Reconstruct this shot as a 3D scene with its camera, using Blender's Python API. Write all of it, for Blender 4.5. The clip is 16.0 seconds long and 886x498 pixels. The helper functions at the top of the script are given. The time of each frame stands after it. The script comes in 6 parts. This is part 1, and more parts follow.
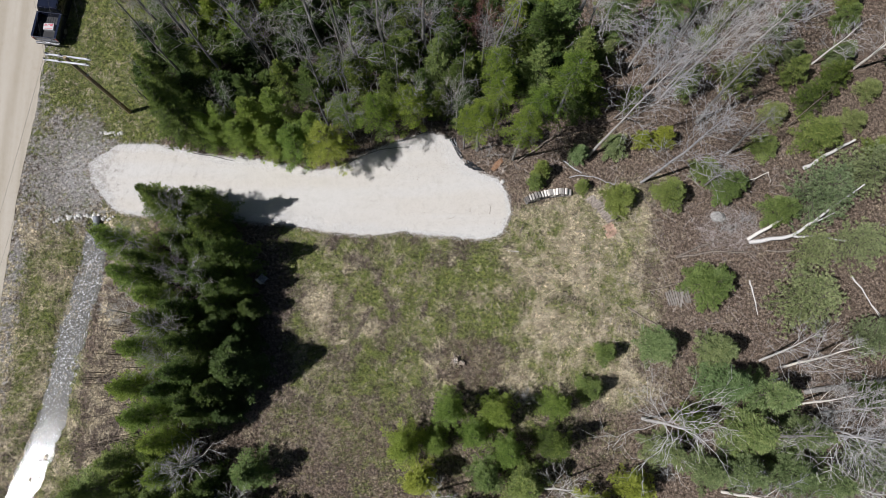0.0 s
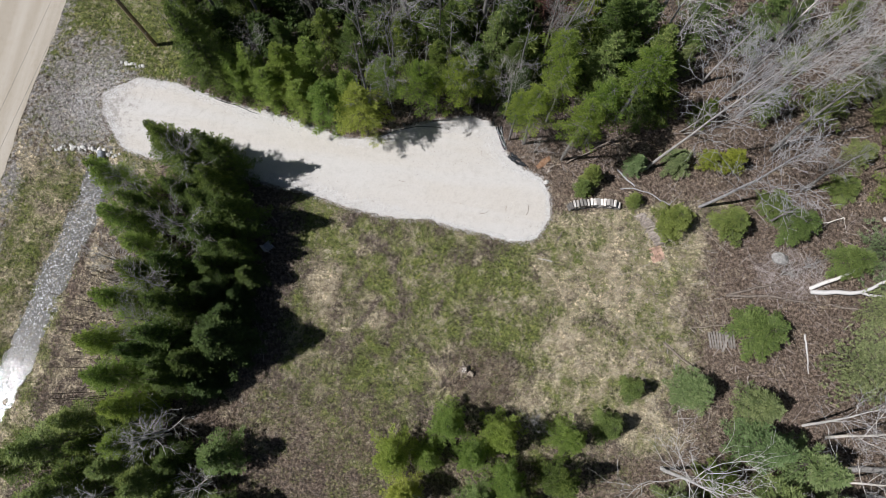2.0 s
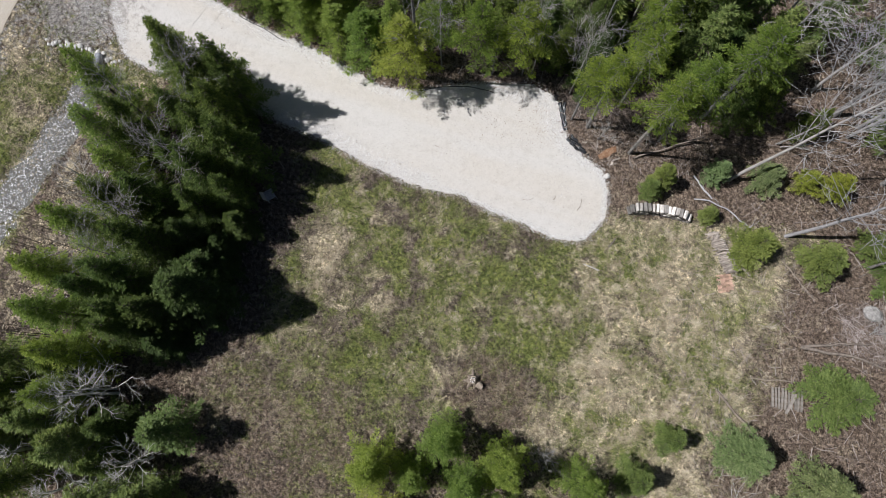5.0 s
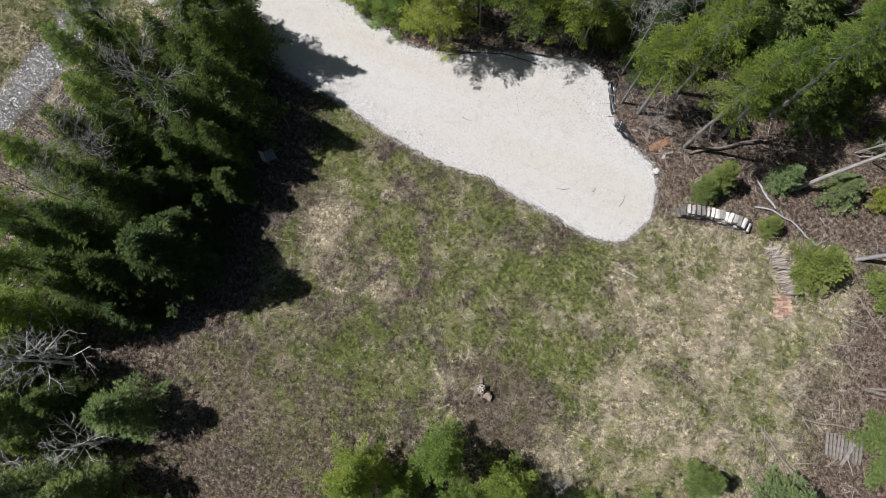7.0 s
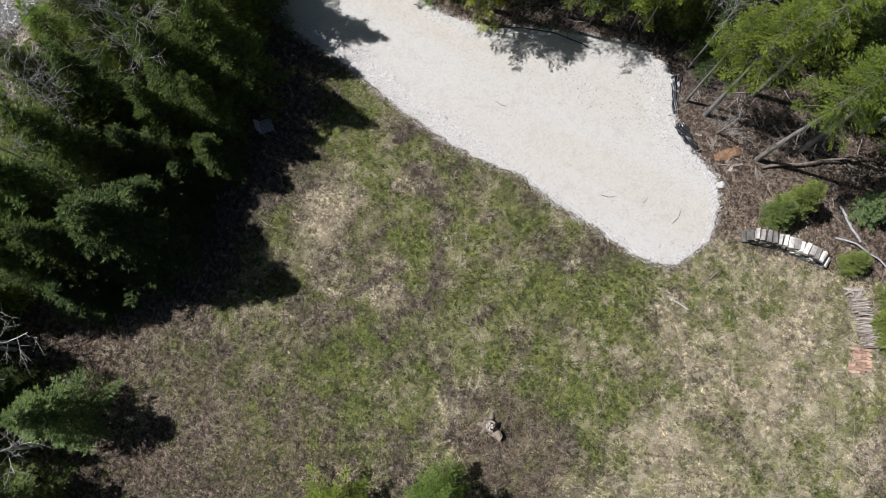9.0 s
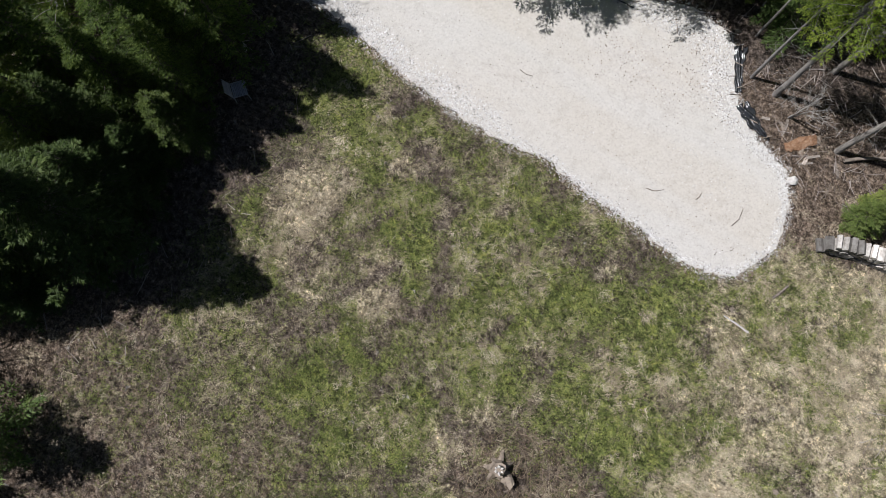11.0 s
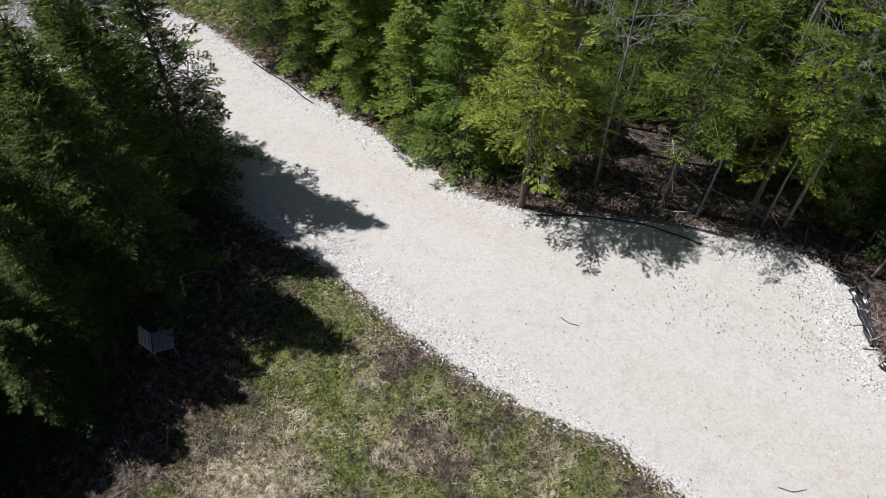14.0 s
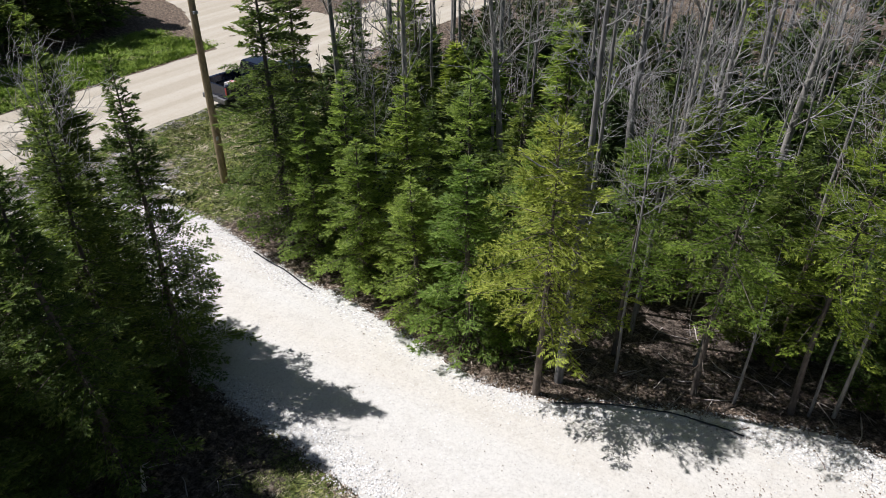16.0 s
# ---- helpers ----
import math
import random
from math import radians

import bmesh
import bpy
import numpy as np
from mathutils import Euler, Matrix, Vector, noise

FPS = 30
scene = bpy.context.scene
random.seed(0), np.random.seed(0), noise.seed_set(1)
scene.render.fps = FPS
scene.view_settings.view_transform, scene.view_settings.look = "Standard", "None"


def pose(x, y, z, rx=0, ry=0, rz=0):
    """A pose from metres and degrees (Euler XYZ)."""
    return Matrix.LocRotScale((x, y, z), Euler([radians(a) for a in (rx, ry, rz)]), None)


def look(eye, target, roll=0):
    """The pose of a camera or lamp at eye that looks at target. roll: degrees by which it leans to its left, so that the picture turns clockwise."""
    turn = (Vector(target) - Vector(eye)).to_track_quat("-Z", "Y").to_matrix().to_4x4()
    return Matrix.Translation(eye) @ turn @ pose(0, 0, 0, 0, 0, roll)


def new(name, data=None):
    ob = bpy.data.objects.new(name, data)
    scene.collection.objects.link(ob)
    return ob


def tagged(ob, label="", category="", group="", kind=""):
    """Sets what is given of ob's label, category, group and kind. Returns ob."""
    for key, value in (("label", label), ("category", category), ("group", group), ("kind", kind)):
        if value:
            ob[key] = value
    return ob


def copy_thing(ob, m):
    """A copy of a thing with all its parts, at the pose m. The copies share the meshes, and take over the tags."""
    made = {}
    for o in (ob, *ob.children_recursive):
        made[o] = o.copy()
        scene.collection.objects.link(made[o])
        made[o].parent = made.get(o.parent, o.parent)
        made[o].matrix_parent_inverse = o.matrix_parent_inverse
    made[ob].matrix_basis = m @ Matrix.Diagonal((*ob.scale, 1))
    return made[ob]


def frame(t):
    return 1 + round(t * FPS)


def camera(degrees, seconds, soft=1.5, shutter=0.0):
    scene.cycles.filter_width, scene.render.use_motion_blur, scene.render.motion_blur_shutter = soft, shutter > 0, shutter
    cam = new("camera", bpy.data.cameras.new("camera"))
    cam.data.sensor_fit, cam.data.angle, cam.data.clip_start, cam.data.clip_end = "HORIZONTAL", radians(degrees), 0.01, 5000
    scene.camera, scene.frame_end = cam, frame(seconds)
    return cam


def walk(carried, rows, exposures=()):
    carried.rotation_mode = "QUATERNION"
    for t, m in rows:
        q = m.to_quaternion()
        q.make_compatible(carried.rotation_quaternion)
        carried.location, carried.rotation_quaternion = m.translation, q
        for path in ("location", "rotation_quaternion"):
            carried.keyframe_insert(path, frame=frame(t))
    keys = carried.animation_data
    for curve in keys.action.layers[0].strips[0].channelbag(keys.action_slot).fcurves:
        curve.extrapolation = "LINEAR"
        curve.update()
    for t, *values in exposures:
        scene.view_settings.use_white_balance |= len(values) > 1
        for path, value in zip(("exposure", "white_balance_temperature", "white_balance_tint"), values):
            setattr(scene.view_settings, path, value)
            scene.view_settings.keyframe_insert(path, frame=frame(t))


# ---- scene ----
cam = camera(65.47, 16.0, soft=0.5)
# seconds, place in metres, heading and tilt up from straight down in degrees
ROWS = [
    (0.0, -0.000, -0.000, 50.000, 0.00, 10.47),
    (0.5, -0.092, 0.134, 48.777, 2.55, 10.50),
    (1.0, -0.194, 0.284, 47.520, 4.96, 10.50),
    (1.5, -0.276, 0.399, 46.323, 7.06, 10.50),
    (2.0, -0.360, 0.486, 45.076, 9.22, 10.48),
    (2.5, -0.400, 0.543, 43.853, 11.19, 10.51),
    (3.0, -0.448, 0.598, 42.593, 12.86, 10.61),
    (3.5, -0.509, 0.638, 41.379, 14.45, 10.61),
    (4.0, -0.533, 0.673, 40.128, 16.11, 10.59),
    (6.5, -0.836, 0.799, 34.073, 23.52, 10.54),
    (7.0, -0.891, 0.864, 32.773, 24.89, 10.53),
    (7.5, -0.997, 0.979, 31.523, 26.21, 10.40),
    (8.0, -1.235, 1.240, 30.222, 27.61, 10.60),
    (10.5, -1.848, 2.367, 23.834, 32.23, 10.50),
    (11.0, -2.065, 2.578, 22.528, 32.27, 10.44),
    (11.5, -2.316, 2.888, 21.249, 32.20, 14.09),
    (12.0, -2.555, 3.159, 19.930, 32.18, 18.38),
    (12.5, -2.708, 3.324, 18.633, 32.15, 22.58),
    (13.0, -2.818, 3.366, 17.274, 32.19, 27.47),
    (13.5, -2.867, 3.353, 16.004, 32.21, 32.73),
    (14.0, -2.903, 3.377, 14.671, 32.20, 38.35),
    (14.5, -2.953, 3.468, 13.372, 32.13, 43.57),
    (15.0, -3.112, 3.512, 12.560, 32.23, 48.56),
    (15.5, -3.065, 3.535, 12.449, 32.45, 54.01),
    (16.0, -3.045, 3.512, 12.556, 32.57, 57.76),
]
walk(cam, [(t, pose(x, y, z, tilt, 0, yaw)) for t, x, y, z, yaw, tilt in ROWS],
     [(t, stops, 6410.0, 10.0) for t, stops in ((0.0, 0.32), (3.5, 0.36), (7.0, 0.4), (10.5, 0.42), (11.5, 0.34), (12.5, 0.36), (14.0, 0.45), (15.0, 0.54), (15.5, 0.62), (16.0, 0.75))])

# ---- light ----
SUN_ELEV, SHADOW_DIR = 57.5, 15.0      # degrees; shadows fall along +x turned by SHADOW_DIR
sky_world = bpy.data.worlds.new("sky")
scene.world = sky_world
sky_world.use_nodes = True
wn = sky_world.node_tree.nodes
sky = wn.new("ShaderNodeTexSky")
sky.sky_type, sky.sun_disc = 'NISHITA', False
sky.sun_elevation, sky.sun_rotation = radians(SUN_ELEV), radians(-90 - SHADOW_DIR)
wn["Background"].inputs["Strength"].default_value = 0.031
sky_world.node_tree.links.new(sky.outputs[0], wn["Background"].inputs["Color"])
sun = new("sun", bpy.data.lights.new("sun", 'SUN'))
sun.data.energy, sun.data.angle, sun.data.color = 4.6, radians(0.53), (1.0, 0.98, 0.985)
sx, sy = -math.cos(radians(SHADOW_DIR)) * math.cos(radians(SUN_ELEV)), -math.sin(radians(SHADOW_DIR)) * math.cos(radians(SUN_ELEV))
sun.matrix_world = look((60 * sx, 60 * sy, 60 * math.sin(radians(SUN_ELEV))), (0, 0, 0))

# ---- materials ----
def material(name, rough=0.9, metal=0.0, spec=0.3):
    m = bpy.data.materials.new(name)
    m.use_nodes = True
    nt = m.node_tree
    b = nt.nodes["Principled BSDF"]
    b.inputs["Roughness"].default_value, b.inputs["Metallic"].default_value = rough, metal
    b.inputs["Specular IOR Level"].default_value = spec
    return m, nt, b


def node(nt, kind, **kw):
    n = nt.nodes.new(kind)
    for k, v in kw.items():
        n.inputs[k.replace("_", " ")].default_value = v
    return n


def noise_of(nt, scale, detail=4.0, rough=0.6, coords=None, kind="Object"):
    n = node(nt, "ShaderNodeTexNoise", Scale=scale, Detail=detail, Roughness=rough)
    if coords is None:
        coords = nt.nodes.new("ShaderNodeTexCoord").outputs[kind]
    nt.links.new(coords, n.inputs["Vector"])
    return n.outputs["Fac"]


def ramp(nt, fac, stops):
    r = nt.nodes.new("ShaderNodeValToRGB")
    els = r.color_ramp.elements
    while len(els) < len(stops):
        els.new(0.5)
    for e, (p, c) in zip(els, stops):
        e.position, e.color = p, (*c, 1.0)
    nt.links.new(fac, r.inputs["Fac"])
    return r.outputs["Color"]


def mix(nt, fac, a, b, blend='MIX'):
    m = nt.nodes.new("ShaderNodeMix")
    m.data_type, m.blend_type = 'RGBA', blend
    for slot, v in ((0, fac), (6, a), (7, b)):
        if isinstance(v, (int, float)):
            m.inputs[slot].default_value = v
        elif isinstance(v, tuple):
            m.inputs[slot].default_value = (*v, 1.0)
        else:
            nt.links.new(v, m.inputs[slot])
    return m.outputs[2]


def math_of(nt, op, a, b=0.0, clamp=False):
    m = nt.nodes.new("ShaderNodeMath")
    m.operation, m.use_clamp = op, clamp
    for slot, v in ((0, a), (1, b)):
        if isinstance(v, (int, float)):
            m.inputs[slot].default_value = v
        else:
            nt.links.new(v, m.inputs[slot])
    return m.outputs[0]


def bump(nt, b, height, strength=0.5, distance=0.05):
    n = nt.nodes.new("ShaderNodeBump")
    n.inputs["Strength"].default_value, n.inputs["Distance"].default_value = strength, distance
    nt.links.new(height, n.inputs["Height"])
    nt.links.new(n.outputs["Normal"], b.inputs["Normal"])


def needles(name, dark, mid, light, tip, through_light=0.25, gloss=0.25):
    """Evergreen foliage: every spray a little different, every tree of its own tint, light shining through."""
    m, nt, b = material(name, 0.55, spec=gloss)
    isl = nt.nodes.new("ShaderNodeNewGeometry").outputs["Random Per Island"]
    own = nt.nodes.new("ShaderNodeObjectInfo").outputs["Random"]
    tone = nt.nodes.new("ShaderNodeAttribute")
    tone.attribute_name = "tone"
    fac = math_of(nt, 'ADD', math_of(nt, 'MULTIPLY', isl, 0.4), math_of(nt, 'MULTIPLY', tone.outputs["Fac"], 0.6))
    c = ramp(nt, fac, [(0.0, dark), (0.4, mid), (0.75, light), (1.0, tip)])
    hue = ramp(nt, own, [(0.0, (0.78, 0.86, 0.84)), (0.5, (1.0, 1.0, 1.0)), (1.0, (1.16, 1.08, 0.9))])
    c = mix(nt, 1.0, c, hue, 'MULTIPLY')
    big = noise_of(nt, 1.3, 2.0)
    c = mix(nt, math_of(nt, 'MULTIPLY', big, 0.55), c, mix(nt, 1.0, c, (0.55, 0.6, 0.6), 'MULTIPLY'))
    nt.links.new(c, b.inputs["Base Color"])
    tr = nt.nodes.new("ShaderNodeBsdfTranslucent")
    nt.links.new(mix(nt, 1.0, c, (1.18, 1.2, 0.85), 'MULTIPLY'), tr.inputs["Color"])
    ms = node(nt, "ShaderNodeMixShader", Fac=through_light)
    nt.links.new(b.outputs[0], ms.inputs[1])
    nt.links.new(tr.outputs[0], ms.inputs[2])
    nt.links.new(ms.outputs[0], nt.nodes["Material Output"].inputs["Surface"])
    return m


def bark(name, dark, light, scale=9.0, scars=False):
    m, nt, b = material(name, 0.9)
    co = nt.nodes.new("ShaderNodeTexCoord").outputs["Object"]
    mp = nt.nodes.new("ShaderNodeMapping")
    mp.inputs["Scale"].default_value = (1.0, 1.0, 3.0 if scars else 0.25)
    nt.links.new(co, mp.inputs["Vector"])
    n = noise_of(nt, scale, 5.0, 0.7, mp.outputs[0])
    c = ramp(nt, n, [(0.3, dark), (0.55 if not scars else 0.42, light), (1.0, tuple(min(1, v * 1.15) for v in light))])
    own = nt.nodes.new("ShaderNodeObjectInfo").outputs["Random"]
    c = mix(nt, 1.0, c, ramp(nt, own, [(0.0, (0.75, 0.75, 0.78)), (1.0, (1.12, 1.08, 1.02))]), 'MULTIPLY')
    nt.links.new(c, b.inputs["Base Color"])
    bump(nt, b, n, 0.6, 0.03)
    return m


def mottled(name, stops, scale=6.0, rough=0.85, metal=0.0, bump_by=0.3, spec=0.3, per_piece=0.25):
    m, nt, b = material(name, rough, metal, spec)
    n = noise_of(nt, scale, 6.0, 0.65)
    c = ramp(nt, n, stops)
    own = nt.nodes.new("ShaderNodeObjectInfo").outputs["Random"]
    c = mix(nt, 1.0, c, ramp(nt, own, [(0.0, (1 - per_piece,) * 3), (1.0, (1 + per_piece,) * 3)]), 'MULTIPLY')
    nt.links.new(c, b.inputs["Base Color"])
    if bump_by:
        bump(nt, b, n, bump_by, 0.02)
    return m


def pieces(name, stops, rough=0.9, blotch=0.4, tufted=False):
    """Many small pieces in one mesh, each of its own tone."""
    m, nt, b = material(name, rough)
    isl = nt.nodes.new("ShaderNodeNewGeometry").outputs["Random Per Island"]
    if tufted:      # blades of one tuft share most of their tone
        tone = nt.nodes.new("ShaderNodeAttribute")
        tone.attribute_name = "tone"
        isl = math_of(nt, 'ADD', math_of(nt, 'MULTIPLY', isl, 0.3), math_of(nt, 'MULTIPLY', tone.outputs["Fac"], 0.7))
    c = ramp(nt, isl, stops)
    c = mix(nt, math_of(nt, 'MULTIPLY', noise_of(nt, 0.35, 3.0), blotch), c, mix(nt, 1.0, c, (0.5, 0.48, 0.45), 'MULTIPLY'))
    nt.links.new(c, b.inputs["Base Color"])
    return m


M_SPRUCE = needles("spruce_needles", (0.024, 0.04, 0.012), (0.078, 0.12, 0.029), (0.185, 0.245, 0.064), (0.34, 0.39, 0.13), 0.56)
M_FIR = needles("fir_needles", (0.042, 0.068, 0.014), (0.152, 0.222, 0.038), (0.3, 0.385, 0.078), (0.48, 0.54, 0.15), 0.64)
M_FRESH = needles("fresh_fir_needles", (0.054, 0.085, 0.02), (0.18, 0.256, 0.054), (0.34, 0.43, 0.108), (0.51, 0.57, 0.2), 0.64)
M_CEDAR = needles("cedar_sprays", (0.09, 0.115, 0.018), (0.225, 0.268, 0.044), (0.38, 0.42, 0.085), (0.5, 0.52, 0.16), 0.5)
M_PINE = needles("pine_needles", (0.13, 0.165, 0.085), (0.25, 0.3, 0.155), (0.37, 0.42, 0.225), (0.5, 0.53, 0.31), 0.4)
M_BUSH = needles("young_fir_needles", (0.062, 0.088, 0.026), (0.155, 0.205, 0.058), (0.26, 0.31, 0.095), (0.37, 0.41, 0.155), 0.4)
M_SOFT = needles("soft_fir_needles", (0.062, 0.088, 0.036), (0.146, 0.185, 0.076), (0.24, 0.28, 0.12), (0.35, 0.38, 0.19), 0.35)
M_MID = needles("green_fir_needles", (0.046, 0.0759, 0.021), (0.1242, 0.1748, 0.0483), (0.23, 0.2818, 0.0893), (0.345, 0.3852, 0.1522), 0.38)
M_BLUE = needles("balsam_needles", (0.06, 0.098, 0.035), (0.13, 0.185, 0.068), (0.21, 0.265, 0.11), (0.31, 0.35, 0.17), 0.25)
# spruce needle colours darkened: shade inside the wood put into the colour
M_SHADED = needles("black_spruce_needles", (0.014, 0.026, 0.007), (0.037, 0.06, 0.014), (0.07, 0.102, 0.027), (0.12, 0.15, 0.05), 0.12, 0.15)
M_BARK = bark("conifer_bark", (0.045, 0.037, 0.031), (0.125, 0.106, 0.092))
M_GREY = bark("poplar_bark", (0.08, 0.076, 0.073), (0.25, 0.242, 0.232))
M_TWIG = bark("twig_bark", (0.16, 0.155, 0.15), (0.38, 0.37, 0.36))
M_PALE = bark("pale_twigs", (0.26, 0.258, 0.26), (0.5, 0.495, 0.497))
M_HOAR = bark("white_birch_limbs", (0.33, 0.328, 0.327), (0.62, 0.612, 0.605))
M_BIRCH = bark("birch_bark", (0.1, 0.09, 0.08), (0.62, 0.6, 0.57), 5.0, True)
M_RED = bark("red_twigs", (0.07, 0.03, 0.025), (0.2, 0.095, 0.075))
M_BROWN = bark("brown_twigs", (0.055, 0.045, 0.038), (0.17, 0.14, 0.118))

# ground: cover masks (green, straw, litter, grit) with two scales of patches in each
M_GROUND, nt, b = material("meadow_and_forest_floor", 0.95, spec=0.15)
att = nt.nodes.new("ShaderNodeAttribute")
att.attribute_name = "cover"
sep = nt.nodes.new("ShaderNodeSeparateColor")
nt.links.new(att.outputs["Color"], sep.inputs[0])
tiny, mid, wide = noise_of(nt, 16.0, 5.0, 0.85), noise_of(nt, 3.1, 6.0, 0.7), noise_of(nt, 0.55, 4.0, 0.6)
fine = math_of(nt, 'ADD', math_of(nt, 'MULTIPLY', tiny, 0.45), math_of(nt, 'MULTIPLY', noise_of(nt, 5.0, 6.0, 0.85), 0.55))
soil = ramp(nt, fine, [(0.435, (0.035, 0.027, 0.022)), (0.5, (0.1, 0.079, 0.066)), (0.57, (0.205, 0.168, 0.147))])
green = ramp(nt, fine, [(0.435, (0.03, 0.04, 0.012)), (0.5, (0.115, 0.145, 0.04)), (0.57, (0.27, 0.285, 0.105))])
straw = ramp(nt, fine, [(0.435, (0.12, 0.1, 0.066)), (0.5, (0.43, 0.37, 0.26)), (0.57, (0.78, 0.69, 0.52))])
grit = ramp(nt, fine, [(0.435, (0.1, 0.093, 0.087)), (0.5, (0.25, 0.235, 0.221)), (0.57, (0.46, 0.435, 0.412))])
litter = ramp(nt, fine, [(0.435, (0.042, 0.0302, 0.0227)), (0.5, (0.1512, 0.1126, 0.0865)), (0.57, (0.336, 0.2688, 0.2184))])

glow = noise_of(nt, 1.5, 6.0, 0.75)
straw = mix(nt, 1.0, straw, ramp(nt, glow, [(0.4, (0.66, 0.66, 0.66)), (0.5, (0.98, 0.97, 0.95)), (0.6, (1.3, 1.28, 1.22))]), 'MULTIPLY')
green = mix(nt, 1.0, green, ramp(nt, noise_of(nt, 1.9, 6.0, 0.75), [(0.4, (0.72, 0.7, 0.75)), (0.5, (1.0, 1.0, 1.0)), (0.62, (1.3, 1.22, 1.0))]), 'MULTIPLY')


def edge(mask, patch, soft=0.22):
    v = math_of(nt, 'ADD', mask, math_of(nt, 'MULTIPLY', math_of(nt, 'SUBTRACT', patch, 0.5), 3.2))
    return math_of(nt, 'DIVIDE', math_of(nt, 'SUBTRACT', v, 0.5 - soft / 2), soft, True)


col = mix(nt, edge(sep.outputs[2], mid), soil, litter)
tuft = math_of(nt, 'ADD', math_of(nt, 'MULTIPLY', noise_of(nt, 11.0, 6.0, 0.8), 0.6), math_of(nt, 'MULTIPLY', noise_of(nt, 1.1, 5.0, 0.65), 0.4))
tuft2 = math_of(nt, 'ADD', math_of(nt, 'MULTIPLY', noise_of(nt, 13.0, 6.0, 0.8), 0.55), math_of(nt, 'MULTIPLY', noise_of(nt, 0.7, 5.0, 0.65), 0.45))
col = mix(nt, edge(sep.outputs[1], tuft2, 0.3), col, straw)
col = mix(nt, edge(sep.outputs[0], tuft, 0.3), col, green)
speck = noise_of(nt, 5.5, 6.0, 0.85)
col = mix(nt, ramp(nt, speck, [(0.39, (0.8,) * 3), (0.48, (0, 0, 0))]), col, (0.034, 0.027, 0.02))
col = mix(nt, ramp(nt, noise_of(nt, 1.2, 6.0, 0.75), [(0.6, (0, 0, 0)), (0.67, (0.7,) * 3)]), col, soil)
col = mix(nt, edge(att.outputs["Alpha"], mid), col, grit)
col = mix(nt, math_of(nt, 'MULTIPLY', wide, 0.5), col, mix(nt, 1.0, col, (0.7, 0.68, 0.66), 'MULTIPLY'))
col = mix(nt, 1.0, col, ramp(nt, noise_of(nt, 4.2, 4.0, 0.7), [(0.36, (0.66, 0.65, 0.64)), (0.5, (1.14, 1.14, 1.14)), (0.64, (1.7, 1.69, 1.65))]), 'MULTIPLY')
nt.links.new(col, b.inputs["Base Color"])
bump(nt, b, math_of(nt, 'ADD', fine, math_of(nt, 'MULTIPLY', mid, 2.0)), 1.0, 0.17)


def gravel(name, pale, deep, fleck, rut=0.0, worn=None):
    m, nt, b = material(name, 0.92, spec=0.2)
    fine, mid, wide = noise_of(nt, 14.0, 6.0, 0.9), noise_of(nt, 2.2, 5.0, 0.65), noise_of(nt, 0.45, 3.0)
    c = ramp(nt, fine, [(0.3, deep), (0.46, pale), (0.7, tuple(v * 1.2 for v in pale))])
    c = mix(nt, ramp(nt, mid, [(0.5, (0, 0, 0)), (0.75, (0.55, 0.55, 0.55))]), c, mix(nt, 1.0, c, fleck, 'MULTIPLY'))
    c = mix(nt, math_of(nt, 'MULTIPLY', wide, 0.55), c, mix(nt, 1.0, c, (0.9, 0.87, 0.82), 'MULTIPLY'))
    if rut:
        mp = nt.nodes.new("ShaderNodeMapping")
        mp.inputs["Scale"].default_value, mp.inputs["Rotation"].default_value = (1.0, 0.03, 1.0), (0, 0, -0.03)
        nt.links.new(nt.nodes.new("ShaderNodeTexCoord").outputs["Object"], mp.inputs["Vector"])
        tracks = noise_of(nt, 0.9, 3.0, 0.5, mp.outputs[0])
        c = mix(nt, ramp(nt, tracks, [(0.42, (0, 0, 0)), (0.62, (rut,) * 3)]), c, mix(nt, 1.0, c, (1.28, 1.32, 1.4), 'MULTIPLY'))
    if worn is not None:
        mp = nt.nodes.new("ShaderNodeMapping")
        mp.inputs["Scale"].default_value, mp.inputs["Rotation"].default_value = (0.12, 1.0, 1.0), (0, 0, 0.1)
        nt.links.new(nt.nodes.new("ShaderNodeTexCoord").outputs["Object"], mp.inputs["Vector"])
        c = mix(nt, ramp(nt, noise_of(nt, 0.55, 3.0, 0.5, mp.outputs[0]), [(0.4, (0, 0, 0)), (0.58, (1, 1, 1))]), c, mix(nt, 1.0, c, (0.985, 0.962, 0.93), 'MULTIPLY'))
    if worn is not None:      # thin stone over dirt where the drive meets the road verge
        xyz = nt.nodes.new("ShaderNodeSeparateXYZ")
        nt.links.new(nt.nodes.new("ShaderNodeTexCoord").outputs["Object"], xyz.inputs[0])
        reach = math_of(nt, 'MULTIPLY', math_of(nt, 'SUBTRACT', worn, xyz.outputs[0]), 0.2)
        patchy = math_of(nt, 'MULTIPLY', math_of(nt, 'SUBTRACT', noise_of(nt, 2.6, 6.0, 0.75), 0.5), 2.4)
        c = mix(nt, math_of(nt, 'DIVIDE', math_of(nt, 'ADD', reach, patchy), 0.35, True), c, ramp(nt, fine, [(0.3, (0.14, 0.128, 0.117)), (0.5, (0.27, 0.252, 0.235)), (0.7, (0.44, 0.42, 0.395))]))
    nt.links.new(c, b.inputs["Base Color"])
    bump(nt, b, math_of(nt, 'ADD', fine, mid), 0.5, 0.03)
    return m


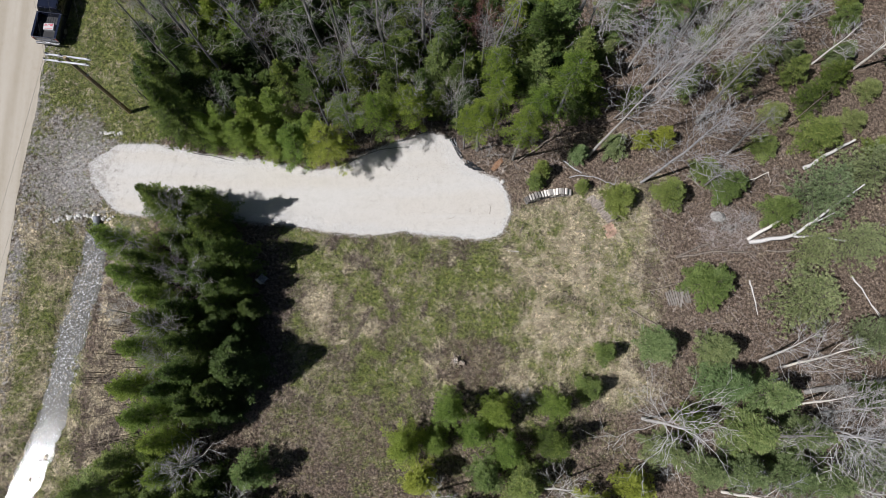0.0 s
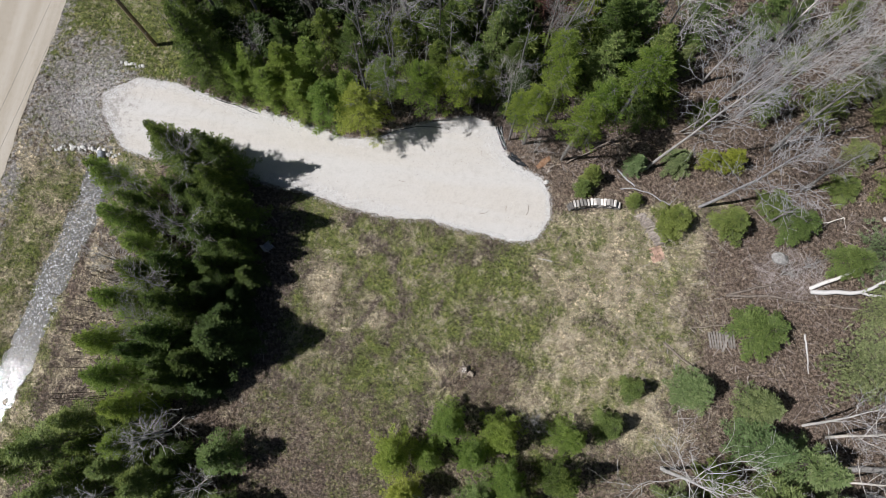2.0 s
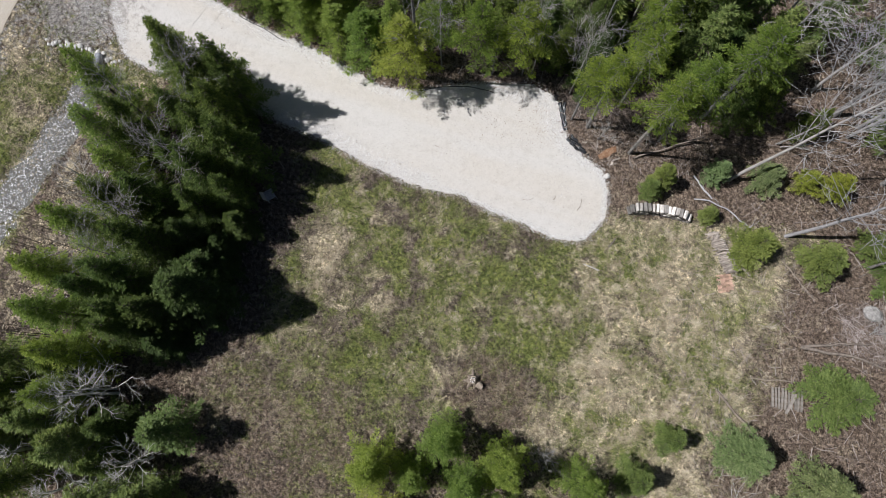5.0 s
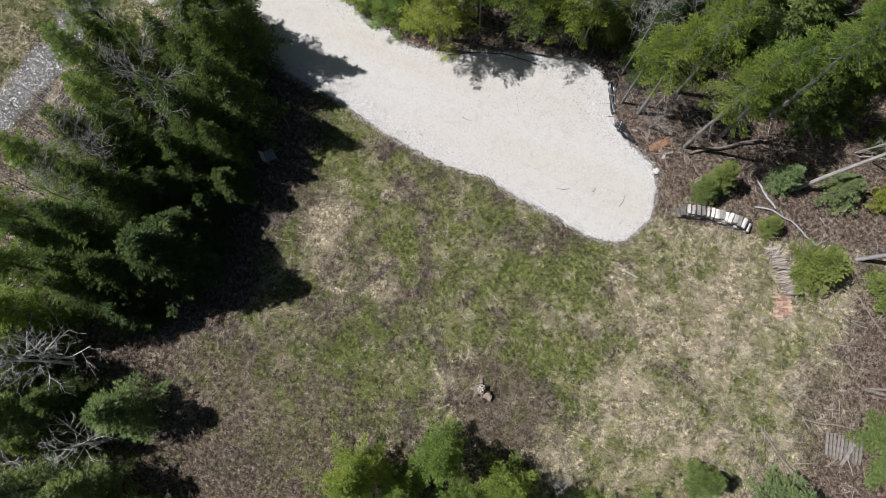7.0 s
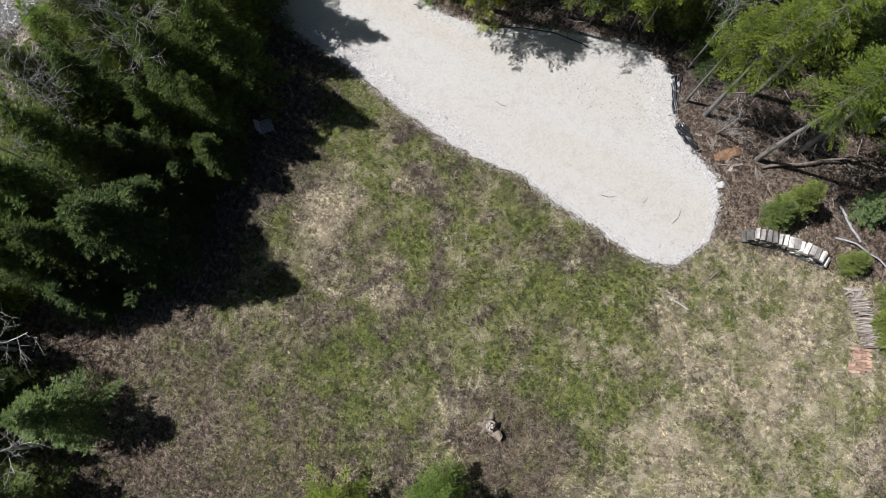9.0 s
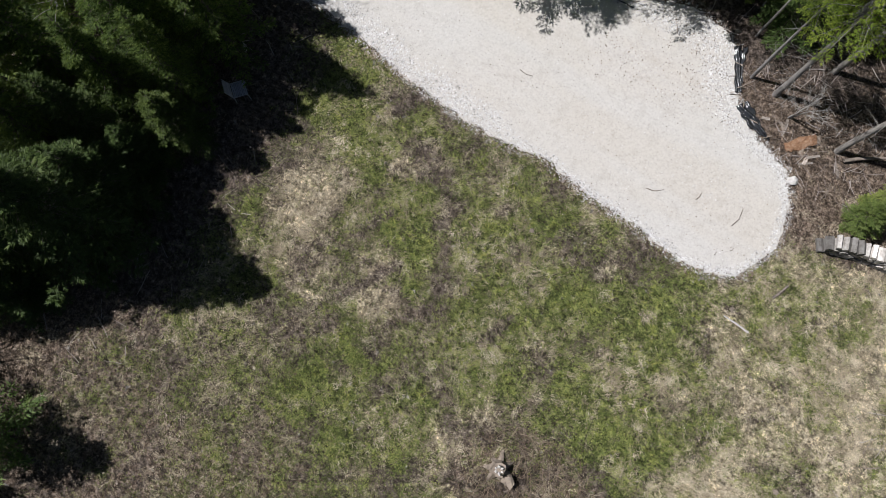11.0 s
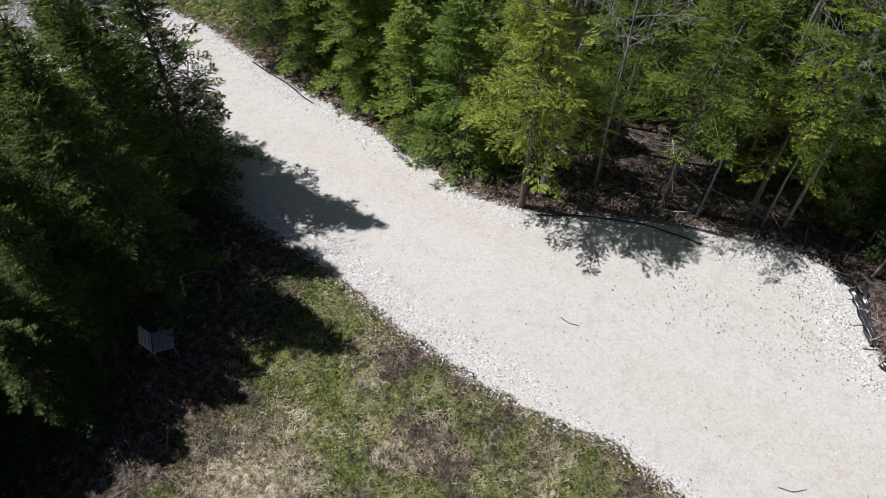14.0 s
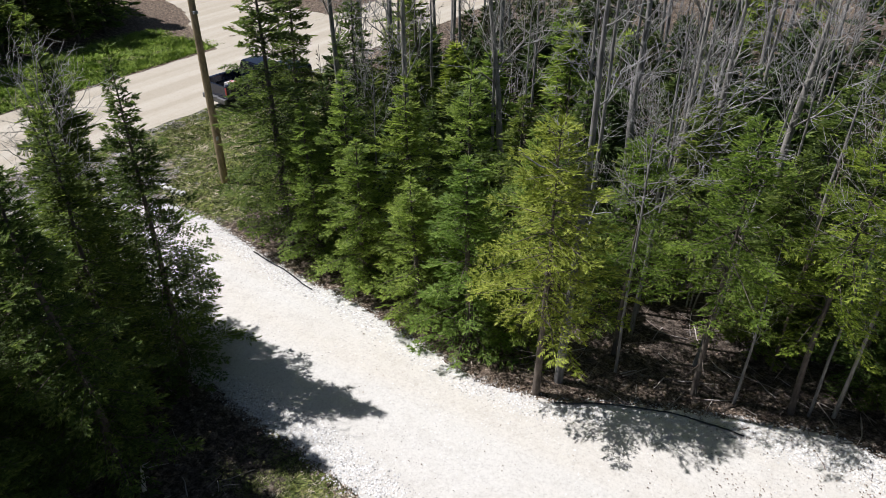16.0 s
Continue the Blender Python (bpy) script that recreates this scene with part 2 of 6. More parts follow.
M_PAD = gravel("crushed_limestone", (0.4567, 0.442, 0.4221), (0.273, 0.2604, 0.2457), (0.777, 0.7612, 0.7402), 0.0, -24.6)
M_ROAD = gravel("dirt_road_surface", (0.31, 0.278, 0.23), (0.21, 0.178, 0.136), (0.88, 0.84, 0.78), 0.7)
M_STONE = pieces("limestone_chips", [(0.0, (0.1785, 0.1733, 0.168)), (0.25, (0.378, 0.3696, 0.3622)), (0.8, (0.546, 0.5408, 0.5355)), (1.0, (0.651, 0.6458, 0.6405))], blotch=0.15)
# grey pebbles; the palest tones are painted glints of the ditch water
M_PEBBLE = pieces("wet_pebbles", [(0.0, (0.05, 0.05, 0.052)), (0.45, (0.13, 0.13, 0.132)), (0.75, (0.34, 0.34, 0.345)), (1.0, (0.72, 0.72, 0.73))], 0.35, 0.0)
M_LAWN = pieces("lawn_blades", [(0.0, (0.08, 0.13, 0.02)), (0.5, (0.2, 0.29, 0.045)), (1.0, (0.37, 0.46, 0.1))], tufted=True)
M_GRASS = pieces("grass_blades", [(0.0, (0.0373, 0.0463, 0.0143)), (0.35, (0.1056, 0.1318, 0.0356)), (0.7, (0.2052, 0.2379, 0.064)), (1.0, (0.3729, 0.3844, 0.1281))], tufted=True)
M_STRAW = pieces("dead_grass_blades", [(0.0, (0.1166, 0.0933, 0.063)), (0.4, (0.3381, 0.2798, 0.1982)), (0.75, (0.583, 0.5014, 0.3731)), (1.0, (0.8395, 0.7462, 0.583))], tufted=True)
M_LEAF = pieces("dead_leaves", [(0.0, (0.054, 0.036, 0.0234)), (0.45, (0.135, 0.0954, 0.0702)), (0.8, (0.243, 0.1836, 0.144)), (1.0, (0.396, 0.333, 0.279))])
M_BRUSH = pieces("dead_brush_twigs", [(0.0, (0.07, 0.05, 0.036)), (0.5, (0.18, 0.13, 0.094)), (1.0, (0.36, 0.285, 0.21))])
M_STICK = pieces("fallen_sticks", [(0.0, (0.108, 0.084, 0.0704)), (0.5, (0.264, 0.216, 0.192)), (1.0, (0.504, 0.456, 0.435))])
M_ROCK = mottled("field_stone", [(0.25, (0.3, 0.285, 0.27)), (0.5, (0.5, 0.485, 0.465)), (0.8, (0.66, 0.65, 0.63))], 5.0)
M_BOULDER = mottled("grey_boulder", [(0.3, (0.12, 0.115, 0.11)), (0.5, (0.25, 0.24, 0.228)), (0.7, (0.4, 0.39, 0.375))], 4.0, bump_by=0.8)
M_LOG = bark("weathered_log", (0.0792, 0.0648, 0.054), (0.245, 0.209, 0.176), 6.0)
M_SPLIT = mottled("split_wood", [(0.25, (0.144, 0.115, 0.0936)), (0.5, (0.302, 0.259, 0.223)), (0.8, (0.446, 0.418, 0.389))], 7.0, per_piece=0.4)
M_BRICK = mottled("old_brick", [(0.25, (0.25, 0.145, 0.1)), (0.5, (0.41, 0.27, 0.2)), (0.8, (0.52, 0.41, 0.34))], 9.0, per_piece=0.35)
M_BOARD = mottled("grey_board", [(0.25, (0.1, 0.088, 0.076)), (0.55, (0.2, 0.18, 0.16)), (0.85, (0.3, 0.28, 0.26))], 5.0)
M_POLE = bark("creosoted_pole", (0.13, 0.1, 0.062), (0.29, 0.232, 0.148), 8.0)
M_ARM = mottled("galvanised_arm", [(0.3, (0.302, 0.31, 0.324)), (0.7, (0.446, 0.454, 0.468))], 8.0, 0.45, 0.3, 0.1)
M_PORC = mottled("porcelain", [(0.3, (0.12, 0.11, 0.11)), (0.7, (0.2, 0.19, 0.19))], 5.0, 0.2, 0.0, 0.0)
M_WIRE = mottled("bare_wire", [(0.3, (0.05, 0.05, 0.05)), (0.7, (0.09, 0.09, 0.09))], 9.0, 0.5, 0.6, 0.0)
M_PLASTIC = mottled("black_silt_cloth", [(0.3, (0.012, 0.013, 0.015)), (0.7, (0.03, 0.032, 0.036))], 6.0, 0.24, 0.0, 0.4, 0.6)
M_PAINT = mottled("dark_blue_car_paint", [(0.3, (0.006, 0.009, 0.022)), (0.7, (0.012, 0.017, 0.04))], 3.0, 0.22, 0.2, 0.0, 0.6)
M_LINER = mottled("bed_liner", [(0.3, (0.018, 0.018, 0.02)), (0.7, (0.04, 0.04, 0.044))], 12.0, 0.75, 0.0, 0.3)
M_RUBBER = mottled("tyre_rubber", [(0.3, (0.012, 0.012, 0.012)), (0.7, (0.03, 0.029, 0.028))], 9.0, 0.85)
M_CHROME = mottled("bumper_steel", [(0.3, (0.12, 0.12, 0.125)), (0.7, (0.24, 0.24, 0.25))], 4.0, 0.45, 0.6, 0.0)
M_LAMP = mottled("tail_lamp_red", [(0.3, (0.2, 0.01, 0.01)), (0.7, (0.32, 0.02, 0.02))], 4.0, 0.2, 0.0, 0.0, 0.5)
M_GLASS = mottled("tinted_glass", [(0.3, (0.012, 0.014, 0.016)), (0.7, (0.02, 0.022, 0.026))], 2.0, 0.06, 0.0, 0.0, 0.8)
M_WHITE = mottled("white_carton", [(0.3, (0.504, 0.49, 0.49)), (0.7, (0.59, 0.576, 0.576))], 3.0, 0.7, 0.0, 0.0)
M_REDPRINT = mottled("red_print", [(0.3, (0.42, 0.05, 0.08)), (0.7, (0.55, 0.09, 0.12))], 3.0, 0.7, 0.0, 0.0)
M_CHAIR = mottled("grey_strap", [(0.3, (0.216, 0.23, 0.259)), (0.7, (0.36, 0.374, 0.403))], 8.0, 0.6)
M_PIPE = mottled("galvanised_pipe", [(0.3, (0.1, 0.11, 0.12)), (0.7, (0.2, 0.21, 0.23))], 6.0, 0.6, 0.4)
# ditch water: shallow, wind-ruffled, with grass and pebbles breaking the surface
M_WATER, nt, b = material("ditch_water", 0.12, spec=0.6)
weed = ramp(nt, noise_of(nt, 7.0, 6.0, 0.85), [(0.44, (0, 0, 0)), (0.5, (1, 1, 1))])
fine, mid = noise_of(nt, 13.0, 4.0, 0.7), noise_of(nt, 1.6, 4.0, 0.6)
nt.links.new(mix(nt, weed, ramp(nt, mid, [(0.3, (0.045, 0.045, 0.04)), (0.7, (0.11, 0.105, 0.09))]), (0.1, 0.098, 0.085)), b.inputs["Base Color"])
nt.links.new(mix(nt, weed, (0.6,) * 3, (0.05,) * 3), b.inputs["Specular IOR Level"])
nt.links.new(mix(nt, weed, ramp(nt, noise_of(nt, 5.0, 4.0), [(0.45, (0.05,) * 3), (0.62, (0.14,) * 3)]), (0.95,) * 3), b.inputs["Roughness"])
bump(nt, b, fine, 1.0, 0.0036)

# ---- helpers for meshes ----
def mesh_np(name, verts, faces, mat):
    """Verts (n,3) and faces (m,k) as arrays: quick for many small pieces."""
    me = bpy.data.meshes.new(name)
    verts, faces = np.asarray(verts, np.float32), np.asarray(faces, np.int32)
    k = faces.shape[1]
    me.vertices.add(len(verts))
    me.vertices.foreach_set("co", verts.ravel())
    me.loops.add(faces.size)
    me.loops.foreach_set("vertex_index", faces.ravel())
    me.polygons.add(len(faces))
    me.polygons.foreach_set("loop_start", np.arange(0, faces.size, k, dtype=np.int32))
    me.materials.append(mat)
    me.update(calc_edges=True)
    return me


def part(name, bm, mat, parent, label=""):
    """A bmesh (or a mesh) as one mesh object under a thing or a part."""
    if isinstance(bm, bmesh.types.BMesh):
        me = bpy.data.meshes.new(name)
        bm.to_mesh(me)
        bm.free()
        me.materials.append(mat)
    else:
        me = bm
    ob = new(name, me)
    ob.parent = parent
    return tagged(ob, label)


def box(bm, sx, sy, sz, m=None, bevel=0.0):
    """A box with its middle at the origin of m, edges rounded by bevel."""
    r = bmesh.ops.create_cube(bm, size=1.0, matrix=(m or Matrix()) @ Matrix.Diagonal((sx, sy, sz, 1)))
    if bevel:
        es = list({e for v in r["verts"] for e in v.link_edges})
        bmesh.ops.bevel(bm, geom=es, offset=bevel, segments=2, affect='EDGES', profile=0.7)


def rod(bm, a, b, r1, r2=None, n=8):
    a, b = Vector(a), Vector(b)
    d = b - a
    m = Matrix.Translation((a + b) / 2) @ d.to_track_quat('Z', 'Y').to_matrix().to_4x4()
    bmesh.ops.create_cone(bm, cap_ends=True, segments=n, radius1=r1, radius2=r1 if r2 is None else r2, depth=d.length, matrix=m)


class Tubes:
    """Collects tapered tubes along lines of points, as quads."""

    def __init__(self):
        self.v, self.f, self.n = [], [], 0

    def add(self, pts, radii, sides=5):
        pts = np.asarray(pts, float)
        k = len(pts)
        tan = np.gradient(pts, axis=0)
        tan /= np.linalg.norm(tan, axis=1)[:, None] + 1e-9
        ref = np.where(np.abs(tan[:, 2:3]) < 0.9, [[0, 0, 1.0]], [[1.0, 0, 0]])
        u = np.cross(tan, ref)
        u /= np.linalg.norm(u, axis=1)[:, None] + 1e-9
        w = np.cross(tan, u)
        ang = np.arange(sides) * 2 * np.pi / sides
        ring = pts[:, None] + np.asarray(radii)[:, None, None] * (np.cos(ang)[None, :, None] * u[:, None] + np.sin(ang)[None, :, None] * w[:, None])
        self.v.append(ring.reshape(-1, 3))
        i = np.arange(k - 1)[:, None] * sides + np.arange(sides)[None]
        j = np.arange(k - 1)[:, None] * sides + (np.arange(sides)[None] + 1) % sides
        self.f.append((np.stack([i, j, j + sides, i + sides], -1) + self.n).reshape(-1, 4))
        self.n += k * sides

    def mesh(self, name, mat):
        return mesh_np(name, np.concatenate(self.v), np.concatenate(self.f), mat)


def kites(base, along, side, length, width):
    """Flat leaf-like sprays: base points, unit directions along and across, lengths and widths."""
    L, W = np.asarray(length)[:, None], np.asarray(width)[:, None]
    q = np.stack([base, base + along * L * 0.45 + side * W, base + along * L, base + along * L * 0.45 - side * W], 1)
    return q.reshape(-1, 3)


# ---- plan ----
def smooth(v, a, b):
    t = np.clip((v - a) / (b - a), 0, 1)
    return t * t * (3 - 2 * t)


def blob(x, y, cx, cy, rx, ry, soft=0.5):
    return 1 - smooth(np.hypot((x - cx) / rx, (y - cy) / ry), 1 - soft, 1 + soft)


PAD = [(-26.8, 15.8), (-24.6, 17.3), (-21.9, 17.3), (-19.2, 16.75), (-16.9, 16.3), (-14.0, 16.15), (-11.2, 15.6), (-9.4, 15.25), (-7.6, 15.6), (-5.8, 16.6), (-3.5, 17.5), (-1.4, 18.2),
       (-0.2, 18.05), (0.6, 17.7), (1.3, 16.2), (2.6, 15.1), (4.1, 14.6), (4.75, 13.5), (5.05, 12.0), (4.4, 10.5), (3.4, 10.05), (2.4, 9.95), (0.7, 10.2), (-1.2, 10.25), (-3.0, 10.6),
       (-4.9, 10.3), (-6.4, 10.35), (-9.0, 10.6), (-11.7, 11.1), (-13.4, 11.25), (-15.4, 11.45), (-19.0, 11.6), (-22.9, 11.8), (-24.4, 12.1), (-25.6, 13.4), (-26.4, 14.4)]
ROAD_E = [(-34.6, -120), (-33.4, -40), (-32.5, -10), (-32.2, 5), (-31.8, 14), (-31.2, 20), (-31.0, 24.5), (-30.8, 29), (-30.0, 46), (-29, 90), (-28, 160)]
ROAD_W = [(-42, -120), (-40.8, -40), (-39.8, -10), (-39.3, 5), (-39.0, 14), (-38.8, 20), (-38.6, 24.5), (-38.7, 29), (-38.2, 46), (-37, 90), (-36, 160)]
DITCH = [(-25.6, 10.6), (-26.0, 7.4), (-26.8, 3.5), (-27.4, -0.5), (-27.9, -3.9), (-28.9, -6.8), (-30.2, -11), (-31.2, -18)]


def inside(x, y, poly):
    hit = np.zeros(np.shape(x), bool)
    for (x1, y1), (x2, y2) in zip(poly, poly[1:] + poly[:1]):
        cross = ((y1 > y) != (y2 > y)) & (x < (x2 - x1) * (y - y1) / (y2 - y1 + 1e-12) + x1)
        hit ^= cross
    return hit


def to_line(x, y, line):
    best = np.full(np.shape(x), 1e9)
    for (x1, y1), (x2, y2) in zip(line, line[1:]):
        t = np.clip(((x - x1) * (x2 - x1) + (y - y1) * (y2 - y1)) / ((x2 - x1) ** 2 + (y2 - y1) ** 2), 0, 1)
        best = np.minimum(best, np.hypot(x - x1 - t * (x2 - x1), y - y1 - t * (y2 - y1)))
    return best


def road_edge(y, line):
    return np.interp(y, [p[1] for p in line], [p[0] for p in line])


def wavy(x, y, s, k=0.0):
    return (np.sin(x * s + 1.7 + k) * np.cos(y * s * 1.13 + 0.4 - k) + 0.6 * np.sin(x * s * 2.3 - y * s * 1.9 + k * 2) + 0.4 * np.cos(y * s * 3.7 + x * s * 2.9)) / 2


def lattice(x, y, size, seed):
    """Smooth random patches of about the given size, 0 to 1."""
    u, v = np.asarray(x, float) / size + 31.7 * seed, np.asarray(y, float) / size + 17.3 * seed
    i, j = np.floor(u), np.floor(v)
    fu, fv = u - i, v - j
    fu, fv = fu * fu * (3 - 2 * fu), fv * fv * (3 - 2 * fv)
    h = lambda a, b: np.modf(np.abs(np.sin(a * 127.1 + b * 311.7 + seed * 74.7) * 43758.5453))[0]
    return (h(i, j) * (1 - fu) + h(i + 1, j) * fu) * (1 - fv) + (h(i, j + 1) * (1 - fu) + h(i + 1, j + 1) * fu) * fv


def patches(x, y, size, seed):
    """Three octaves of patches, about -1 to 1."""
    return 2 * (0.5 * lattice(x, y, size, seed) + 0.3 * lattice(x, y, size * 0.47, seed + 1) + 0.2 * lattice(x, y, size * 0.21, seed + 2)) - 1


def ground_z(x, y):
    z = 0.035 * wavy(x, y, 0.9) + 0.02 * wavy(x, y, 3.1, 2.0) + 0.035 * patches(x, y, 1.1, 41)
    z = z * smooth(x, -44.0, -40.5)
    d = to_line(x, y, DITCH)
    bed = 1 - smooth(d, 0.3, 2.2)
    z = z - (0.34 + 0.05 * (1 - smooth(y, -5, 3))) * bed + 0.16 * patches(x, y, 0.7, 43) * bed
    flat = np.maximum(inside(x, y, PAD) * 1.0, 1 - smooth(to_line(x, y, PAD + PAD[:1]), 0.0, 1.2))
    z = z * (1 - flat) - 0.03 * inside(x, y, PAD)
    e, w = road_edge(y, ROAD_E), road_edge(y, ROAD_W)
    on = smooth(x, w - 1.5, w) * (1 - smooth(x, e, e + 1.5))
    deep = smooth(x, w + 0.2, w + 0.6) * (1 - smooth(x, e - 0.6, e - 0.2))
    z = z * (1 - on) - 0.04 * deep
    return z + 0.10 * blob(x, y, 1.0, 0.6, 1.8, 1.5)


SCRAPES = [((-6.4, 6.2), (-6.85, 5.1)), ((-4.2, 6.2), (-3.7, 4.7)), ((-3.6, 4.2), (-4.4, 3.0)), ((-6.1, 2.3), (-6.3, 1.5)), ((-6.3, 2.9), (-5.9, 3.7), (-5.3, 4.8)), ((-4.4, 7.9), (-4.8, 6.7)), ((-1.6, 4.0), (-1.2, 5.3)), ((1.0, 2.6), (1.8, 1.0), (0.6, -0.2)), ((8.9, 5.9), (10.3, 5.3))]


def cover(x, y):
    """Green, straw, litter and grit shares at plan points."""
    w1, w2, w3 = wavy(x, y, 0.45, 1.0), wavy(x, y, 1.3, 3.0), wavy(x, y, 0.23, 6.0)
    bx, by = x + 1.6 * wavy(y, x, 0.33, 2.0), y + 1.4 * wavy(x, y, 0.4, 4.0)
    p1, p2, p3, p4 = patches(x, y, 3.2, 3), patches(x, y, 1.2, 7), patches(x, y, 2.1, 11), patches(x, y, 0.8, 17)
    glade = smooth(bx, -14.0, -11.0) * (1 - smooth(bx, 9.0, 14.0)) * smooth(by, -13.0, -7.0) * (1 - smooth(y, -2, 2))
    field = smooth(bx, -13.0, -10.5) * (1 - smooth(bx, 13.0, 17.5)) * smooth(by, -3.6, -0.4) * (1 - smooth(y - 0.25 * np.maximum(x - 4, 0), 11.4, 12.6))
    east = smooth(bx, 2.5, 7.0)
    west = blob(bx, by, -9.0, 4.8, 1.6, 3.6)
    green = np.clip(field * (0.53 + 0.36 * p1 + 0.5 * p2 + 0.1 * blob(bx, by, 1.5, 5.5, 5.0, 4) - 0.1 * east - 0.16 * west), 0, 1)
    straw = np.clip(field * (0.32 + 0.4 * p3 + 0.5 * p4 + 0.48 * east + 0.2 * west), 0, 1)
    brush = blob(x, y, 2.1, 0.7, 3.0, 2.1)
    green, straw = green * (1 - 0.6 * brush), straw * (1 - 0.25 * brush)
    green = np.maximum(green, glade * (0.34 + 0.3 * p2))
    straw = np.maximum(straw, np.maximum(glade * (0.16 + 0.2 * p4), 0.15 + 0.2 * p3 + 0.15 * p4))
    lush, pale = blob(bx, by, 3.4, 7.0, 3.2, 2.6), blob(x + 0.5 * w2, y, -9.2, 5.5, 1.0, 1.4)
    green, straw = np.clip(green + 0.16 * lush - 0.15 * pale, 0, 1), np.clip(straw - 0.15 * lush + 0.15 * pale, 0, 1)
    for line in SCRAPES:      # old wheel scrapes and bare spots in the turf
        bare = (1 - smooth(to_line(x, y, line), 0.06, 0.3)) * (0.55 + 0.4 * p4)
        green, straw = green * (1 - bare), straw * (1 - bare)
    # litter and straw thinned to dark soil under trees, also deepening the shade
    shaded_soil = smooth(y, 16.6, 18.2) * (1 - smooth(x, 5.0, 9.0)) * smooth(x, -23, -20) * (1 - smooth(y, 26, 30))
    shaded_soil = np.maximum(shaded_soil, (1 - smooth(x, -12.6, -9.6)) * smooth(x, -21, -19.5) * smooth(y, -3, 0) * (1 - smooth(y, 10.6, 12)))
    straw = straw * (1 - shaded_soil)
    litter = np.clip((1.0 - field) * (1 - 0.75 * shaded_soil) + 0.3 * brush + 0.35 * p4 + 0.1 * w3, 0, 1)
    lim = np.where(y < 10, -25.6, -21.5) + 0.6 * w1
    verge = (1 - smooth(x, lim - 0.9, lim + 0.9)) * smooth(x, -33, -31.8) * (y < 34)
    straw = np.maximum(straw, verge * (0.6 + 0.4 * p4))
    green = np.maximum(green, verge * (0.43 + 0.45 * (y > 16.5) + 0.4 * p2 + 0.2 * p1))
    litter = litter * (1 - verge)
    slope = smooth(x, -26.0, -24.6) * (1 - smooth(x, -21.6, -20.4)) * (1 - smooth(y, 8.0, 10.5))
    straw, litter = np.maximum(straw, slope * (0.42 + 0.4 * p4)), litter * (1 - 0.7 * slope)
    litter = litter * (1 - 0.45 * glade)
    far = (1 - smooth(x, -39.2, -38.8)) * smooth(x, -47, -45.5) * smooth(y, 8, 12) * (1 - smooth(y, 32, 34))
    green, litter = np.maximum(green, far * 1.2), litter * (1 - far)
    mouth = np.hypot((x + 28.2) / 3.4, (y - 15.6) / 4.4)
    grit = np.clip(1.0 - 0.6 * smooth(mouth, 0.5, 1.3) + 0.4 * p4 - 0.15, 0, 1) * (1 - smooth(mouth, 1.15, 1.45))
    green, straw = green * (1 - 0.9 * grit), straw * (1 - 0.75 * grit)
    grit = np.maximum(grit, (0.52 + 0.4 * p2) * (1 - smooth(np.abs(x + 31.0 + 0.04 * (20 - y)), 0.3, 1.6)) * (y < 40))
    grit = np.maximum(grit, 0.5 * (1 - smooth(to_line(x, y, PAD + PAD[:1]), 0.05, 0.5)))
    grit = np.maximum(grit, (0.34 + 0.3 * p4) * (1 - smooth(to_line(x, y, DITCH), 0.4, 1.2)))
    return np.stack([green, straw, litter, grit], -1)


def steps(lo, hi, fine, out):
    a = np.arange(lo, hi + 1e-6, fine)
    far = [2, 5, 9, 15, 25, 45, 80, 150, 300, 600, 1200]
    return np.concatenate([[lo - d for d in far if d <= out][::-1], a, [hi + d for d in far if d <= out]])


gx, gy = np.concatenate([steps(-46, -31, 0.4, 1200)[:-11], np.arange(-31, -24.2, 0.2), np.arange(-24.2, -14, 0.4), np.arange(-14, 18, 0.2), steps(18, 36, 0.4, 1200)[11:]]), np.concatenate([steps(-16, -8, 0.4, 1200)[:-11], np.arange(-8, 16, 0.2), steps(16, 44, 0.4, 1200)[11:]])
GX, GY = np.meshgrid(gx, gy, indexing="ij")
idx = np.arange(GX.size).reshape(GX.shape)
quads = np.stack([idx[:-1, :-1], idx[1:, :-1], idx[1:, 1:], idx[:-1, 1:]], -1).reshape(-1, 4)
me = mesh_np("ground", np.stack([GX, GY, ground_z(GX, GY)], -1).reshape(-1, 3), quads, M_GROUND)
me.attributes.new("cover", 'FLOAT_COLOR', 'POINT').data.foreach_set("color", cover(GX, GY).reshape(-1, 4).astype(np.float32).ravel())
me.polygons.foreach_set("use_smooth", np.ones(len(me.polygons), bool))
tagged(new("ground", me), "rough spring meadow and leaf-strewn forest floor", "ground", kind="structure")


def dense(line, step, jit, rng, closed=True):
    out = []
    pts = line + line[:1] if closed else line
    for (x1, y1), (x2, y2) in zip(pts, pts[1:]):
        n = max(1, int(math.hypot(x2 - x1, y2 - y1) / step))
        for i in range(n):
            t = i / n
            j = jit * (rng.random() - 0.5) * 2 if i else jit * 0.4
            out.append((x1 + (x2 - x1) * t + j * 0.7, y1 + (y2 - y1) * t + j))
    return out


